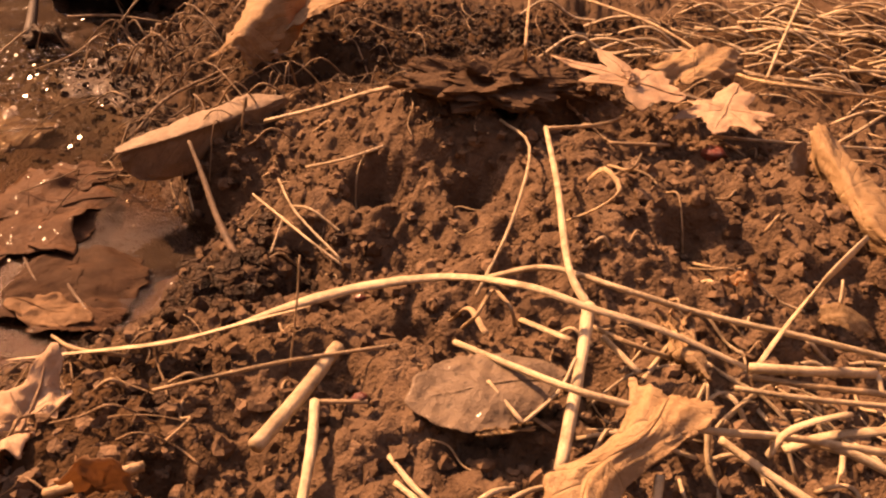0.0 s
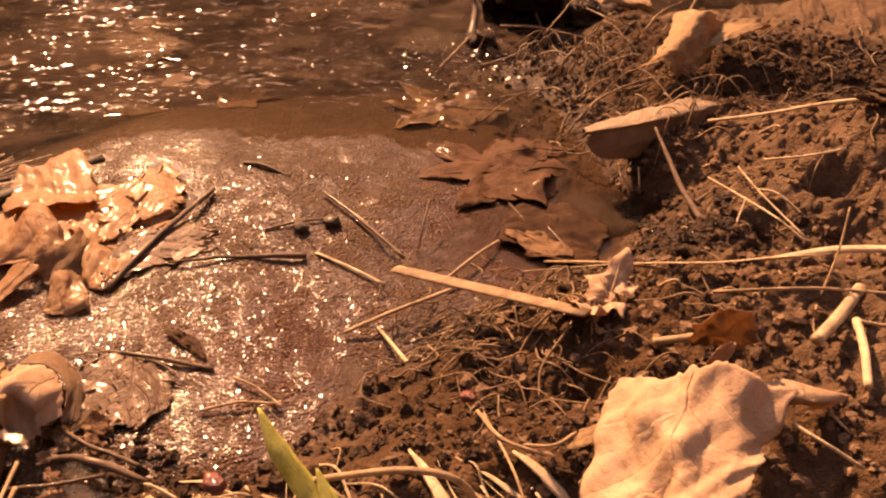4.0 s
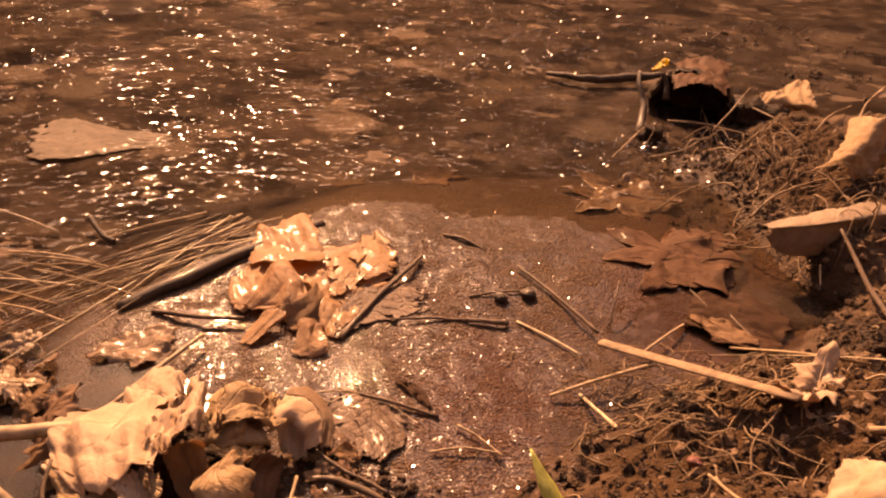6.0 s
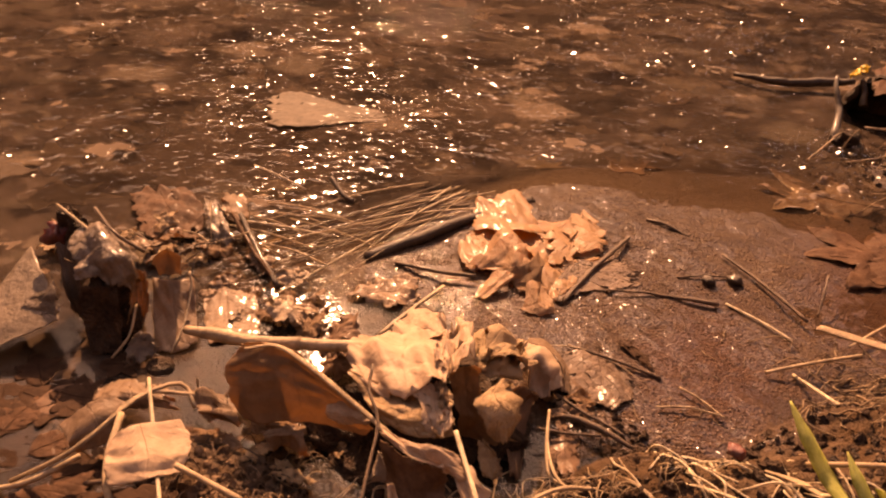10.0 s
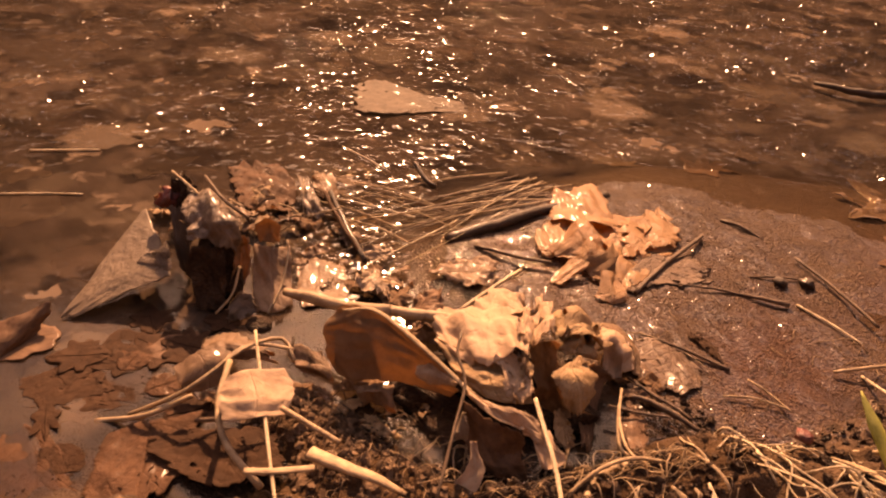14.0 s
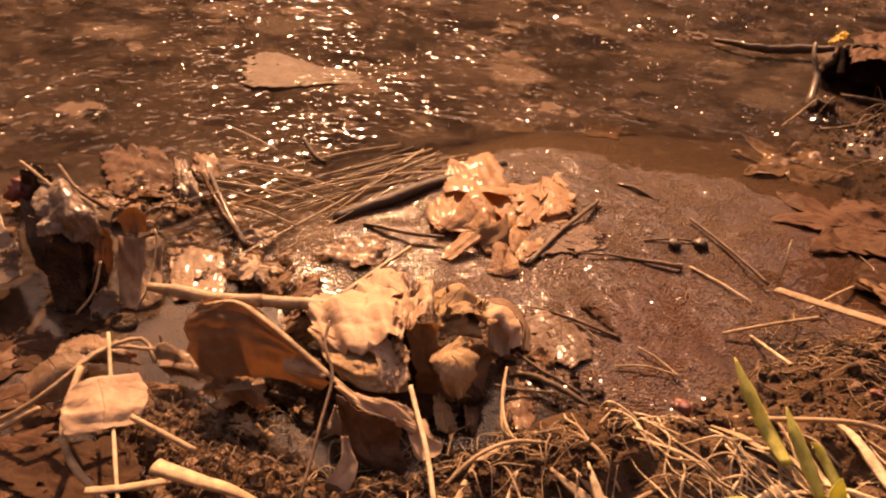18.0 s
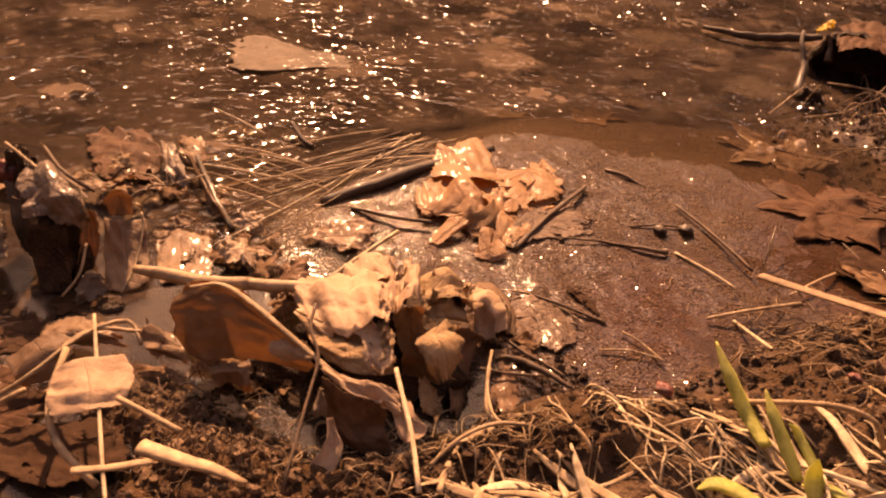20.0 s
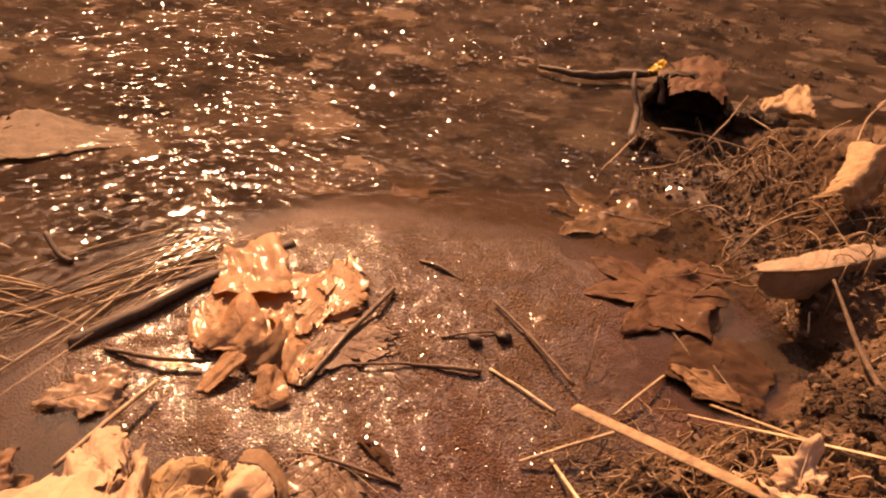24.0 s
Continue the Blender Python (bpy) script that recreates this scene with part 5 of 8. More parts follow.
straw("frayed pale stem end on the soil", [(-0.2880, -0.1340, 0.0260), (-0.2810, -0.1260, 0.0260), (-0.2740, -0.1160, 0.0260)], 0.0014, OLDSTRAW, flat=0.5, name='dead_stalk', category='stalk', group='stems of the pile')
sheet("small clean pale leaf propped over a black hollow", [[(-0.328, -0.118, 0.030), (-0.325, -0.108, 0.032), (-0.319, -0.096, 0.030)], [(-0.321, -0.124, 0.029), (-0.311, -0.114, 0.031), (-0.307, -0.100, 0.028)], [(-0.312, -0.128, 0.026), (-0.304, -0.119, 0.028), (-0.301, -0.110, 0.025)]], PALE, ragged=0.05, crumple=0.0012, crease=0.00066, seed=69, freq=3)

# ---- wet sheets at the stump and in the pool ----
sheet("smooth grey slab of wet leaf slanting out of the water", [[(-0.442, -0.136, 0.001), (-0.443, -0.133, 0.001), (-0.439, -0.130, 0.002)], [(-0.461, -0.104, 0.013), (-0.444, -0.106, 0.012), (-0.431, -0.106, 0.010)], [(-0.479, -0.071, 0.026), (-0.450, -0.079, 0.022), (-0.420, -0.088, 0.017)]], SLAB, ragged=0.03, crumple=0.0006, crease=0.000165, seed=161)
sheet("wide silt-coated leaf lying in the pool", [[(-0.410, -0.169, 0.000), (-0.411, -0.149, 0.000), (-0.410, -0.127, 0.000), (-0.404, -0.109, 0.000)], [(-0.393, -0.171, 0.000), (-0.389, -0.151, 0.000), (-0.385, -0.129, 0.000), (-0.383, -0.110, 0.000)], [(-0.377, -0.171, 0.000), (-0.371, -0.152, 0.000), (-0.366, -0.134, 0.000), (-0.362, -0.113, 0.000)]], DARK_AND_SHADED_LEAF, ragged=0.12, crumple=0.0008, crease=0.00033, seed=175, lobes=0.03)
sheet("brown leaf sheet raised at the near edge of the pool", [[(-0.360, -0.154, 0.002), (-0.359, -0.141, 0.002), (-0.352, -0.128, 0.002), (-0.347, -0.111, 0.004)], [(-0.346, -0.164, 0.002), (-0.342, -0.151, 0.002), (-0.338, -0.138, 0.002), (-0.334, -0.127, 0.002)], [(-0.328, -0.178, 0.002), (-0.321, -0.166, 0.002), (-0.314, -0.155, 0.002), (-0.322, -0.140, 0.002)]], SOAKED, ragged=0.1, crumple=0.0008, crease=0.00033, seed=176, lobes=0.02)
sheet("dark leaf edge curling out of the stream", [[(-0.456, -0.168, 0.006), (-0.444, -0.153, 0.010), (-0.442, -0.135, 0.014)], [(-0.446, -0.174, 0.004), (-0.435, -0.159, 0.006), (-0.439, -0.140, 0.006)], [(-0.437, -0.180, 0.000), (-0.430, -0.165, 0.000), (-0.437, -0.148, 0.000)]], SILTED_AND_SHADED, ragged=0.05, crumple=0.001, crease=0.000275, seed=177)
sheet("silted leaf overlapping another in the pool", [[(-0.412, -0.120, 0.000), (-0.410, -0.106, 0.000), (-0.400, -0.095, 0.000)], [(-0.401, -0.122, 0.000), (-0.397, -0.110, 0.000), (-0.388, -0.097, 0.000)], [(-0.390, -0.124, 0.000), (-0.386, -0.113, 0.000), (-0.378, -0.101, 0.000)]], DARK_AND_SHADED_LEAF, ragged=0.12, crumple=0.0008, crease=0.00033, seed=178, lobes=0.03)
sheet("silted leaf sunk at the edge of the pool", [[(-0.388, -0.183, 0.000), (-0.386, -0.171, 0.000), (-0.374, -0.163, 0.000)], [(-0.370, -0.189, 0.000), (-0.364, -0.175, 0.000), (-0.351, -0.167, 0.000)], [(-0.354, -0.194, 0.000), (-0.342, -0.184, 0.000), (-0.333, -0.170, 0.000)]], SOAKED, ragged=0.12, crumple=0.0008, crease=0.00033, seed=179, lobes=0.03)
sheet("crumpled wet leaf at the foot of the small leaf", [[(-0.370, -0.118, 0.010), (-0.367, -0.107, 0.014), (-0.363, -0.095, 0.014)], [(-0.360, -0.120, 0.008), (-0.358, -0.108, 0.012), (-0.354, -0.098, 0.012)], [(-0.360, -0.119, 0.002), (-0.353, -0.110, 0.004), (-0.350, -0.104, 0.006)]], WETLEAF, ragged=0.1, crumple=0.0008, crease=0.000385, seed=180)
sheet("wet leaf rags bridging stump and pile", [[(-0.386, -0.094, 0.006), (-0.376, -0.082, 0.008), (-0.360, -0.076, 0.008)], [(-0.373, -0.102, 0.010), (-0.363, -0.091, 0.012), (-0.346, -0.079, 0.010)], [(-0.369, -0.101, 0.004), (-0.358, -0.091, 0.006), (-0.343, -0.079, 0.004)]], WETLEAF, ragged=0.22, crumple=0.0016, crease=0.00066, seed=181, freq=3, lobes=0)

# ---- wet amber leaf on the silt ----
sheet("body of the wet amber leaf pressed on the silt", [[(-0.3630, 0.1180, 0.0015), (-0.3590, 0.1420, 0.0020), (-0.3440, 0.1620, 0.0020), (-0.3270, 0.1830, 0.0020), (-0.3090, 0.1840, 0.0015)], [(-0.3520, 0.1030, 0.0015), (-0.3420, 0.1220, 0.0020), (-0.3230, 0.1360, 0.0020), (-0.3080, 0.1550, 0.0020), (-0.2900, 0.1690, 0.0010)], [(-0.3320, 0.0940, 0.0010), (-0.3190, 0.1040, 0.0015), (-0.3070, 0.1150, 0.0015), (-0.2960, 0.1300, 0.0015), (-0.2880, 0.1520, 0.0010)]], AMBER, ragged=0.08, crumple=0.0008, crease=0.0007, seed=38, freq=6, lobes=0.06, many=3)
sheet("pale back lobe of a wet amber leaf", [[(-0.3900, 0.1640, 0.0040), (-0.3760, 0.1610, 0.0050), (-0.3770, 0.1800, 0.0060), (-0.3710, 0.1940, 0.0050)], [(-0.3730, 0.1420, 0.0040), (-0.3590, 0.1460, 0.0060), (-0.3490, 0.1540, 0.0070), (-0.3410, 0.1660, 0.0040)], [(-0.3610, 0.1210, 0.0030), (-0.3430, 0.1260, 0.0070), (-0.3300, 0.1340, 0.0080), (-0.3230, 0.1490, 0.0040)]], AMBER, ragged=0.06, crumple=0.0009, crease=0.00066, seed=41, freq=6, lobes=0.05, many=3)
sheet("wet amber leaf lobe spread flat on the silt", [[(-0.3330, 0.1550, 0.0030), (-0.3310, 0.1730, 0.0040), (-0.3320, 0.1970, 0.0030), (-0.3190, 0.1990, 0.0020)], [(-0.3180, 0.1350, 0.0040), (-0.3120, 0.1500, 0.0050), (-0.3060, 0.1650, 0.0040), (-0.2940, 0.1760, 0.0020)], [(-0.3010, 0.1140, 0.0030), (-0.2980, 0.1270, 0.0040), (-0.2970, 0.1430, 0.0030), (-0.2880, 0.1600, 0.0020)]], AMBER, ragged=0.1, crumple=0.0008, crease=0.00055, seed=43, freq=6, lobes=0.1, many=3)
sheet("thin wet amber leaf lobe clinging to the silt", [[(-0.3560, 0.1030, 0.0020), (-0.3600, 0.1170, 0.0030), (-0.3550, 0.1300, 0.0040)], [(-0.3450, 0.0930, 0.0020), (-0.3410, 0.1030, 0.0040), (-0.3370, 0.1150, 0.0060)], [(-0.3340, 0.0880, 0.0010), (-0.3280, 0.0950, 0.0030), (-0.3260, 0.1040, 0.0040)]], AMBER, ragged=0.1, crumple=0.0008, crease=0.00044, seed=44, freq=6, lobes=0.08, many=3)
sheet("wet film of amber leaf spread towards the twig", [[(-0.2980, 0.1170, 0.0020), (-0.2970, 0.1400, 0.0020), (-0.2850, 0.1640, 0.0010)], [(-0.2890, 0.1030, 0.0020), (-0.2870, 0.1250, 0.0020), (-0.2650, 0.1600, 0.0010)], [(-0.2820, 0.0900, 0.0010), (-0.2770, 0.1100, 0.0010), (-0.2540, 0.1400, 0.0010)]], FILMLEAF, ragged=0.12, crumple=0.0006, crease=0.00033, seed=46, freq=5, lobes=0.06)
sheet("amber leaf flap folded up to a peak", [[(-0.3380, 0.0900, 0.0030), (-0.3380, 0.1070, 0.0080), (-0.3380, 0.1260, 0.0120), (-0.3200, 0.1200, 0.0100)], [(-0.3290, 0.0920, 0.0040), (-0.3240, 0.1010, 0.0090), (-0.3220, 0.1130, 0.0125), (-0.3140, 0.1150, 0.0090)], [(-0.3190, 0.0960, 0.0040), (-0.3110, 0.0970, 0.0080), (-0.3090, 0.1020, 0.0090), (-0.3070, 0.1080, 0.0080)]], AMBER, ragged=0.04, crumple=0.0012, crease=0.0012, seed=42, freq=5)
# Same amber leaf, but browner to stand in for shade under the flap.
sheet("underside of the amber flap, coloured brown for its shade", [[(-0.3170, 0.0960, 0.0060), (-0.3110, 0.1020, 0.0090), (-0.3100, 0.1120, 0.0100), (-0.3160, 0.1250, 0.0080)], [(-0.3110, 0.0930, 0.0030), (-0.3040, 0.0980, 0.0050), (-0.3020, 0.1070, 0.0050), (-0.3070, 0.1190, 0.0040)], [(-0.3030, 0.0910, 0.0010), (-0.2980, 0.0950, 0.0010), (-0.2950, 0.1030, 0.0010), (-0.2980, 0.1130, 0.0010)]], BROWN, ragged=0.05, crumple=0.001, crease=0.0008, seed=45)
sheet("amber leaf tongue standing before its flap", [[(-0.3000, 0.0920, 0.0080), (-0.2960, 0.0980, 0.0090), (-0.2900, 0.0980, 0.0070)], [(-0.2940, 0.0830, 0.0050), (-0.2880, 0.0850, 0.0070), (-0.2830, 0.0920, 0.0040)], [(-0.2930, 0.0770, 0.0010), (-0.2840, 0.0790, 0.0010), (-0.2780, 0.0880, 0.0010)]], AMBER, ragged=0.07, crumple=0.0012, crease=0.0012, seed=39)
sheet("amber leaf side sloping down to the silt", [[(-0.3300, 0.1290, 0.0070), (-0.3230, 0.1420, 0.0040), (-0.3120, 0.1530, 0.0020)], [(-0.3080, 0.1120, 0.0050), (-0.3020, 0.1220, 0.0030), (-0.2950, 0.1350, 0.0020)], [(-0.2850, 0.0920, 0.0010), (-0.2820, 0.1010, 0.0010), (-0.2790, 0.1150, 0.0010)]], AMBER, ragged=0.08, crumple=0.001, crease=0.001, seed=37, lobes=0.04)
sheet("pale amber leaf strip running out from the hood", [[(-0.3210, 0.0940, 0.0060), (-0.3130, 0.0960, 0.0070), (-0.3080, 0.0970, 0.0060)], [(-0.3210, 0.0820, 0.0030), (-0.3140, 0.0830, 0.0040), (-0.3100, 0.0840, 0.0030)], [(-0.3180, 0.0710, 0.0010), (-0.3140, 0.0710, 0.0010), (-0.3110, 0.0720, 0.0010)]], AMBER, ragged=0.08, crumple=0.0008, crease=0.00044, seed=40)

# ---- leaves on the mud bank ----
sheet("grey-brown dead leaf rolled into a half tube over a black hollow", [[(-0.132, 0.285, 0.026), (-0.112, 0.302, 0.032), (-0.092, 0.321, 0.036), (-0.077, 0.331, 0.037), (-0.062, 0.336, 0.036)], [(-0.126, 0.277, 0.029), (-0.104, 0.284, 0.036), (-0.086, 0.300, 0.038), (-0.074, 0.316, 0.038), (-0.061, 0.335, 0.036)], [(-0.125, 0.277, 0.027), (-0.104, 0.284, 0.032), (-0.086, 0.300, 0.034), (-0.074, 0.315, 0.034), (-0.061, 0.336, 0.035)], [(-0.121, 0.279, 0.018), (-0.107, 0.284, 0.018), (-0.088, 0.300, 0.020), (-0.075, 0.314, 0.024), (-0.063, 0.336, 0.032)], [(-0.115, 0.279, 0.015), (-0.104, 0.289, 0.013), (-0.087, 0.300, 0.015), (-0.075, 0.316, 0.019), (-0.064, 0.336, 0.030)]], GREYLEAF, ragged=0.06, crumple=0.0012, crease=0.00022, seed=3, n=56, m=56, thick=0.00018)
sheet("tan dead leaf curled up with a lit edge on the bank", [[(-0.116, 0.384, 0.026), (-0.105, 0.395, 0.040), (-0.101, 0.451, 0.052)], [(-0.098, 0.378, 0.040), (-0.092, 0.391, 0.048), (-0.084, 0.438, 0.058)], [(-0.091, 0.381, 0.030), (-0.083, 0.401, 0.038), (-0.072, 0.461, 0.050)], [(-0.091, 0.393, 0.020), (-0.079, 0.415, 0.024), (-0.065, 0.487, 0.036)]], TAN, ragged=0.06, crumple=0.002, crease=0.00055, seed=5)
sheet("small bright leaf tip among the roots", [[(-0.094, 0.397, 0.030), (-0.086, 0.406, 0.032), (-0.079, 0.408, 0.032)], [(-0.094, 0.395, 0.029), (-0.085, 0.397, 0.031), (-0.077, 0.401, 0.031)]], PALE, ragged=0.2, crumple=0.001, crease=0.000275, seed=6)
sheet("tan dead leaf folded along its length on the mud", [[(0.144, 0.241, 0.066), (0.143, 0.223, 0.065), (0.143, 0.204, 0.065), (0.145, 0.177, 0.066)], [(0.138, 0.235, 0.086), (0.136, 0.208, 0.084), (0.134, 0.186, 0.082), (0.137, 0.166, 0.080)], [(0.144, 0.242, 0.084), (0.152, 0.223, 0.079), (0.155, 0.206, 0.077), (0.159, 0.187, 0.074)]], TAN, ragged=0.04, crumple=0.002, crease=0.00066, seed=17)
sheet("curled leaf scrap with a pale rim leaning on a folded leaf", [[(0.120, 0.217, 0.064), (0.127, 0.225, 0.079), (0.133, 0.229, 0.086)], [(0.124, 0.216, 0.063), (0.130, 0.220, 0.070), (0.137, 0.226, 0.074)], [(0.128, 0.219, 0.060), (0.136, 0.218, 0.062), (0.143, 0.219, 0.062)]], GREYLEAF, ragged=0.10, crumple=0.003, crease=0.0011, seed=19)
sheet("smooth tan leaf fragment propped on straw", [[(0.051, 0.118, 0.074), (0.059, 0.110, 0.078), (0.071, 0.105, 0.078)], [(0.045, 0.099, 0.075), (0.049, 0.095, 0.079), (0.061, 0.097, 0.078)], [(0.029, 0.092, 0.070), (0.037, 0.088, 0.074), (0.046, 0.086, 0.073)], [(0.031, 0.077, 0.068), (0.035, 0.076, 0.070), (0.040, 0.076, 0.071)]], TAN, ragged=0.10, crumple=0.002, crease=0.00066, seed=23, freq=4)
sheet("small torn tan leaf scrap on the mud", [[(0.064, 0.144, 0.072), (0.068, 0.139, 0.076), (0.074, 0.138, 0.074)], [(0.064, 0.135, 0.071), (0.066, 0.128, 0.074), (0.070, 0.127, 0.072)], [(0.070, 0.125, 0.070), (0.070, 0.117, 0.073), (0.073, 0.117, 0.070)]], TAN, ragged=0.2, crumple=0.002, crease=0.0011, seed=24)
sheet("tan leaf scrap half covered by mud", [[(0.108, 0.148, 0.073), (0.113, 0.147, 0.076), (0.120, 0.143, 0.073)], [(0.107, 0.143, 0.071), (0.113, 0.140, 0.073), (0.122, 0.139, 0.070)]], TAN, ragged=0.15, crumple=0.002, crease=0.00055, seed=26)

# ---- large pale leaf nearest the bank's edge ----
sheet("large pale crumpled leaf propped up above the mud", [[(-0.084, 0.070, 0.057), (-0.069, 0.068, 0.065), (-0.055, 0.072, 0.069), (-0.034, 0.076, 0.064)], [(-0.082, 0.056, 0.050), (-0.069, 0.049, 0.059), (-0.057, 0.048, 0.065), (-0.038, 0.058, 0.061)], [(-0.083, 0.036, 0.046), (-0.070, 0.033, 0.055), (-0.059, 0.033, 0.061), (-0.046, 0.040, 0.060)], [(-0.085, 0.021, 0.043), (-0.072, 0.018, 0.051), (-0.062, 0.017, 0.058), (-0.052, 0.021, 0.058)]], PALE, ragged=0.05, crumple=0.001, crease=0.0018, seed=31, n=60, m=60, lobes=0.03, many=4)
sheet("thin translucent side of the large pale leaf", [[(-0.078, 0.060, 0.056), (-0.080, 0.057, 0.052), (-0.088, 0.056, 0.046)], [(-0.078, 0.054, 0.052), (-0.082, 0.051, 0.048), (-0.088, 0.049, 0.042)]], TAN, ragged=0.10, crumple=0.002, crease=0.00055, seed=38)
sheet("pale twisted leaf tip curling beside the large leaf", [[(-0.047, 0.072, 0.064), (-0.040, 0.077, 0.062), (-0.031, 0.079, 0.060), (-0.022, 0.083, 0.058)], [(-0.045, 0.071, 0.062), (-0.039, 0.070, 0.064), (-0.032, 0.073, 0.062), (-0.025, 0.080, 0.058)], [(-0.041, 0.073, 0.056), (-0.036, 0.073, 0.058), (-0.031, 0.077, 0.056), (-0.027, 0.079, 0.056)]], PALE, ragged=0.06, crumple=0.001, crease=0.00055, seed=32)
sheet("narrow pale leaf lobe poking up behind the large leaf", [[(-0.060, 0.074, 0.062), (-0.056, 0.074, 0.062)], [(-0.058, 0.073, 0.070), (-0.054, 0.072, 0.070)], [(-0.055, 0.073, 0.074), (-0.054, 0.072, 0.074)]], PALE, ragged=0.08, crumple=0.001, crease=0.000275, seed=34)

# ---- silted leaves in the shallows ----
sheet("dark soaked leaf lying at the bank's foot", [[(-0.1750, 0.2710, 0.0010), (-0.1570, 0.2780, 0.0010), (-0.1340, 0.2770, 0.0010)], [(-0.1730, 0.2570, 0.0010), (-0.1530, 0.2570, 0.0015), (-0.1310, 0.2580, 0.0010)], [(-0.1650, 0.2350, 0.0010), (-0.1510, 0.2410, 0.0010), (-0.1380, 0.2490, 0.0010)]], SOAKED, ragged=0.06, crumple=0.0006, crease=0.0005, seed=195)
sheet("dark wet leaf layer at the bank's foot", [[(-0.1520, 0.2330, 0.0010), (-0.1340, 0.2510, 0.0015), (-0.1060, 0.2510, 0.0010)], [(-0.1500, 0.2160, 0.0010), (-0.1260, 0.2250, 0.0015), (-0.0980, 0.2310, 0.0010)], [(-0.1480, 0.1980, 0.0010), (-0.1230, 0.2060, 0.0010), (-0.0980, 0.2100, 0.0010)]], DARK_AND_SHADED_LEAF, ragged=0.09, crumple=0.0008, crease=0.0007, seed=196)
sheet("torn dark leaf piece in the wet at the bank's foot", [[(-0.1330, 0.2050, 0.0010), (-0.1210, 0.2110, 0.0010), (-0.1000, 0.2130, 0.0010)], [(-0.1320, 0.1940, 0.0010), (-0.1150, 0.1960, 0.0015), (-0.0980, 0.2000, 0.0010)]], SOAKED, ragged=0.14, crumple=0.0006, crease=0.0006, seed=197)
leaf("brown soaked maple leaf lying in shallow water at the bank", (-0.1320, 0.2910, -0.0012), (-0.2050, 0.2460, -0.0012), 0.95, "maple", SOAKED, roll=0, crumple=0.005, ragged=0.07, seed=45, rib=0.0004)
leaf("dark red soaked leaf under the maple leaf", (-0.1340, 0.3090, 0.0020), (-0.1780, 0.3000, 0.0010), 0.6, "oak", SOAKED, crumple=0.002, ragged=0.07, seed=48, rib=0.0003)
leaf("grey silt-coated maple leaf with wet ridges in the shallows", (-0.1840, 0.3520, 0.0005), (-0.2630, 0.3290, -0.0010), 1.0, "maple", FILMLEAF, crumple=0.006, ragged=0.08, seed=47, rib=0.0005)
# The slab leaf's shadow is put in as a dark sheet.
sheet("dark sheet standing in for the slab leaf's shadow on the pool", [[(-0.4180, -0.1330, 0.0004), (-0.4190, -0.1170, 0.0004), (-0.4060, -0.1050, 0.0004)], [(-0.4080, -0.1400, 0.0004), (-0.4050, -0.1240, 0.0004), (-0.3930, -0.1060, 0.0004)], [(-0.3980, -0.1380, 0.0004), (-0.3910, -0.1260, 0.0004), (-0.3820, -0.1070, 0.0004)]], DARK_AND_SHADED_LEAF, ragged=0.1, crumple=0.0005, crease=0.00011, seed=190)
# Three dark flat sheets level with the pool's surface.
sheet("dark flat sheet with torn edges in the pool", [[(-0.4130, -0.1630, 0.0004), (-0.4120, -0.1500, 0.0004), (-0.4110, -0.1340, 0.0004)], [(-0.4030, -0.1670, 0.0004), (-0.3980, -0.1510, 0.0004), (-0.3940, -0.1340, 0.0004)], [(-0.3900, -0.1650, 0.0004), (-0.3840, -0.1520, 0.0004), (-0.3800, -0.1350, 0.0004)]], DARK_AND_SHADED_LEAF, ragged=0.1, crumple=0.0005, crease=0.00011, seed=191)
sheet("small dark flat sheet in the pool", [[(-0.3860, -0.1470, 0.0004), (-0.3850, -0.1360, 0.0004), (-0.3760, -0.1300, 0.0004)], [(-0.3800, -0.1480, 0.0004), (-0.3750, -0.1400, 0.0004), (-0.3690, -0.1350, 0.0004)]], DARK_AND_SHADED_LEAF, ragged=0.1, crumple=0.0005, crease=0.00011, seed=192)
sheet("dark flat sheet at the near edge of the pool", [[(-0.3680, -0.1730, 0.0004), (-0.3680, -0.1650, 0.0004), (-0.3600, -0.1600, 0.0004)], [(-0.3590, -0.1750, 0.0004), (-0.3550, -0.1680, 0.0004), (-0.3530, -0.1610, 0.0004)], [(-0.3520, -0.1730, 0.0004), (-0.3490, -0.1690, 0.0004), (-0.3480, -0.1640, 0.0004)]], DARK_AND_SHADED_LEAF, ragged=0.1, crumple=0.0005, crease=0.00011, seed=193)
# Dark sheet stands in for the black shade in the hollow.
sheet("dark sheet standing in for shade under the small pale leaf", [[(-0.3460, -0.1410, 0.0035), (-0.3390, -0.1260, 0.0035), (-0.3270, -0.1110, 0.0035), (-0.3150, -0.1000, 0.0035)], [(-0.3360, -0.1460, 0.0035), (-0.3260, -0.1310, 0.0035), (-0.3120, -0.1180, 0.0035), (-0.3040, -0.1060, 0.0035)], [(-0.3170, -0.1410, 0.0035), (-0.3030, -0.1330, 0.0035), (-0.3000, -0.1210, 0.0035), (-0.2970, -0.1110, 0.0035)]], DARK_AND_SHADED_LEAF, ragged=0.1, crumple=0.0008, crease=0.00033, seed=194)
sheet("long tan leaf lying at the stream's surface", [[(-0.6140, 0.5960, -0.0022), (-0.5890, 0.6510, -0.0022), (-0.5430, 0.6780, -0.0022)], [(-0.5870, 0.5620, -0.0022), (-0.5520, 0.5940, -0.0022), (-0.5250, 0.6400, -0.0022)]], PALE, ragged=0.16, crumple=0.0008, crease=0.0006, seed=211)
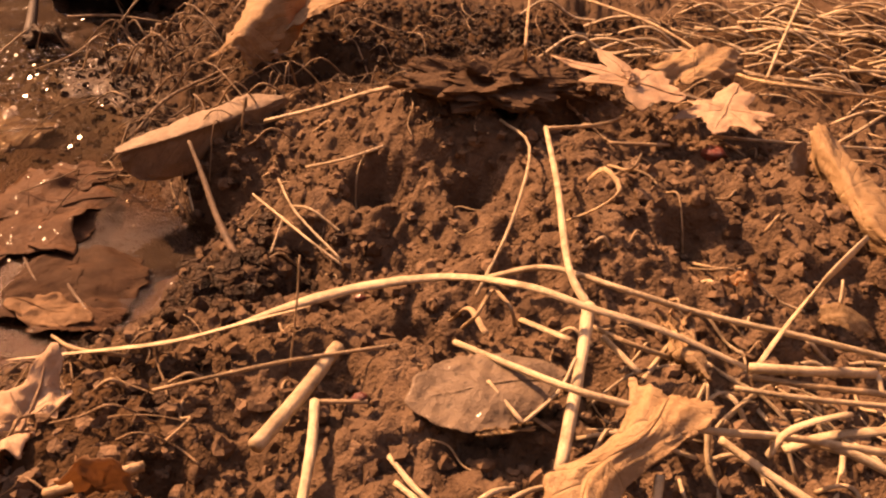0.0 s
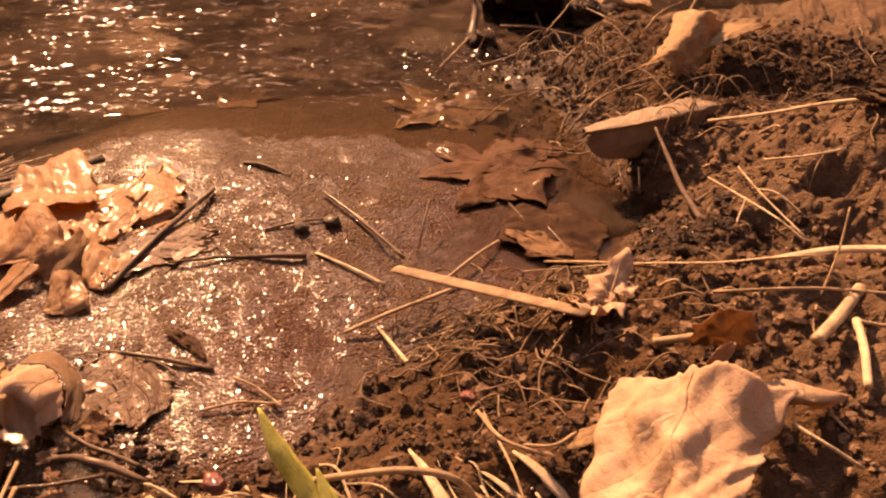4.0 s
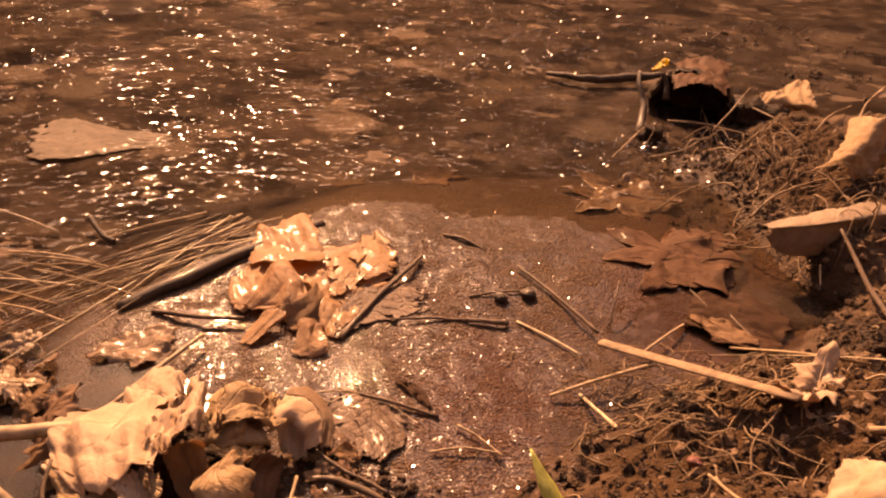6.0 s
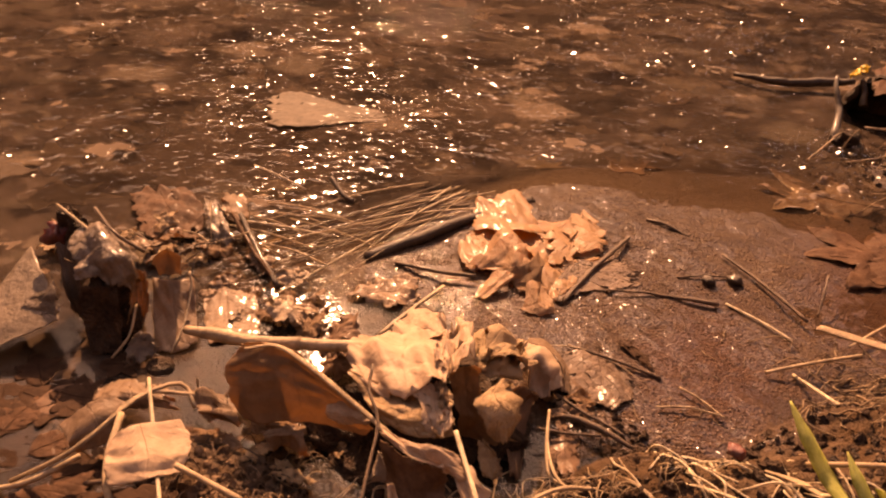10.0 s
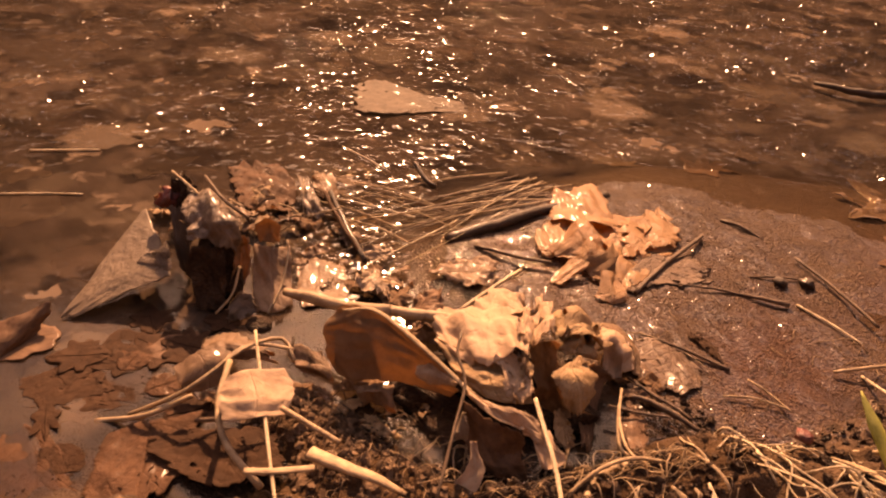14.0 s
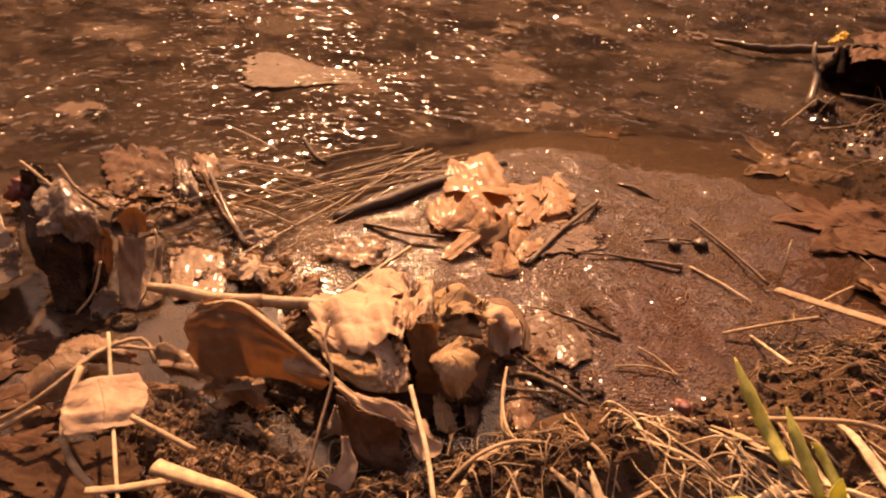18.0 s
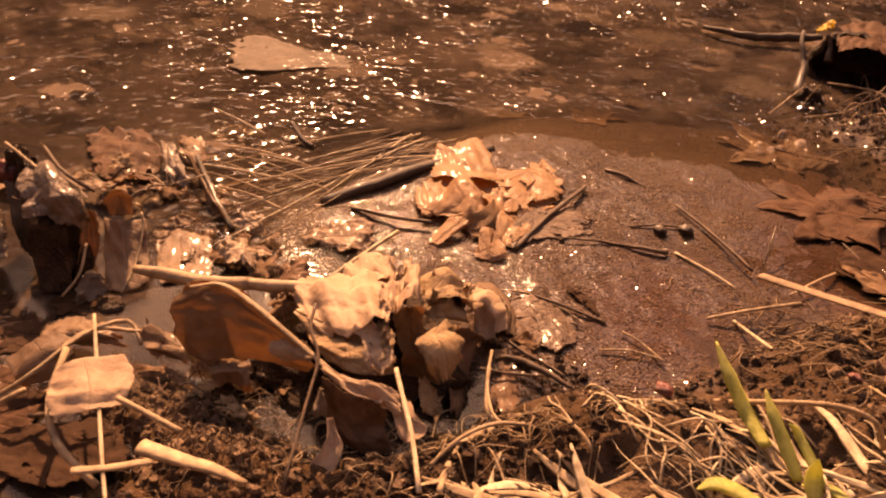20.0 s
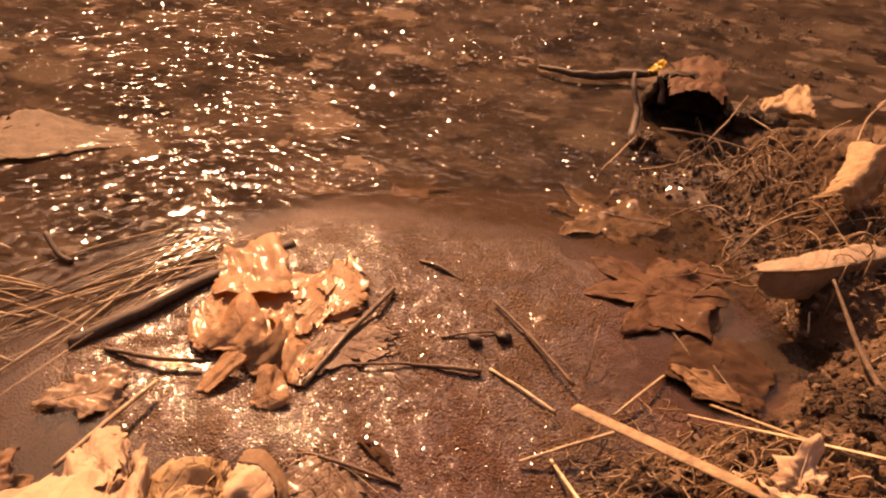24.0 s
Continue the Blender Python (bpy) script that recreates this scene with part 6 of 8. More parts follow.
# Flat dark sheet a little below the water's surface.
sheet("dark flat sheet just under the stream's surface", [[(-0.5710, 0.5570, -0.0022), (-0.5450, 0.5950, -0.0022), (-0.5160, 0.6270, -0.0022)], [(-0.5480, 0.5260, -0.0022), (-0.5170, 0.5460, -0.0022), (-0.4990, 0.5870, -0.0022)]], DARK_AND_SHADED_LEAF, ragged=0.1, crumple=0.0006, crease=0.0004, seed=212)
sheet("dull torn leaf caught by a stick in the stream", [[(-0.4300, 0.6060, -0.0022), (-0.4270, 0.6500, -0.0022), (-0.3940, 0.6310, -0.0022)], [(-0.4080, 0.5670, -0.0022), (-0.3890, 0.5810, -0.0022), (-0.3680, 0.5980, -0.0022)], [(-0.3800, 0.5560, -0.0022), (-0.3600, 0.5440, -0.0022), (-0.3520, 0.5630, -0.0022)]], DROWNED, ragged=0.12, crumple=0.0008, crease=0.0007, seed=213)
sheet("tan leaf lying at the surface of the far stream", [[(-0.9660, 0.1880, -0.0022), (-0.9580, 0.2130, -0.0022), (-0.9190, 0.2200, -0.0022)], [(-0.9070, 0.1580, -0.0022), (-0.8840, 0.1710, -0.0022), (-0.8880, 0.2000, -0.0022)]], PALE, ragged=0.16, crumple=0.0008, crease=0.0006, seed=214)
sheet("wide tan leaf sunk in the far stream", [[(-0.9750, 0.3590, -0.0022), (-0.9660, 0.4010, -0.0022), (-0.9290, 0.4170, -0.0022)], [(-0.9230, 0.3280, -0.0022), (-0.8880, 0.3440, -0.0022), (-0.8880, 0.3790, -0.0022)]], PALE, ragged=0.16, crumple=0.0008, crease=0.0006, seed=215)
sheet("small pale leaf lying at the stream's surface", [[(-0.7260, 0.2390, -0.0022), (-0.7300, 0.2570, -0.0022), (-0.7070, 0.2540, -0.0022)], [(-0.6980, 0.2220, -0.0022), (-0.6780, 0.2190, -0.0022), (-0.6840, 0.2370, -0.0022)]], PALE, ragged=0.16, crumple=0.0006, crease=0.0005, seed=216)
sheet("pale leaf fragment lying at the stream's surface", [[(-0.6850, 0.3410, -0.0022), (-0.6790, 0.3670, -0.0022), (-0.6450, 0.3720, -0.0022)], [(-0.6600, 0.3210, -0.0022), (-0.6330, 0.3280, -0.0022), (-0.6230, 0.3500, -0.0022)]], PALE, ragged=0.16, crumple=0.0006, crease=0.0005, seed=217)
sheet("tan leaf fragment in the stream beside the shelf", [[(-0.4140, 0.4630, -0.0022), (-0.4040, 0.4900, -0.0022), (-0.3810, 0.4980, -0.0022)], [(-0.4010, 0.4430, -0.0022), (-0.3830, 0.4530, -0.0022), (-0.3730, 0.4750, -0.0022)]], PALE, ragged=0.16, crumple=0.0006, crease=0.0005, seed=218)
sheet("dark leaf lying at the stream's surface", [[(-0.9110, 0.2680, -0.0022), (-0.9070, 0.3140, -0.0022), (-0.8460, 0.3280, -0.0022)], [(-0.8300, 0.2200, -0.0022), (-0.7970, 0.2440, -0.0022), (-0.7940, 0.2920, -0.0022)]], DARK_AND_SHADED_LEAF, ragged=0.1, crumple=0.0006, crease=0.0004, seed=219)
sheet("flat dull tan leaf lying at the stream's surface", [[(-0.6370, 0.1990, 0.0020), (-0.6320, 0.2170, 0.0020), (-0.6040, 0.2240, 0.0020), (-0.5730, 0.2270, 0.0010), (-0.5620, 0.2440, 0.0000)], [(-0.6100, 0.1670, 0.0020), (-0.5910, 0.1850, 0.0030), (-0.5720, 0.2050, 0.0020), (-0.5470, 0.2200, 0.0010), (-0.5320, 0.2420, 0.0000)], [(-0.5800, 0.1460, 0.0010), (-0.5590, 0.1570, 0.0020), (-0.5450, 0.1800, 0.0020), (-0.5340, 0.2080, 0.0000), (-0.5150, 0.2310, -0.0010)]], DROWNED, ragged=0.09, crumple=0.001, crease=0.00055, seed=81, freq=5, lobes=0.04)

# ---- the hollow in the far bank ----
sheet("pale dead leaf on the bank above the hollow", [[(-0.177, 0.577, 0.016), (-0.164, 0.627, 0.022), (-0.142, 0.674, 0.022)], [(-0.171, 0.559, 0.014), (-0.154, 0.579, 0.020), (-0.127, 0.596, 0.016)], [(-0.158, 0.573, 0.008), (-0.145, 0.585, 0.010), (-0.121, 0.607, 0.008)]], TAN, ragged=0.12, crumple=0.003, crease=0.00165, seed=84)
sheet("pale leaf lying among roots on the bank", [[(-0.090, 0.603, 0.034), (-0.068, 0.627, 0.040), (-0.041, 0.627, 0.040)], [(-0.086, 0.592, 0.030), (-0.062, 0.607, 0.036), (-0.036, 0.589, 0.036)]], PALE, ragged=0.12, crumple=0.003, crease=0.0011, seed=85)
sheet("curled tan leaf above the rolled leaf", [[(-0.096, 0.425, 0.026), (-0.080, 0.440, 0.036), (-0.069, 0.462, 0.044), (-0.042, 0.469, 0.050)], [(-0.091, 0.419, 0.028), (-0.075, 0.419, 0.038), (-0.059, 0.436, 0.046), (-0.036, 0.453, 0.050)]], TAN, ragged=0.08, crumple=0.003, crease=0.00055, seed=86)

# ---- straws on the mud bank ----
straw("wide pale blade of dry grass arching over the mud", [(-0.130, 0.180, 0.003), (-0.085, 0.146, 0.042), (-0.059, 0.138, 0.055), (-0.041, 0.140, 0.061), (-0.024, 0.144, 0.065)], 0.0034, STRAW, flat=0.10, name="dry_grass", category="grass", roll=0.15, twist=0.1, taper=(0.3, 0.45, 0.8, 1.0, 0.35))
straw("long dry grass stem bowed over the mud", [(-0.045, 0.141, 0.058), (-0.026, 0.148, 0.063), (-0.009, 0.157, 0.063), (0.012, 0.158, 0.067), (0.029, 0.139, 0.080), (0.043, 0.131, 0.081), (0.061, 0.128, 0.078), (0.081, 0.124, 0.072)], 0.00144, STRAW, flat=0.55, taper=(0.5, 1.3, 1.2, 0.8, 0.8, 0.7, 0.6), steps=40)
straw("upright pale straw stalk", [(0.044, 0.229, 0.080), (0.043, 0.189, 0.080), (0.041, 0.150, 0.079), (0.045, 0.137, 0.076)], 0.00094, STRAW, taper=(1.0, 1.1, 1.2), sides=8)
straw("thick lower length of a bent straw stalk", [(0.045, 0.138, 0.076), (0.041, 0.121, 0.073), (0.034, 0.095, 0.066)], 0.00144, STRAW, taper=(1.25, 0.95, 1.0), sides=9)
straw("short thick straw stub lying on the mud", [(-0.030, 0.102, 0.060), (-0.023, 0.117, 0.060), (-0.016, 0.135, 0.060)], 0.00187, STRAW, taper=(1.0, 1.0, 0.95), sides=10)
straw("short straw stub standing on the mud", [(-0.018, 0.087, 0.060), (-0.018, 0.102, 0.061), (-0.019, 0.115, 0.061)], 0.00119, STRAW, sides=9)
straw("thin straw beside a stub", [(-0.019, 0.115, 0.061), (-0.007, 0.116, 0.061)], 0.00059, OLDSTRAW)
straw("thin kinked straw leaning on the mound", [(0.031, 0.252, 0.071), (0.040, 0.232, 0.071), (0.031, 0.188, 0.068), (0.020, 0.162, 0.058)], 0.00051, STRAW)
straw("thin straw on the mound", [(-0.041, 0.251, 0.045), (-0.026, 0.245, 0.053), (-0.011, 0.249, 0.058)], 0.00059, STRAW)
straw("thin straw lying across another on the mud", [(-0.062, 0.251, 0.031), (-0.036, 0.214, 0.038), (-0.022, 0.203, 0.035)], 0.00042, STRAW)
straw("thin bent straw on the mud", [(-0.044, 0.232, 0.039), (-0.035, 0.224, 0.043), (-0.023, 0.216, 0.039)], 0.00051, STRAW)
straw("short straw on the mud", [(-0.046, 0.226, 0.037), (-0.048, 0.213, 0.031)], 0.00042, STRAW)
straw("long straw along the mound's crest", [(-0.067, 0.304, 0.037), (-0.043, 0.298, 0.048), (-0.011, 0.276, 0.070), (0.020, 0.273, 0.076)], 0.00085, STRAW)
straw("dark bent twig leaning out of the mud", [(-0.091, 0.270, 0.042), (-0.082, 0.254, 0.036), (-0.071, 0.232, 0.030), (-0.054, 0.202, 0.026)], 0.0012, TWIG, name="twig", category="twig", group="twigs", taper=(0.6, 1.0, 1.2))
straw("long dry stem leaning over the bank", [(0.098, 0.500, 0.050), (0.138, 0.438, 0.054), (0.165, 0.380, 0.051), (0.160, 0.293, 0.078), (0.252, 0.370, 0.047)], 0.00085, OLDSTRAW)
straw("upright pale stalk behind the leaves", [(0.203, 0.414, 0.036), (0.220, 0.446, 0.050), (0.262, 0.525, 0.060)], 0.00102, STRAW)
straw("thin upright stalk on the far mud", [(0.041, 0.279, 0.082), (0.040, 0.282, 0.094), (0.067, 0.481, 0.052)], 0.00068, OLDSTRAW)
straw("long straw running over the mud", [(0.023, 0.168, 0.060), (0.038, 0.160, 0.071), (0.055, 0.146, 0.076), (0.074, 0.141, 0.074), (0.096, 0.135, 0.074), (0.121, 0.129, 0.073)], 0.00085, STRAW, steps=30)
straw("long straw lying over the bent stalk", [(0.013, 0.135, 0.064), (0.035, 0.111, 0.075), (0.050, 0.105, 0.076), (0.062, 0.100, 0.076), (0.082, 0.101, 0.074), (0.104, 0.098, 0.074)], 0.00085, STRAW, steps=30)
straw("thin elbow-bent straw on the grey leaf", [(0.020, 0.118, 0.068), (0.027, 0.106, 0.068)], 0.00051, STRAW, steps=6)
straw("thin straw rising from an elbow", [(0.027, 0.106, 0.068), (0.035, 0.113, 0.071), (0.039, 0.119, 0.076)], 0.00042, STRAW)
straw("pale straw chip on the mud", [(0.031, 0.148, 0.062), (0.041, 0.133, 0.069)], 0.00102, STRAW, flat=0.5, steps=6)
straw("short pale straw on the mud", [(0.049, 0.134, 0.070), (0.056, 0.123, 0.069)], 0.00076, STRAW, steps=6)
straw("thin straw among the crossing straws", [(0.047, 0.139, 0.069), (0.054, 0.130, 0.072), (0.065, 0.129, 0.069)], 0.00068, OLDSTRAW)
straw("thick straw lying on the mud", [(0.082, 0.124, 0.072), (0.096, 0.122, 0.074), (0.113, 0.125, 0.072)], 0.00128, STRAW)
straw("thin straw beside a thick one", [(0.078, 0.120, 0.069), (0.093, 0.116, 0.071), (0.114, 0.114, 0.072)], 0.00068, STRAW)
straw("thin pale straw on the mud", [(0.083, 0.123, 0.070), (0.097, 0.119, 0.072), (0.115, 0.118, 0.072)], 0.00076, OLDSTRAW)
straw("twisted dry leaf blade rising from the straw", [(0.084, 0.125, 0.070), (0.092, 0.132, 0.081), (0.096, 0.132, 0.094), (0.105, 0.138, 0.102)], 0.00136, STRAW, flat=0.3, taper=(0.5, 0.6, 1.4, 0.5), twist=2.4, name="dry_grass", category="grass")
straw("bright straw lying on the mud", [(0.069, 0.103, 0.070), (0.076, 0.095, 0.070), (0.084, 0.087, 0.070)], 0.00094, STRAW)
straw("curved dry blade hooking over the straws", [(0.078, 0.099, 0.070), (0.080, 0.100, 0.076), (0.086, 0.102, 0.078), (0.098, 0.108, 0.075)], 0.00110, STRAW, flat=0.4)
straw("wide curved straw on the mud", [(0.083, 0.102, 0.069), (0.092, 0.103, 0.073), (0.109, 0.106, 0.073)], 0.00119, STRAW, flat=0.5)
straw("pale straw crossing the others", [(0.086, 0.105, 0.069), (0.094, 0.099, 0.073), (0.103, 0.094, 0.072)], 0.00102, STRAW)
straw("straw end poking from the mud", [(0.051, 0.085, 0.069), (0.052, 0.090, 0.073)], 0.00102, STRAW, steps=6)
straw("curled dry strip on the mud", [(0.046, 0.183, 0.072), (0.053, 0.177, 0.081), (0.058, 0.178, 0.087), (0.056, 0.191, 0.086), (0.054, 0.198, 0.078)], 0.00094, OLDSTRAW, flat=0.4)
straw("curled leaf strip on the mound", [(0.065, 0.217, 0.074), (0.067, 0.200, 0.082), (0.070, 0.203, 0.086)], 0.00085, OLDSTRAW, flat=0.4)
straw("straw leaning from the stalk top", [(0.046, 0.235, 0.077), (0.070, 0.245, 0.077), (0.094, 0.275, 0.076)], 0.00068, OLDSTRAW)
straw("pale straw half in the mud", [(-0.072, 0.094, 0.051), (-0.060, 0.093, 0.058), (-0.052, 0.097, 0.058)], 0.00119, OLDSTRAW)
straw("thin long straw on the mud", [(-0.058, 0.121, 0.055), (-0.041, 0.123, 0.060), (-0.026, 0.127, 0.062), (-0.001, 0.136, 0.061)], 0.00051, OLDSTRAW)
straw("thin upright dry blade", [(-0.027, 0.129, 0.058), (-0.026, 0.134, 0.072), (-0.026, 0.141, 0.083)], 0.00076, OLDSTRAW, flat=0.35)
straw("thin straw by the folded leaf", [(0.161, 0.255, 0.071), (0.174, 0.264, 0.074), (0.251, 0.364, 0.044)], 0.00068, STRAW)
straw("straw lying behind the folded leaf", [(0.113, 0.255, 0.070), (0.144, 0.255, 0.070), (0.185, 0.254, 0.071)], 0.00059, STRAW)
straw("thin straw in front of the pale leaves", [(0.069, 0.236, 0.073), (0.091, 0.238, 0.073)], 0.00059, OLDSTRAW)
straw("curled straw strip behind the mound", [(0.017, 0.276, 0.076), (0.020, 0.268, 0.087), (0.024, 0.273, 0.077)], 0.00076, OLDSTRAW, flat=0.4)
straw("loop of dry strip on the mud", [(0.016, 0.150, 0.056), (0.018, 0.139, 0.070), (0.023, 0.152, 0.068), (0.027, 0.144, 0.069), (0.029, 0.144, 0.063)], 0.00051, OLDSTRAW)
straw("tuft of dry strip on the mud", [(0.013, 0.155, 0.054), (0.017, 0.150, 0.063), (0.021, 0.139, 0.064)], 0.00085, OLDSTRAW, flat=0.4)
straw("thin straw leaning on the wet edge", [(-0.147, 0.253, -0.001), (-0.129, 0.225, 0.001), (-0.113, 0.206, 0.002)], 0.0006, TWIG, name="twig", category="twig", group="twigs")
straw("short thin straw by the rolled leaf", [(-0.095, 0.274, 0.018), (-0.092, 0.269, 0.009)], 0.00042, STRAW)
straw("pale straw across the flattened straw", [(-0.051, 0.247, 0.041), (-0.041, 0.225, 0.041), (-0.022, 0.204, 0.036)], 0.00042, STRAW)

# ---- straws and twigs by the silt ----
straw("long flattened straw lying on the mud edge", [(-0.170, 0.134, 0.022), (-0.153, 0.128, 0.027), (-0.120, 0.115, 0.038), (-0.093, 0.103, 0.048)], 0.0030, ROOT, flat=0.3, sides=9, taper=(1.0, 1.0, 0.9), name="flat_straw")
straw("thin straw on the silt", [(-0.218, 0.158, 0.001), (-0.199, 0.153, 0.002), (-0.181, 0.149, 0.001)], 0.00085, STRAW, flat=0.6)
straw("short straw end on the silt", [(-0.172, 0.123, 0.000), (-0.144, 0.089, 0.017)], 0.00076, STRAW)
straw("straw crossing under the flattened straw", [(-0.182, 0.113, 0.002), (-0.168, 0.128, 0.006), (-0.151, 0.147, 0.009)], 0.00085, OLDSTRAW)
straw("dark bent twig lying on the wet silt", [(-0.288, 0.184, 0.003), (-0.285, 0.153, 0.003), (-0.283, 0.124, 0.002), (-0.281, 0.099, 0.001)], 0.0012, TWIG, name="twig", category="twig", group="twigs", wob=0.0004)
straw("thin dark twig lying on the wet silt", [(-0.270, 0.124, 0.002), (-0.248, 0.140, 0.002), (-0.220, 0.153, 0.002)], 0.0010, TWIG, name="twig", category="twig", group="twigs", wob=0.0005, taper=(0.5, 0.8, 1.5))
straw("slender dark twig on the silt", [(-0.239, 0.206, 0.002), (-0.208, 0.187, 0.003), (-0.180, 0.168, 0.003)], 0.0009, TWIG, name="twig", category="twig", group="twigs", wob=0.0004)
straw("slender twig beside a pale straw on the silt", [(-0.260, 0.069, 0.001), (-0.238, 0.073, 0.002), (-0.216, 0.077, 0.001)], 0.0008, TWIG, name="twig", category="twig", group="twigs")
straw("short dark twig poking from the amber leaf", [(-0.369, 0.068, 0.001), (-0.347, 0.074, 0.003), (-0.327, 0.085, 0.003)], 0.0011, TWIG, name="twig", category="twig", group="twigs", wob=0.0003)
straw("curved dark twig on the far silt", [(-0.292, 0.217, 0.001), (-0.279, 0.216, 0.003), (-0.263, 0.214, 0.001)], 0.0011, TWIG, name="twig", category="twig", group="twigs")
straw("dark wet stick half sunk at the water's edge", [(-0.385, 0.062, -0.000), (-0.376, 0.095, 0.003), (-0.370, 0.147, 0.001), (-0.360, 0.189, -0.000)], 0.0034, BARK, name="stick", category="stick", group="sticks", sides=10, wob=0.0008, steps=24)
straw("thin stem lying on the silt with dark seeds", [(-0.248, 0.165, 0.001), (-0.237, 0.176, 0.002), (-0.223, 0.189, 0.001)], 0.0006, TWIG, name="twig", category="twig", group="twigs")
for spot_at, size in (((-0.233, 0.172, 0.002), 0.0032), ((-0.223, 0.183, 0.002), 0.0036)):
    tagged(part("seed_head", lump(spot_at, size, (1.2, 1, 0.7), 0.35, seed=int(size * 1e5)), BARK, at=spot_at), "dark round seed head stuck in the wet silt", "seed")
straw("thin twig standing in shallow water", [(-0.178, 0.180, 0.001), (-0.180, 0.191, 0.008), (-0.183, 0.206, 0.012)], 0.0005, TWIG, name="twig", category="twig", group="twigs")
straw("short twig in the shallow water", [(-0.154, 0.243, -0.001), (-0.142, 0.226, 0.002), (-0.134, 0.217, -0.001)], 0.0005, TWIG, name="twig", category="twig", group="twigs")
straw("small twig in front of the rolled leaf", [(-0.106, 0.286, 0.012), (-0.103, 0.280, 0.008), (-0.097, 0.272, 0.007)], 0.00051, OLDSTRAW, name="twig", category="twig", group="twigs")
straw("dead stalk hooping over the mud", [(-0.146, 0.015, 0.043), (-0.131, 0.015, 0.053), (-0.117, 0.016, 0.060), (-0.107, 0.019, 0.058), (-0.102, 0.021, 0.049)], 0.00085, OLDSTRAW)
straw("thin stem on the dark mud", [(-0.112, 0.051, 0.047), (-0.102, 0.038, 0.054), (-0.091, 0.039, 0.052)], 0.00051, OLDSTRAW)
straw("thin stem joining another on the mud", [(-0.097, 0.040, 0.052), (-0.090, 0.040, 0.055), (-0.086, 0.049, 0.052)], 0.00042, OLDSTRAW)
straw("thin drooping fibre on the mud", [(-0.110, 0.050, 0.048), (-0.096, 0.027, 0.056), (-0.088, 0.016, 0.051)], 0.00034, OLDSTRAW)
straw("thin straw under the large pale leaf", [(-0.037, 0.065, 0.060), (-0.030, 0.060, 0.061), (-0.021, 0.059, 0.058)], 0.00051, STRAW)
straw("thin straw by the pale shrivelled leaf", [(-0.123, 0.196, -0.000), (-0.092, 0.154, 0.035), (-0.067, 0.138, 0.049)], 0.00059, OLDSTRAW)
straw("straw running from the mud to the silt", [(-0.158, 0.160, 0.003), (-0.151, 0.183, 0.004), (-0.146, 0.206, 0.000)], 0.00068, OLDSTRAW)

# ---- stems of the leaf pile ----
straw("pale upright stem in front of the small leaf", [(-0.345, -0.092, 0.030), (-0.313, -0.110, 0.028), (-0.290, -0.123, 0.026), (-0.270, -0.134, 0.024)], 0.00068, STRAW, name="dead_stalk", category="stalk", group="stems of the pile")
straw("thick curved brown stem at the water's edge", [(-0.344, -0.105, 0.022), (-0.324, -0.122, 0.022), (-0.307, -0.129, 0.020), (-0.288, -0.128, 0.014)], 0.00128, OLDSTRAW, name="dead_stalk", category="stalk", group="stems of the pile")
straw("thin hooped stem by the grass litter", [(-0.235, 0.011, 0.014), (-0.224, -0.008, 0.016), (-0.210, -0.022, 0.018), (-0.197, -0.017, 0.016)], 0.00059, OLDSTRAW, name="dead_stalk", category="stalk", group="stems of the pile")
straw("thin curved stem on the grass litter", [(-0.215, -0.055, 0.016), (-0.212, -0.041, 0.022), (-0.206, -0.029, 0.024), (-0.198, -0.020, 0.022)], 0.00076, OLDSTRAW, name="dead_stalk", category="stalk", group="stems of the pile")
straw("drooping stem over the pool", [(-0.365, -0.139, -0.000), (-0.346, -0.123, 0.016), (-0.347, -0.097, 0.022), (-0.343, -0.081, 0.022), (-0.332, -0.083, 0.018)], 0.00085, OLDSTRAW, name="dead_stalk", category="stalk", group="stems of the pile")
straw("second stem over the pool", [(-0.371, -0.150, -0.001), (-0.354, -0.137, 0.006), (-0.346, -0.121, 0.012)], 0.00102, OLDSTRAW, name="dead_stalk", category="stalk", group="stems of the pile")
straw("short arched stem by the small leaf", [(-0.332, -0.110, 0.018), (-0.347, -0.105, 0.020), (-0.347, -0.092, 0.022), (-0.336, -0.080, 0.020)], 0.00076, OLDSTRAW, name="dead_stalk", category="stalk", group="stems of the pile")
straw("dark twig under the small leaf", [(-0.337, -0.125, 0.008), (-0.327, -0.118, 0.012), (-0.321, -0.102, 0.012)], 0.0009, TWIG, name="twig", category="twig", group="twigs")
straw("wet dark stick leaning in the water", [(-0.462, 0.037, 0.008), (-0.428, 0.021, 0.006), (-0.395, 0.008, 0.001)], 0.0016, BARK, name="stick", category="stick", group="sticks", wob=0.0006)
straw("short wet stick in the water", [(-0.463, 0.109, 0.008), (-0.447, 0.104, 0.003), (-0.439, 0.105, 0.001)], 0.0016, BARK, name="stick", category="stick", group="sticks")
straw("thin pale straw leaning out of the water", [(-0.509, 0.084, 0.010), (-0.490, 0.090, 0.006), (-0.471, 0.094, 0.002)], 0.00059, STRAW)
straw("long thin straw at the water's edge", [(-0.462, 0.039, 0.003), (-0.439, 0.051, 0.003), (-0.414, 0.063, 0.002)], 0.00059, STRAW)
straw("thin straw floating on the stream", [(-0.591, -0.116, 0.001), (-0.575, -0.093, 0.001), (-0.559, -0.074, 0.001)], 0.00059, STRAW)
straw("thin pale straw floating farther out", [(-0.641, -0.074, 0.001), (-0.616, -0.038, 0.001)], 0.00068, STRAW)
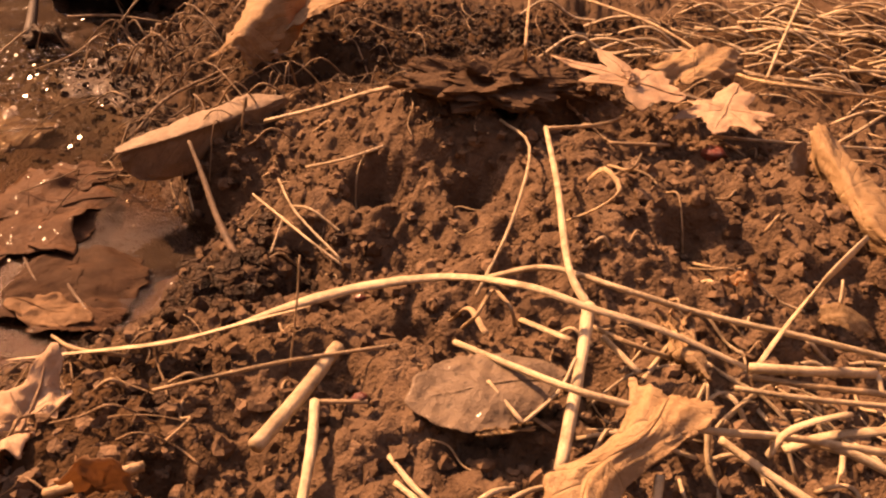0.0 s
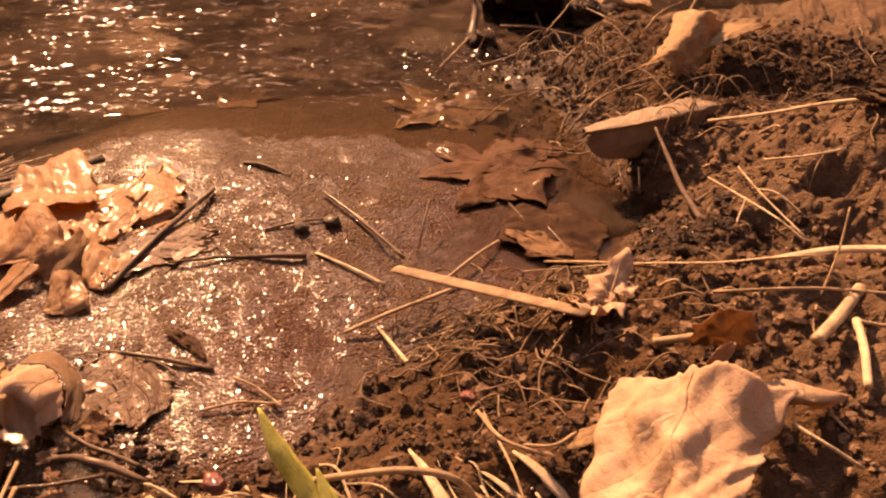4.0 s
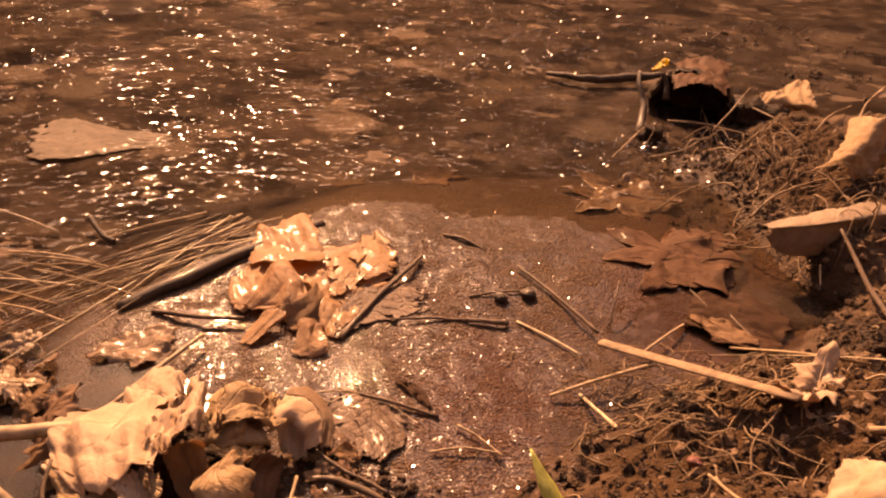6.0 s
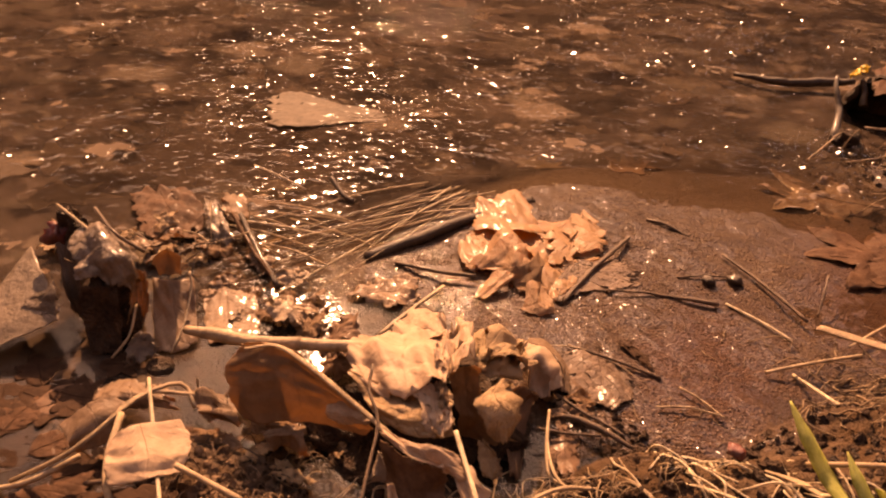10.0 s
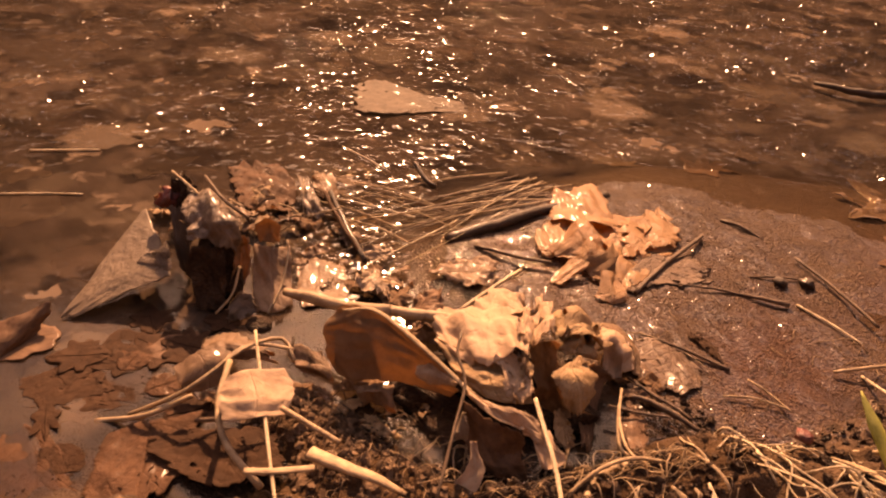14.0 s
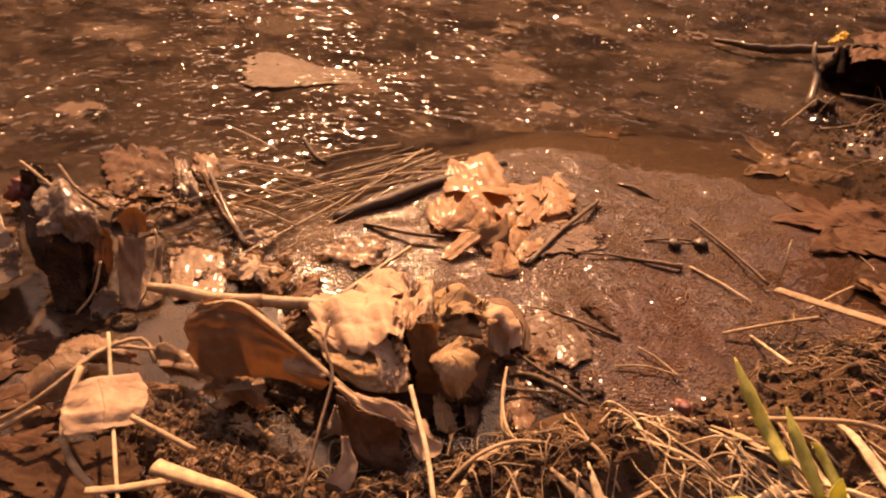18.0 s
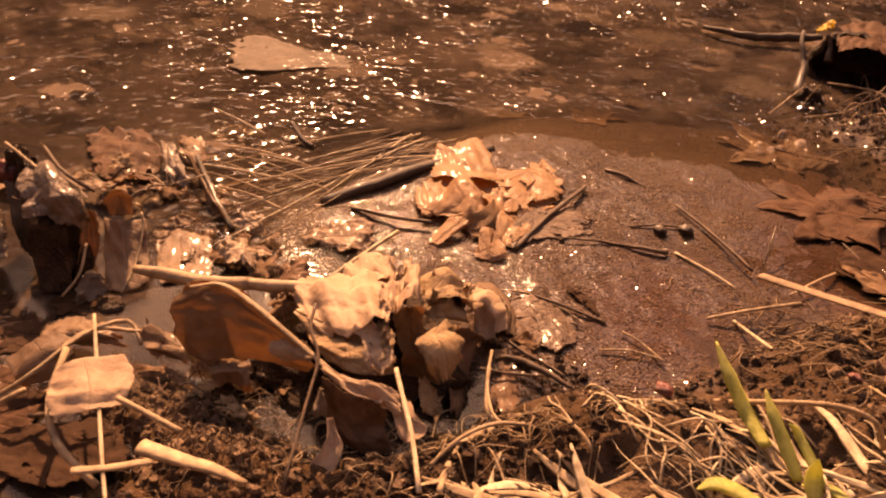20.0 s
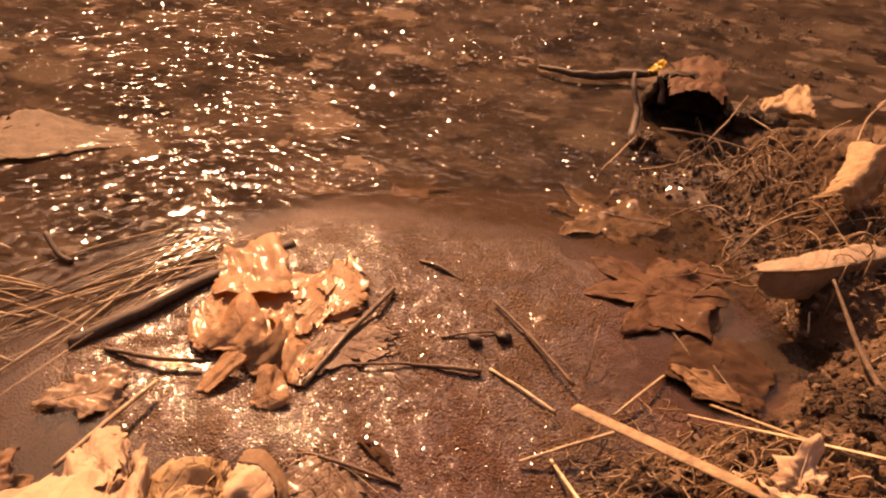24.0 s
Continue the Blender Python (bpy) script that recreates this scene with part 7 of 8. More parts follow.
straw("pale stem of the amber leaf", [(-0.325, 0.009, 0.006), (-0.328, 0.036, 0.006), (-0.331, 0.063, 0.005)], 0.00102, OLDSTRAW, name="dead_stalk", category="stalk", group="stems of the pile")

# ---- the muddy stump ----
stump = thing("mud_stump", (-0.4110, -0.0780, 0.0000), "wet stump of rotten leaves with a wrinkled shiny top, body blackened for shade", "stump")
# The body's black colour stands in for shade below the cap.
part("body", lump((-0.4210, -0.0640, 0.0130), 0.0115, (1.0, 0.9, 1.5), 0.6, seed=4, rows=24, cols=36), MUCK_AND_SHADE, stump)
part("cap", sheet_shape([[(-0.4500, -0.0650, 0.0390), (-0.4450, -0.0530, 0.0410), (-0.4320, -0.0490, 0.0400), (-0.4170, -0.0490, 0.0330)], [(-0.4320, -0.0760, 0.0380), (-0.4250, -0.0680, 0.0420), (-0.4150, -0.0610, 0.0410), (-0.4090, -0.0570, 0.0310)], [(-0.4240, -0.0790, 0.0310), (-0.4150, -0.0740, 0.0320), (-0.4060, -0.0690, 0.0320), (-0.4060, -0.0630, 0.0240)]], ragged=0.12, crumple=0.0022, crease=0.001925, seed=71, n=60, m=60), RAGGED_WET, stump, "wrinkled shiny wet top")
part("bark_flake", sheet_shape([[(-0.4540, -0.0710, 0.0360), (-0.4430, -0.0640, 0.0380)], [(-0.4430, -0.0760, 0.0220), (-0.4340, -0.0710, 0.0220)], [(-0.4360, -0.0770, 0.0060), (-0.4280, -0.0740, 0.0040)]], ragged=0.1, crumple=0.002, seed=72), BARK, stump)
part("leaf_strip", sheet_shape([[(-0.4180, -0.0590, 0.0340), (-0.4140, -0.0500, 0.0310)], [(-0.4130, -0.0610, 0.0210), (-0.4090, -0.0530, 0.0190)], [(-0.4090, -0.0690, 0.0050), (-0.4060, -0.0590, 0.0050)]], ragged=0.16, crumple=0.0018, crease=0.00099, seed=73), WETLEAF, stump)
part("dark_flap", sheet_shape([[(-0.4230, -0.0770, 0.0300), (-0.4080, -0.0670, 0.0310)], [(-0.4220, -0.0800, 0.0160), (-0.4060, -0.0680, 0.0160)], [(-0.4110, -0.0840, 0.0010), (-0.4010, -0.0750, 0.0010)]], ragged=0.06, crumple=0.002, crease=0.00055, seed=74), MUCK_AND_SHADE, stump)
part("twig", tube([(-0.4640, -0.0620, 0.0480), (-0.4450, -0.0610, 0.0440), (-0.4310, -0.0600, 0.0420)], 0.0007, wob=0.0004), OLDSTRAW, stump)
part("twig", tube([(-0.4530, -0.0500, 0.0460), (-0.4260, -0.0560, 0.0450), (-0.4170, -0.0480, 0.0360)], 0.0008, wob=0.0004), TWIG, stump)
part("dark_side", lump((-0.4600, -0.0590, 0.0330), 0.0075, (0.9, 0.8, 1.6), 0.9, seed=9, rows=18, cols=28), MUCK_AND_SHADE, stump)
tagged(part("red_bud", lump((-0.4610, -0.0660, 0.0350), 0.0052, (1, 1, 1.0), 0.9, seed=13), RED, at=(-0.4610, -0.0660, 0.0330)), "dark red bud cluster stuck on the muddy stump", "bud")
sheet("wet crumpled rim of the slab leaf", [[(-0.4500, -0.0880, 0.0190), (-0.4410, -0.0860, 0.0220), (-0.4400, -0.0790, 0.0260)], [(-0.4440, -0.0940, 0.0140), (-0.4350, -0.0890, 0.0190), (-0.4260, -0.0850, 0.0220)], [(-0.4470, -0.1020, 0.0060), (-0.4340, -0.0940, 0.0130), (-0.4200, -0.0880, 0.0160)]], RAGGED_WET, ragged=0.18, crumple=0.0012, crease=0.00088, seed=162)
sheet("smooth brown wet leaf leaning beside the stump", [[(-0.4210, -0.0440, 0.0200), (-0.4120, -0.0400, 0.0200), (-0.4100, -0.0290, 0.0180)], [(-0.4080, -0.0540, 0.0090), (-0.4010, -0.0470, 0.0090), (-0.3970, -0.0380, 0.0090)], [(-0.3930, -0.0640, 0.0010), (-0.3850, -0.0570, 0.0010), (-0.3840, -0.0470, 0.0010)]], WETLEAF, ragged=0.03, crumple=0.0008, crease=0.0006, seed=75)
sheet("small dark leaf curl with an amber inside beside the stump", [[(-0.4180, -0.0450, 0.0300), (-0.4180, -0.0370, 0.0330), (-0.4110, -0.0340, 0.0300)], [(-0.4190, -0.0440, 0.0260), (-0.4190, -0.0360, 0.0280), (-0.4110, -0.0350, 0.0250)], [(-0.4180, -0.0420, 0.0200), (-0.4140, -0.0390, 0.0210), (-0.4120, -0.0340, 0.0190)]], BROWN, ragged=0.08, crumple=0.0015, crease=0.00055, seed=76)
sheet("shiny torn leaf scrap below the stump", [[(-0.3970, -0.0710, 0.0110), (-0.3970, -0.0660, 0.0120), (-0.3930, -0.0630, 0.0110)], [(-0.3950, -0.0760, 0.0060), (-0.3920, -0.0710, 0.0080), (-0.3870, -0.0650, 0.0060)], [(-0.3910, -0.0800, 0.0020), (-0.3880, -0.0750, 0.0030), (-0.3860, -0.0680, 0.0030)]], RAGGED_WET, ragged=0.14, crumple=0.0012, crease=0.00099, seed=77)
sheet("wet leaf sheet lying behind the stump", [[(-0.5470, 0.0150, 0.0010), (-0.5400, 0.0330, 0.0020), (-0.5240, 0.0470, 0.0010)], [(-0.5130, -0.0020, 0.0030), (-0.5030, 0.0150, 0.0040), (-0.4920, 0.0330, 0.0020)], [(-0.4780, -0.0150, 0.0030), (-0.4670, -0.0070, 0.0040), (-0.4580, 0.0090, 0.0020)]], SOAKED, ragged=0.14, crumple=0.0012, crease=0.0012, seed=171, freq=4)
sheet("shiny wet leaf crest behind the stump", [[(-0.4910, 0.0310, 0.0100), (-0.4860, 0.0390, 0.0110)], [(-0.4660, 0.0180, 0.0100), (-0.4600, 0.0260, 0.0100)], [(-0.4480, 0.0090, 0.0030), (-0.4400, 0.0180, 0.0030)]], RAGGED_WET, ragged=0.14, crumple=0.0014, crease=0.00099, seed=173)
sheet("wet leaf spread in the shallows", [[(-0.5050, 0.0520, 0.0030), (-0.4960, 0.0580, 0.0040), (-0.4830, 0.0620, 0.0020)], [(-0.4840, 0.0380, 0.0060), (-0.4770, 0.0440, 0.0060), (-0.4720, 0.0510, 0.0030)], [(-0.4690, 0.0310, 0.0030), (-0.4630, 0.0360, 0.0030), (-0.4630, 0.0450, 0.0010)]], WETLEAF, ragged=0.2, crumple=0.001, crease=0.00055, seed=172)
sheet("silted leaf lying flat in the shallow pool", [[(-0.4150, -0.0240, 0.0010), (-0.4130, -0.0110, 0.0020), (-0.3980, -0.0030, 0.0010)], [(-0.3960, -0.0360, 0.0010), (-0.3920, -0.0250, 0.0020), (-0.3810, -0.0130, 0.0010)], [(-0.3790, -0.0460, 0.0010), (-0.3740, -0.0370, 0.0010), (-0.3660, -0.0260, 0.0010)]], WETLEAF, ragged=0.08, crumple=0.0008, crease=0.00033, seed=174)
straw("thin wet stem leaning beside the stump", [(-0.4090, -0.0320, 0.0220), (-0.4040, -0.0350, 0.0170), (-0.3940, -0.0470, 0.0070), (-0.3860, -0.0600, 0.0020)], 0.0006, OLDSTRAW, name='twig', category='twig', group='twigs')
straw("thin wet stem hanging below the stump", [(-0.4050, -0.0620, 0.0200), (-0.4000, -0.0700, 0.0100), (-0.4010, -0.0790, 0.0020)], 0.0006, OLDSTRAW, name='twig', category='twig', group='twigs')
straw("red-brown wet twig slanting behind the stump", [(-0.4620, 0.0320, 0.0100), (-0.4280, 0.0180, 0.0070), (-0.4000, 0.0100, 0.0020)], 0.0013, SOAKED, name='twig', category='twig', group='twigs', wob=0.0006)
# Opaque dark lump stands in for a translucent water bubble.
tagged(part("wet_pebble", lump((-0.383, -0.067, 0.000), 0.0058, (1.2, 1, 0.6), 0.10, seed=24, rows=12, cols=18), MUCK_AND_SHADE, at=(-0.381, -0.069, 0.003)), "smooth dark lump standing in for a water bubble in the shallow pool", "stone")

# ---- green shoots and dry grass ----
def shoot(points, r, mat=GREEN, label="green grass shoot rising from the mud"):
    return straw(label, points, r, mat, name="grass_shoot", category="grass", group="grass shoots", flat=0.28, taper=(0.7, 1.0, 0.85, 0.12), steps=18)


shoot([(-0.130, 0.004, 0.043), (-0.139, 0.011, 0.045), (-0.149, 0.014, 0.054), (-0.157, 0.019, 0.060)], 0.0031)
shoot([(-0.118, -0.002, 0.042), (-0.125, 0.002, 0.048), (-0.132, 0.006, 0.054), (-0.137, 0.010, 0.058)], 0.0027)
shoot([(-0.112, -0.000, 0.043), (-0.118, 0.005, 0.046), (-0.124, 0.008, 0.050), (-0.127, 0.005, 0.054)], 0.0020)
shoot([(-0.112, -0.006, 0.041), (-0.115, -0.002, 0.046), (-0.116, -0.001, 0.052)], 0.0030)
shoot([(-0.124, -0.013, 0.037), (-0.136, -0.013, 0.036), (-0.141, -0.018, 0.034)], 0.0030)
shoot([(-0.104, -0.001, 0.043), (-0.111, 0.004, 0.040), (-0.117, -0.001, 0.040)], 0.0024)
rng = np.random.default_rng(77)


def dry_blade(a, yaw, size, rise, r, mat):
    a = np.array([a[0], a[1], ground_z(*a) + 0.001])
    d = np.array([math.cos(yaw), math.sin(yaw), 0])
    side = np.array([-d[1], d[0], 0]) * rng.normal(0, 0.18) * size
    pts = [a]
    for t, h in ((0.35, 0.8), (0.7, 1.0), (1.0, 0.25)):
        q = a + d * size * t + side * t * t
        q[2] = max(ground_z(q[0], q[1]), 0.0) + 0.0012 + rise * h
        pts.append(q)
    return straw("dry bent grass blade in a tangled tuft", pts, r, mat, name="dry_grass", category="grass", group="dry grass tuft", flat=0.10, steps=12, sides=6, taper=(1.0, 1.1, 0.8, 0.25), twist=rng.uniform(-1.5, 1.5), seed=int(rng.integers(900)))


for n in range(130):
    u, v = np.clip(rng.normal(0, 0.042), -0.09, 0.06), rng.normal(0, 0.010)
    gx0, gy0 = -0.118 + 0.80 * u - 0.6 * v, -0.012 + 0.55 * u + 0.8 * v
    dry_blade((gx0, gy0), rng.normal(3.3, 0.55), rng.uniform(0.015, 0.045), rng.uniform(0.000, 0.003), rng.choice((0.00025, 0.0004, 0.0006, 0.0012, 0.0018)), STRAW if rng.random() < 0.6 else OLDSTRAW)

# ---- rotten leaf rags and stems round the stump ----
def rag(x, y, z, size, mat, n, label="ragged rotten leaf in the shallows beside the stump", group="rotten leaf rags"):
    q = rng.uniform(0, 6.28)
    a = np.array([x, y, z])
    leaf(label, a, a + (size * math.cos(q), size * math.sin(q), rng.uniform(-0.3, 0.35) * size), rng.uniform(0.5, 0.95), ("scrap", "oak", "scrap", "maple")[n % 4], mat, roll=rng.uniform(-25, 25), bend=rng.uniform(0, 40), cup=rng.uniform(10, 80), crumple=0.14 * size, ragged=0.14, seed=400 + n, rib=0, group=group, rings=12, around=72)


stump_at = np.array((-0.475, -0.017, 0.004))
for n in range(22):
    d = rng.normal(0, 1, 2) * (0.024, 0.016)
    rag(stump_at[0] + 0.8 * d[0] - 0.6 * d[1], stump_at[1] + 0.6 * d[0] + 0.8 * d[1], rng.uniform(0.001, 0.010), rng.uniform(0.010, 0.022), (WETLEAF, BROWN, WETLEAF, TAN)[n % 4], n)
for n in range(16):
    d = rng.normal(0, 1, 2) * (0.022, 0.012)
    a = np.array([stump_at[0] + 0.8 * d[0] - 0.6 * d[1], stump_at[1] + 0.6 * d[0] + 0.8 * d[1], rng.uniform(0.0, 0.006)])
    q, s = rng.uniform(0, 6.28), rng.uniform(0.012, 0.035)
    b = a + (s * math.cos(q), s * math.sin(q), rng.uniform(-0.003, 0.016))
    straw("thin wet stem tangled at the stump", [a, (a + b) / 2 + (0, 0, 0.003), b], rng.uniform(0.0003, 0.0006), (TWIG, OLDSTRAW)[n % 2], name="twig", category="twig", group="stems at the stump", steps=9, sides=5, wob=0.0004, seed=n)
for n in range(14):
    p = np.array((-0.388, 0.000, 0.001)) + (rng.normal(0, 0.022), rng.normal(0, 0.016), rng.uniform(-0.0005, 0.002))
    rag(p[0], p[1], p[2], rng.uniform(0.012, 0.026), (WETLEAF, SUNKEN, WETLEAF, BROWN)[n % 4], 80 + n, "wet rotten leaf floating in the shallow pool", "rotten leaf rags")
# Dark rags added to cover water glare where a stick's shadow belongs.
for n in range(4):
    p = np.array((-0.324, -0.019, 0.006)) + (rng.normal(0, 0.004), rng.normal(0, 0.004), 0.002 * n)
    rag(p[0], p[1], p[2], rng.uniform(0.018, 0.028), (SILTED_AND_SHADED, BROWN)[n % 2], 100 + n, "dark leaf rag added under the pile to cover water glare", "rotten leaf rags")
pile_at = np.array((-0.296, -0.059, 0.004))
for n in range(14):
    d = rng.normal(0, 1, 2) * (0.030, 0.007)
    x, y = pile_at[0] + 0.8 * d[0] - 0.6 * d[1], pile_at[1] + 0.6 * d[0] + 0.8 * d[1]
    rag(x, y, max(ground_z(x, y), 0.0) + rng.uniform(0.001, 0.005), rng.uniform(0.008, 0.018), (BROWN, TAN, BROWN, WETLEAF)[n % 4], 40 + n, "ragged brown leaf scrap in the dark soil", "leaf scraps in the soil")
for n in range(10):
    d = rng.normal(0, 1, 2)
    p = np.array((-0.242, 0.026, 0.001)) + (0.012 * d[0], 0.012 * d[1], 0)
    rag(p[0], p[1], max(ground_z(p[0], p[1]), 0.0) + 0.001, rng.uniform(0.006, 0.014), (SILTED_AND_SHADED, BROWN, WETLEAF)[n % 3], 60 + n, "small wet leaf scrap at the edge of the pile", "leaf scraps in the soil")

for n in range(16):
    x, y = -0.405 + rng.normal(0, 0.030), -0.135 + rng.normal(0, 0.028)
    q, size = rng.uniform(0, 6.28), rng.uniform(0.018, 0.036)
    a = np.array([x, y, 0.0004])
    leaf("dark soaked leaf lying flat in the shallow pool", a, a + (size * math.cos(q), size * math.sin(q), 0.0004), rng.uniform(0.5, 0.9), ("oak", "scrap", "oval", "maple")[n % 4], (DARK_AND_SHADED_LEAF, SILTED_AND_SHADED, SOAKED, DARK_AND_SHADED_LEAF)[n % 4], crumple=0.0008, seed=500 + n, rib=0, group="leaves in the pool", rings=8, around=60)

# ---- reeds fanned in the shallows ----
for n in range(30):
    a = np.array((-0.391, 0.162, 0.002)) + rng.normal(0, 1, 3) * (0.012, 0.006, 0.0)
    b = np.array((-0.423, 0.029, 0.002)) + rng.normal(0, 1, 3) * (0.020, 0.028, 0.0)
    mid = (a + b) / 2 + np.array([0.004, 0.012, 0.0]) + rng.normal(0, 0.004, 3) * (1, 1, 0)
    a[2], mid[2], b[2] = rng.uniform(0.000, 0.004), rng.uniform(0.001, 0.005), rng.uniform(-0.001, 0.003)
    straw("thin wet grass stem fanned out in the shallows", [a, mid, b], rng.uniform(0.0002, 0.0006), (TWIG, OLDSTRAW, TWIG, OLDSTRAW, STRAW)[n % 5], group="reeds in the shallows", name="reed", category="grass", steps=12, sides=5, taper=(1, 0.9, 0.5), seed=n)
for n in range(9):
    a = np.array((-0.467, 0.047, 0.001)) + rng.normal(0, 1, 3) * (0.03, 0.02, 0.0)
    b = a + np.array([rng.uniform(0.03, 0.07), rng.uniform(0.0, 0.02), 0.001])
    straw("thin straw in the shallow water", [a, (a + b) / 2 + (0, 0, 0.002), b], rng.uniform(0.0003, 0.0006), OLDSTRAW, group="reeds in the shallows", name="reed", category="grass", steps=8, sides=5, seed=n)

# ---- stream: leaves on the bed, floating leaf, dark sticks ----
for n, (a, b, w) in enumerate((
    ((-0.933, 0.148, -0.004), (-0.929, 0.230, -0.002), 0.6), ((-0.414, 0.595, 0.000), (-0.359, 0.581, 0.000), 0.55), ((-0.602, 0.583, -0.002), (-0.532, 0.663, -0.002), 0.5),
    ((-0.410, 0.595, -0.002), (-0.353, 0.578, -0.002), 0.6), ((-0.415, 0.453, -0.003), (-0.374, 0.486, -0.003), 0.6), ((-0.553, 0.212, -0.006), (-0.539, 0.260, -0.004), 0.6),
    ((-0.517, 0.549, -0.004), (-0.444, 0.536, -0.004), 0.7), ((-0.429, 0.459, -0.004), (-0.377, 0.469, -0.004), 0.6), ((-0.520, 0.339, -0.006), (-0.468, 0.361, -0.006), 0.7),
    ((-0.458, 0.184, -0.006), (-0.428, 0.207, -0.006), 0.7), ((-0.615, 0.066, -0.008), (-0.581, 0.094, -0.008), 0.7), ((-0.442, 0.216, -0.006), (-0.407, 0.219, -0.006), 0.8))):
    leaf("pale leaf sunk just under the stream surface", a, b, w, ("scrap", "oval", "scrap")[n % 3], DROWNED if n % 3 else SUNKEN, crumple=0.002, seed=90 + n, rib=0, group="sunken leaves", rings=8, around=60)
for n in range(190):
    x, y = rng.uniform(-1.10, -0.34), rng.uniform(-0.2, 1.15)
    if bank_part(np.array([x]), np.array([y]))[0] > -0.09 or flat_part(np.array([x]), np.array([y]))[0] > 0.15:
        continue
    q, s = rng.uniform(0, 6.28), rng.uniform(0.02, 0.07)
    a = np.array([x, y, -0.012])
    leaf("brown leaf sunk on the stream bed", a, a + (s * math.cos(q), s * math.sin(q), rng.uniform(-0.003, 0.006)), rng.uniform(0.5, 0.9), ("oak", "maple", "oval", "scrap")[n % 4], (SUNKEN, SILTED_AND_SHADED, GREYLEAF, SOAKED, SUNKEN)[n % 5], crumple=0.004, seed=200 + n, rib=0, group="leaves on the stream bed", rest=-0.4, rings=6, around=48)

# ---- burrow bank in the distance ----
straw("dark wet stick lying along the far water's edge", [(-0.372, 0.569, 0.006), (-0.331, 0.571, 0.007), (-0.296, 0.601, 0.010), (-0.270, 0.610, 0.014)], 0.0042, BARK, name="stick", category="stick", group="sticks", wob=0.0014, sides=9, steps=24, taper=(0.5, 0.9, 1.1, 0.7))
straw("dark forked stick standing at the far water's edge", [(-0.246, 0.461, 0.001), (-0.256, 0.496, 0.016), (-0.267, 0.510, 0.030), (-0.270, 0.524, 0.036)], 0.0026, BARK, name="stick", category="stick", group="sticks", wob=0.001, sides=9, taper=(1.6, 1.0, 0.8, 0.6))
straw("short dark stick beneath the yellow leaf", [(-0.243, 0.525, 0.016), (-0.247, 0.532, 0.026), (-0.252, 0.534, 0.036)], 0.0030, BARK, name="stick", category="stick", group="sticks", wob=0.0008, taper=(1.2, 0.8, 0.7))
leaf("small bright yellow leaf on a dark stick", (-0.262, 0.538, 0.036), (-0.254, 0.556, 0.040), 0.85, "scrap", YELLOW, roll=-30, cup=40, crumple=0.004, seed=83, rib=0, name="yellow_leaf")
def burrow_shape(at, r, way, squash, seed):
    """A mud mound whose face towards way is dug out into a deep round hole."""
    verts, faces, uv = lump(at, r, squash, 0.22, seed=seed, rows=40, cols=56)
    d = (verts - np.array(at)) / (r * np.array(squash))
    deep = np.clip((d @ np.array(Vector(way).normalized()) - 0.45) / 0.30, 0, 1)
    return verts - np.array(way) * (deep * deep * (3 - 2 * deep) * r * 1.55)[:, None], faces, uv


hollow = thing("bank_hollow", (-0.2240, 0.5210, 0.000), "wet mud mound with a black round burrow by the stream", "burrow")
part("mud_mound", burrow_shape((-0.2270, 0.5450, 0.0100), 0.036, (0.17, -0.95, 0.27), (1.05, 0.9, 0.80), 31), MUCK_AND_SHADE, hollow)
part("mud_shoulder", lump((-0.168, 0.560, 0.002), 0.022, (1.3, 1.0, 0.7), 0.7, seed=33, rows=20, cols=32), MUCK_AND_SHADE, hollow)
part("mud_foot", lump((-0.239, 0.470, -0.002), 0.012, (1.0, 1.2, 0.8), 0.8, seed=35, rows=16, cols=24), MUCK_AND_SHADE, hollow)
part("roof_leaf", sheet_shape([[(-0.2600, 0.5970, 0.0300), (-0.2490, 0.6290, 0.0330), (-0.2310, 0.6390, 0.0340), (-0.2130, 0.6360, 0.0300)], [(-0.2440, 0.5290, 0.0330), (-0.2320, 0.5440, 0.0370), (-0.2160, 0.5570, 0.0370), (-0.1980, 0.5610, 0.0320)], [(-0.2330, 0.4880, 0.0340), (-0.2220, 0.5050, 0.0380), (-0.2080, 0.5120, 0.0380), (-0.1920, 0.5050, 0.0320)]], ragged=0.10, crumple=0.001, crease=0.001, seed=36), SOAKED, hollow, "wet tan leaf lying over the burrow")
hump_at = ((-0.239, 0.895, 0.000), (-0.190, 1.000, -0.000), (-0.140, 0.926, 0.000), (-0.184, 0.760, 0.000), (-0.278, 0.880, 0.000), (-0.153, 0.800, 0.000))


def fibre_stuff(name, label, category, count, where, size, r, mat, lift=0.004, yaw=None, seed=0, curl=0.28):
    """Many thin curved fibres on the ground, joined."""
    g = np.random.default_rng(seed)
    shapes = []
    while len(shapes) < count:
        x, y = where(g)
        q = g.uniform(0, 6.28) if yaw is None else g.normal(*yaw)
        s = g.uniform(*size)
        pts = []
        for t in (0, 0.33, 0.66, 1.0):
            px, py = x + s * t * math.cos(q), y + s * t * math.sin(q)
            q += g.normal(0, curl)
            pts.append((px, py, max(ground_z(px, py), -0.001) + 0.0004 + lift * g.uniform(0, 1) * math.sin(math.pi * t)))
        shapes.append(tube(pts, r * g.uniform(0.5, 1.3), steps=12, sides=4, seed=len(shapes)))
    return tagged(part(name, joined(shapes), mat), label, category, kind="stuff")


def around(x, y, sx, sy):
    return lambda g: (g.normal(x, sx), g.normal(y, sy))


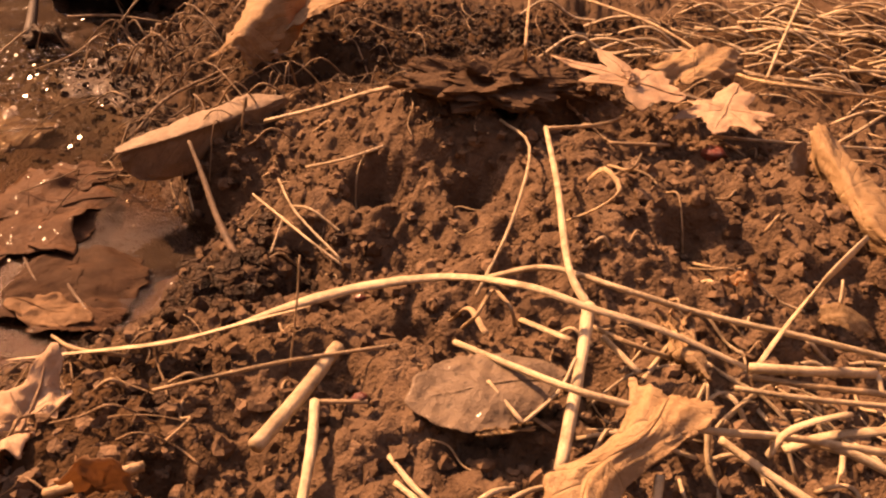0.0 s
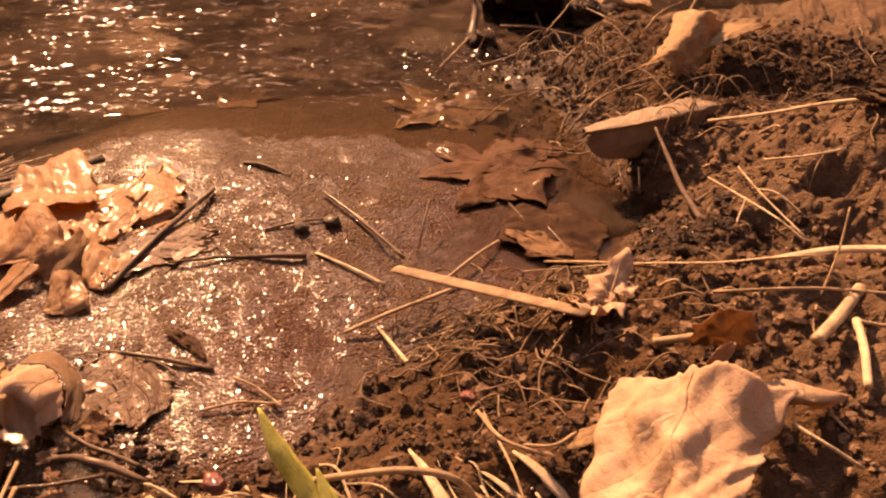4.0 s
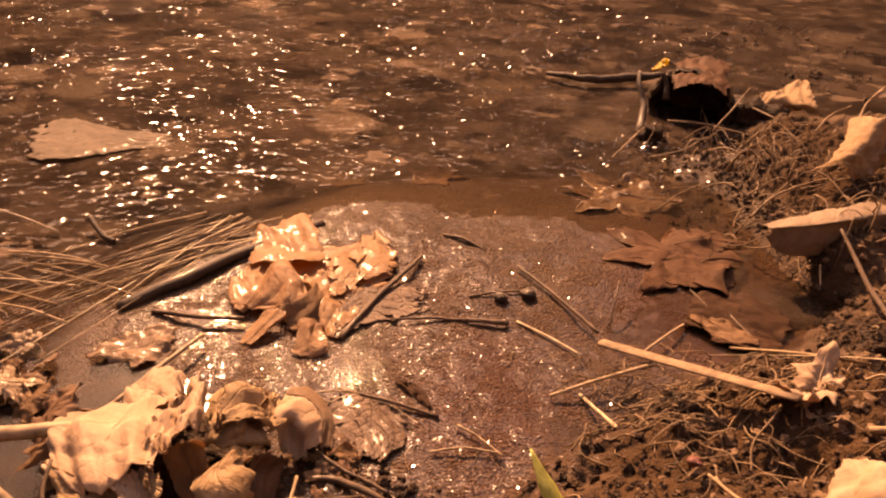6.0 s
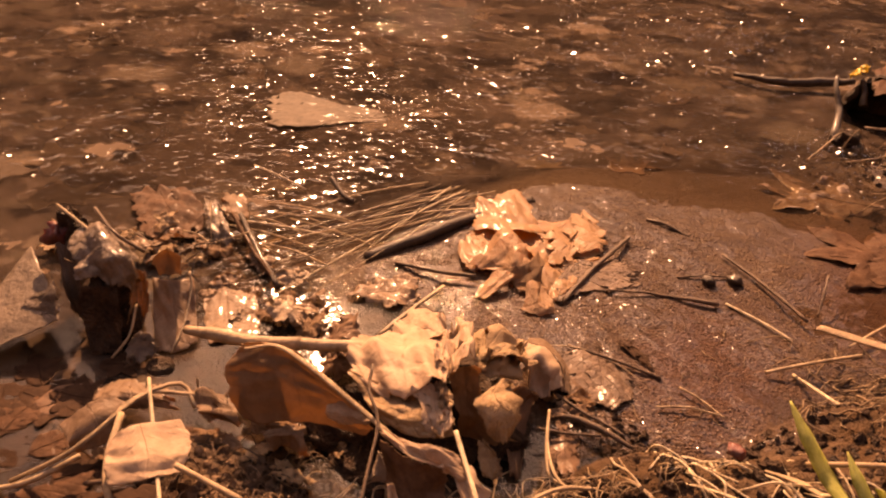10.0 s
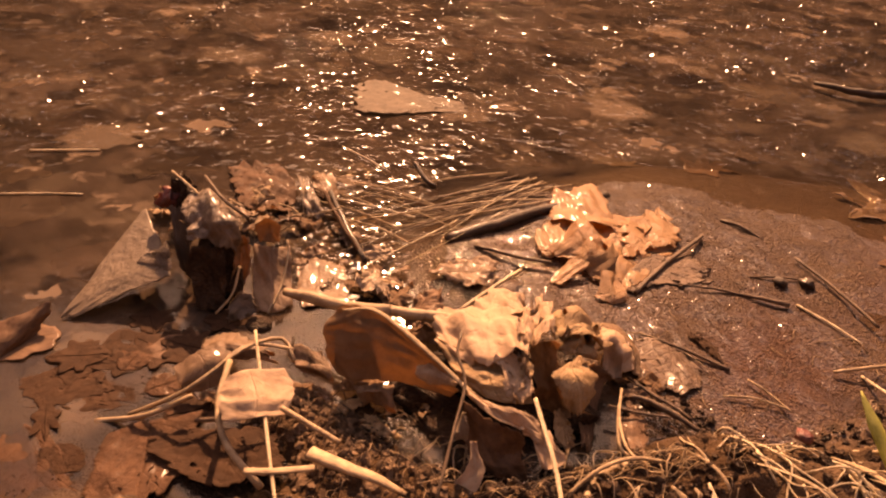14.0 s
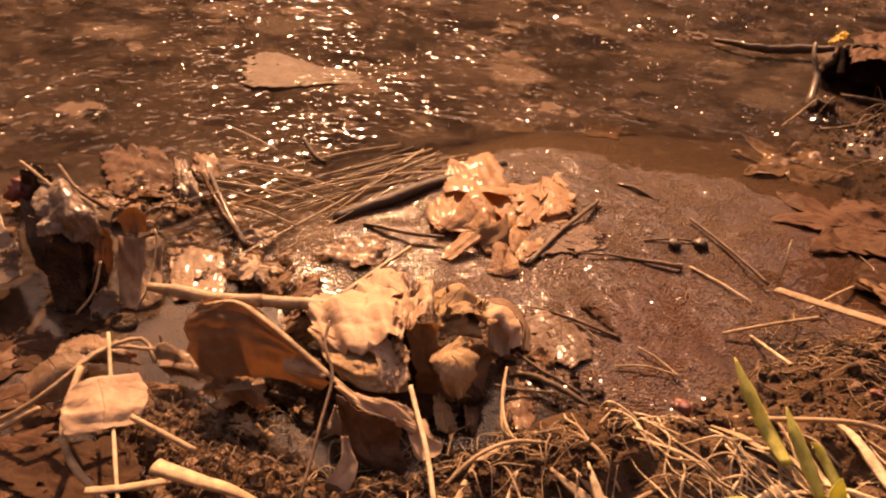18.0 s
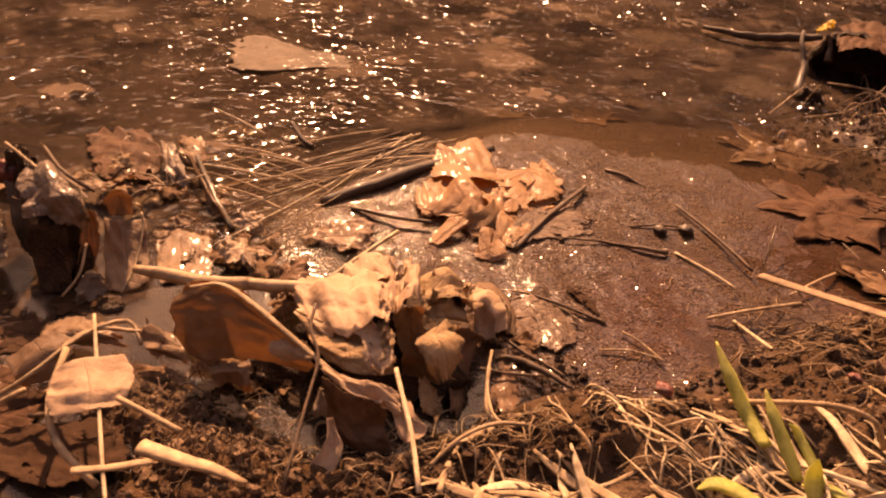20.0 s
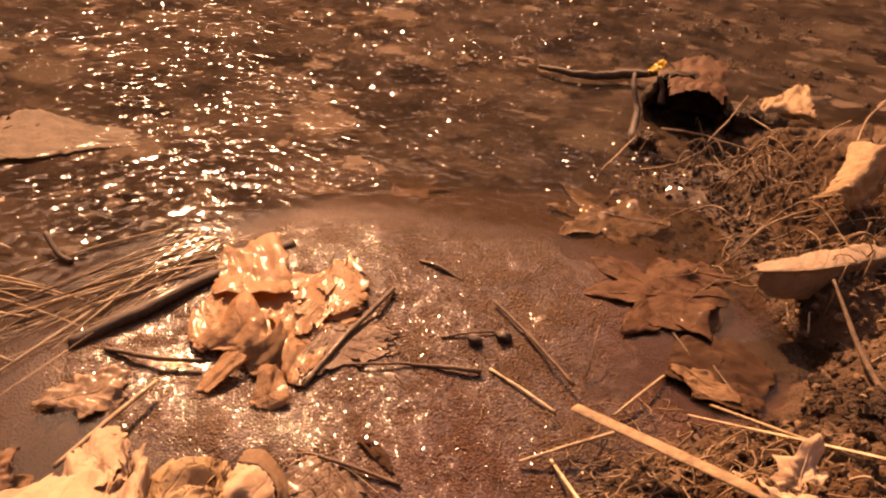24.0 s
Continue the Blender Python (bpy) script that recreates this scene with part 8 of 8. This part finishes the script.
fibre_stuff("root_fibres", "tangle of thin pale roots along the bank edge", "roots", 95, lambda g: (lambda y: (np.interp(y, SHORE_Y, SHORE_X) + g.normal(0.035, 0.025), y))(g.uniform(0.29, 0.50)), (0.015, 0.06), 0.0005, ROOT, 0.020, seed=5)
fibre_stuff("root_fibres", "thin pale roots and fibres on the dark mud edge", "roots", 150, around(-0.118, 0.120, 0.026, 0.026), (0.010, 0.028), 0.00035, ROOT, 0.006, seed=6)
fibre_stuff("soil_fibres", "dark fibrous soil and root hairs under the leaves", "soil", 170, around(-0.285, -0.085, 0.028, 0.024), (0.006, 0.016), 0.00022, TWIG, 0.008, seed=7)
fibre_stuff("soil_fibres", "pale root hairs in dark soil", "soil", 90, around(-0.28, -0.08, 0.03, 0.024), (0.006, 0.016), 0.0002, ROOT, 0.009, seed=8)
fibre_stuff("straw_litter", "thin dry straw litter on the far bank", "straw", 130, around(0.31, 0.50, 0.075, 0.085), (0.03, 0.09), 0.0010, STRAW, 0.010, (3.0, 0.35), seed=9, curl=0.06)
fibre_stuff("straw_litter", "old brown straw matted on the far bank", "straw", 80, around(0.30, 0.48, 0.08, 0.085), (0.02, 0.07), 0.0005, OLDSTRAW, 0.006, (3.0, 0.5), seed=19, curl=0.1)
fibre_stuff("straw_litter", "short bits of dry straw scattered on the mud", "straw", 130, lambda g: (g.uniform(-0.08, 0.20), g.uniform(0.08, 0.36)), (0.006, 0.020), 0.0004, OLDSTRAW, 0.003, seed=10)
fibre_stuff("straw_litter", "pale broken straw scattered over the near mud", "straw", 90, around(0.085, 0.105, 0.030, 0.022), (0.008, 0.030), 0.0006, STRAW, 0.003, seed=18, curl=0.08)
fibre_stuff("grass_litter", "fine dry grass litter at the foot of the shoots", "grass", 60, around(-0.138, -0.004, 0.028, 0.013), (0.012, 0.035), 0.0004, STRAW, 0.004, (2.8, 0.6), seed=11, curl=0.15)
fibre_stuff("root_fibres", "thin twigs and roots on the far bank", "roots", 60, around(0.02, 0.46, 0.09, 0.06), (0.02, 0.06), 0.0004, ROOT, 0.012, seed=12)


fibre_stuff("silt_litter", "short dark bits of twig and root strewn on the wet silt", "litter", 60, lambda g: (g.normal(-0.25, 0.06), g.normal(0.14, 0.05)), (0.002, 0.008), 0.00025, TWIG, 0.001, seed=14)
fibre_stuff("silt_litter", "thin pale root hairs lying on the wet silt", "litter", 25, lambda g: (g.normal(-0.20, 0.04), g.normal(0.10, 0.04)), (0.006, 0.016), 0.0002, ROOT, 0.001, seed=15)


def flake(seed):
    """A thin flat grain."""
    g = np.random.default_rng(seed)
    a = np.linspace(0, 2 * math.pi, 6, endpoint=False) + g.normal(0, 0.2, 6)
    r = g.uniform(0.6, 1.2, 6)
    ring = np.stack([r * np.cos(a), 0.8 * r * np.sin(a)], 1)
    v = np.concatenate([np.c_[ring, np.full(6, 0.12)], np.c_[ring * 1.1, np.full(6, -0.35)]])
    return v, [(0, 1, 2, 3, 4, 5)] + [(k, k + 6, (k + 1) % 6 + 6, (k + 1) % 6) for k in range(6)], np.zeros((12, 2))


def clod_stuff(name, label, count, where, r, mat, seed, dry=0.006, soft=False, least=-0.0012, tilt=0.17):
    g = np.random.default_rng(seed)
    forms = [flake(60 + k) for k in range(12)] if soft else [lump((0, 0, 0), 1.0, (1, 1, 0.8), 0.9, seed=60 + k, rows=4, cols=7) for k in range(12)]
    vs, fs, us, n = [], [], [], 0
    for k in range(count):
        x, y = where(g)
        if x - np.interp(y, SHORE_Y, SHORE_X) < dry:
            continue
        v, f, u = forms[k % 12]
        s = r * min(2.3, math.exp(g.normal(0, 0.6)))
        q = g.uniform(0, 6.28)
        rot = np.array([[math.cos(q), -math.sin(q), 0], [math.sin(q), math.cos(q), 0], [0, 0, 1]])
        if soft:
            v = v @ np.array(Matrix.Rotation(g.normal(0, tilt), 3, "X") @ Matrix.Rotation(g.normal(0, tilt), 3, "Y")).T
        vs.append(v @ rot.T * s * (1.0 if soft else g.uniform(0.7, 1.25, 3)) + (x, y, max(ground_z(x, y), least if soft else (-0.003 if dry < -1 else -1.0)) + s * (0.3 if soft else 0.15)))
        fs.extend([tuple(i + n for i in c) for c in f])
        us.append(u)
        n += len(v)
    ob = part(name, (np.concatenate(vs), fs, np.concatenate(us)), mat)
    ob.data.polygons.foreach_set("use_smooth", [False] * len(ob.data.polygons))
    return tagged(ob, label, "mud", kind="stuff")


clod_stuff("mud_crumbs", "loose dark crumbs of mud strewn over the bank", 6500, lambda g: (g.uniform(-0.13, 0.20), g.uniform(0.03, 0.36)), 0.0011, CLOD, 1)
clod_stuff("mud_crumbs", "small loose mud crumbs near the grass", 900, lambda g: (g.uniform(-0.19, -0.05), g.uniform(0.0, 0.14)), 0.0011, MUCK_AND_SHADE, 2)
clod_stuff("soil_crumbs", "dark crumbs of soil under the leaf pile", 900, around(-0.28, -0.085, 0.035, 0.03), 0.0012, CLOD, 3)

clod_stuff("wet_muck", "black wet muck at the foot of the mound", 420, around(-0.066, 0.195, 0.016, 0.016), 0.0017, MUCK_AND_SHADE, 4)
clod_stuff("wet_muck", "black wet muck along the water's edge", 260, lambda g: (lambda y: (np.interp(y, SHORE_Y, SHORE_X) + g.normal(0.012, 0.008), y))(g.uniform(0.10, 0.45)), 0.0015, MUCK_AND_SHADE, 5)

clod_stuff("wet_muck", "dark wet glistening mud at the hollow's foot", 350, lambda g: (g.normal(-0.205, 0.032), g.normal(0.455, 0.05)), 0.0009, MUCK_AND_SHADE, 6, -0.08)
clod_stuff("wet_muck", "dark wet granular mud in the shallows below the rolled leaf", 450, lambda g: (g.normal(-0.165, 0.03), g.normal(0.375, 0.045)), 0.0008, MUCK_AND_SHADE, 7, -0.07)
for pts, r in (([(-0.106, 0.430, 0.012), (-0.096, 0.476, 0.030), (-0.089, 0.567, 0.036), (-0.076, 0.600, 0.040)], 0.0010), ([(-0.121, 0.445, 0.010), (-0.123, 0.474, 0.022), (-0.117, 0.506, 0.030), (-0.102, 0.553, 0.032)], 0.0008), ([(-0.192, 0.474, 0.014), (-0.185, 0.503, 0.026), (-0.181, 0.550, 0.032)], 0.0007), ([(-0.173, 0.535, 0.020), (-0.147, 0.512, 0.022), (-0.128, 0.518, 0.022)], 0.0008), ([(-0.134, 0.463, 0.012), (-0.113, 0.481, 0.020), (-0.104, 0.532, 0.028)], 0.0009), ([(-0.139, 0.337, 0.008), (-0.128, 0.359, 0.018), (-0.105, 0.391, 0.022), (-0.070, 0.404, 0.032)], 0.0009), ([(-0.141, 0.360, 0.006), (-0.145, 0.397, 0.012), (-0.151, 0.417, 0.014)], 0.0007), ([(-0.248, 0.397, 0.002), (-0.243, 0.420, 0.008), (-0.241, 0.452, 0.012)], 0.0009), ([(-0.231, 0.487, 0.010), (-0.195, 0.490, 0.012), (-0.159, 0.491, 0.010)], 0.0008)):
    straw("pale root arching over the wet bank", pts, r, ROOT, name="root", category="root", group="roots on the bank", wob=0.0008, steps=20, taper=(1.0, 0.9, 0.6))
leaf("pale leaf chip caught on the roots", (-0.109, 0.403, 0.018), (-0.101, 0.408, 0.022), 0.9, "scrap", PALE, roll=-40, crumple=0.002, seed=87, rib=0, rings=8, around=40)
for pts, r in (([(-0.164, -0.001, 0.020), (-0.154, 0.008, 0.026), (-0.142, 0.016, 0.028), (-0.131, 0.023, 0.026)], 0.0017), ([(-0.162, -0.003, 0.020), (-0.151, 0.003, 0.024), (-0.136, 0.009, 0.024)], 0.0014), ([(-0.151, -0.005, 0.020), (-0.133, 0.005, 0.026), (-0.116, 0.011, 0.026)], 0.0024), ([(-0.171, 0.008, 0.016), (-0.161, 0.017, 0.020), (-0.149, 0.023, 0.022)], 0.0016), ([(-0.133, 0.020, 0.022), (-0.133, 0.021, 0.030), (-0.136, 0.023, 0.032)], 0.0018), ([(-0.194, 0.028, 0.006), (-0.180, 0.028, 0.012), (-0.163, 0.026, 0.014)], 0.0009)):
    straw("broad pale dry grass blade lying flat in the tuft", pts, r, STRAW, name="dry_grass", category="grass", group="dry grass tuft", flat=0.12, roll=0.4, steps=16, taper=(0.5, 1.0, 0.9, 0.3))

# These crumbs are black in place of the shadow beside the pile.
clod_stuff("soil_crumbs", "soil crumbs coloured black for the leaf pile's shade", 700, lambda g: (g.normal(-0.235, 0.035), g.normal(-0.055, 0.014)), 0.0013, MUCK_AND_SHADE, 8)
fibre_stuff("soil_fibres", "fine brown roots in the shaded soil", "soil", 60, lambda g: (g.normal(-0.235, 0.03), g.normal(-0.055, 0.014)), (0.008, 0.022), 0.00025, OLDSTRAW, 0.007, seed=16)

clod_stuff("wet_grit", "wet grains of sand glinting on the silt", 14000, lambda g: (g.normal(-0.255, 0.06), g.normal(0.13, 0.055)), 0.00025, GRIT, 21, -0.3, True)
clod_stuff("wet_grit", "wet grains glinting on the mud of the far water's edge", 1800, lambda g: (g.normal(-0.195, 0.035), g.normal(0.42, 0.05)), 0.00040, GRIT, 22, -0.12, True)
clod_stuff("wet_grit", "wet grains glinting on the silt beside the leaf pile", 1500, lambda g: (lambda u, v: (-0.218 + 0.8 * u - 0.6 * v, 0.038 + 0.6 * u + 0.8 * v))(g.normal(0, 0.045), g.normal(0, 0.016)), 0.00032, GRIT, 25, -0.2, True)
clod_stuff("wet_muck", "dark wet crumbs on the silt beside the leaf pile", 160, around(-0.208, 0.026, 0.012, 0.008), 0.0012, MUCK_AND_SHADE, 12, -0.05)
clod_stuff("wet_grit", "wet grains glinting along the foot of the bank", 2500, lambda g: (lambda y: (np.interp(y, SHORE_Y, SHORE_X) + g.normal(0.0, 0.016), y))(g.uniform(0.0, 0.36)), 0.0003, GRIT, 23, -0.05, True)

clod_stuff("wet_muck", "dark wet humps of muck in the far shallows", 420, lambda g: (lambda q: (q[0] + g.normal(0, 0.045), q[1] + g.normal(0, 0.022)))(hump_at[g.integers(6)]), 0.0022, MUCK_AND_SHADE, 9, -2.0)
clod_stuff("wet_grit", "wet grains glinting on far humps of muck", 500, lambda g: (lambda q: (q[0] + g.normal(0, 0.03), q[1] + g.normal(0, 0.014)))(hump_at[g.integers(6)]), 0.0012, GRIT, 24, -2.0, True)
clod_stuff("soil_crumbs", "black crumbly soil behind the mound", 3200, around(0.04, 0.44, 0.055, 0.045), 0.0012, MUCK_AND_SHADE, 10)
ledge = part("mud_ledge", lump((0.031, 0.271, 0.077), 0.020, (1.45, 0.8, 0.42), 0.75, seed=17, rows=44, cols=72), CLOD, at=(0.032, 0.274, 0.075))
tagged(ledge, "overhanging ledge of crumbly mud on the mound", "mud")
ledge.data.polygons.foreach_set("use_smooth", [False] * len(ledge.data.polygons))

fibre_stuff("soil_fibres", "brown roots and grass bits matted at the edge of the pile", "soil", 90, lambda g: (lambda u, v: (-0.220 + 0.8 * u - 0.6 * v, -0.036 + 0.6 * u + 0.8 * v))(g.normal(0, 0.030), g.normal(0, 0.007)), (0.008, 0.026), 0.00026, OLDSTRAW, 0.006, seed=17)
clod_stuff("soil_crumbs", "dark damp crumbs at the edge of the pile", 500, lambda g: (lambda u, v: (-0.220 + 0.8 * u - 0.6 * v, -0.036 + 0.6 * u + 0.8 * v))(g.normal(0, 0.034), g.normal(0, 0.008)), 0.0011, MUCK_AND_SHADE, 11)

def stream_spots(count, seed):
    """Places on the lively part of the stream, in loose clusters."""
    g = np.random.default_rng(seed)
    x, y = g.uniform(-1.15, -0.22, 12 * count), g.uniform(-0.12, 1.25, 12 * count)
    open_water = (bank_part(x, y) < -0.05) & (calmness(x, y) < 0.35) & ((y > 0.17) | (x < -0.56))
    lively = vnoise(x * 13, y * 13, 71) + 0.5 * vnoise(x * 40, y * 40, 72) > g.uniform(-0.1, 0.6, 12 * count)
    return iter([(float(a), float(b)) for a, b in zip(x[open_water & lively], y[open_water & lively])][:count])


spots = stream_spots(13000, 31)
ripples = clod_stuff("ripple_crests", "small wave faces glinting in the sun on the stream", 13000, lambda g: next(spots), 0.00075, FACET, 31, -9.0, True, 0.0010, 0.22)
tagged(ripples, "small wave faces glinting in the sun on the stream", "water", kind="stuff")
shore_ripples = clod_stuff("ripple_crests", "small wave faces glinting on the stream towards the burrow", 3200, lambda g: (g.normal(-0.46, 0.10), g.normal(0.72, 0.16)), 0.0010, FACET, 33, -9.0, True, 0.0010, 0.36)
tagged(shore_ripples, "small wave faces glinting on the stream towards the burrow", "water", kind="stuff")
glints = clod_stuff("wet_glints", "tiny drops glinting on the wet mud of the far shore", 2200, lambda g: (g.normal(-0.225, 0.045), g.normal(0.43, 0.05)), 0.0007, FACET, 32, -9.0, True, 0.0008, 0.30)
tagged(glints, "tiny drops glinting on the wet mud of the far shore", "water", kind="stuff")

# ---- berries and red bits ----
for at, r in (((0.108, 0.238, 0.071), 0.0036), ((-0.061, 0.205, 0.025), 0.0026), ((-0.013, 0.167, 0.050), 0.0014), ((-0.009, 0.117, 0.061), 0.0015), ((-0.117, 0.060, 0.042), 0.0019), ((-0.166, 0.010, 0.039), 0.0026), ((-0.285, 0.011, 0.014), 0.0030)):
    tagged(part("red_berry", lump(at, r, (1.25, 1, 0.7), 0.55, seed=int(r * 1e5), rows=8, cols=12), RED, at=at), "shrivelled dark red berry lying in the mud", "berry", "red berries")
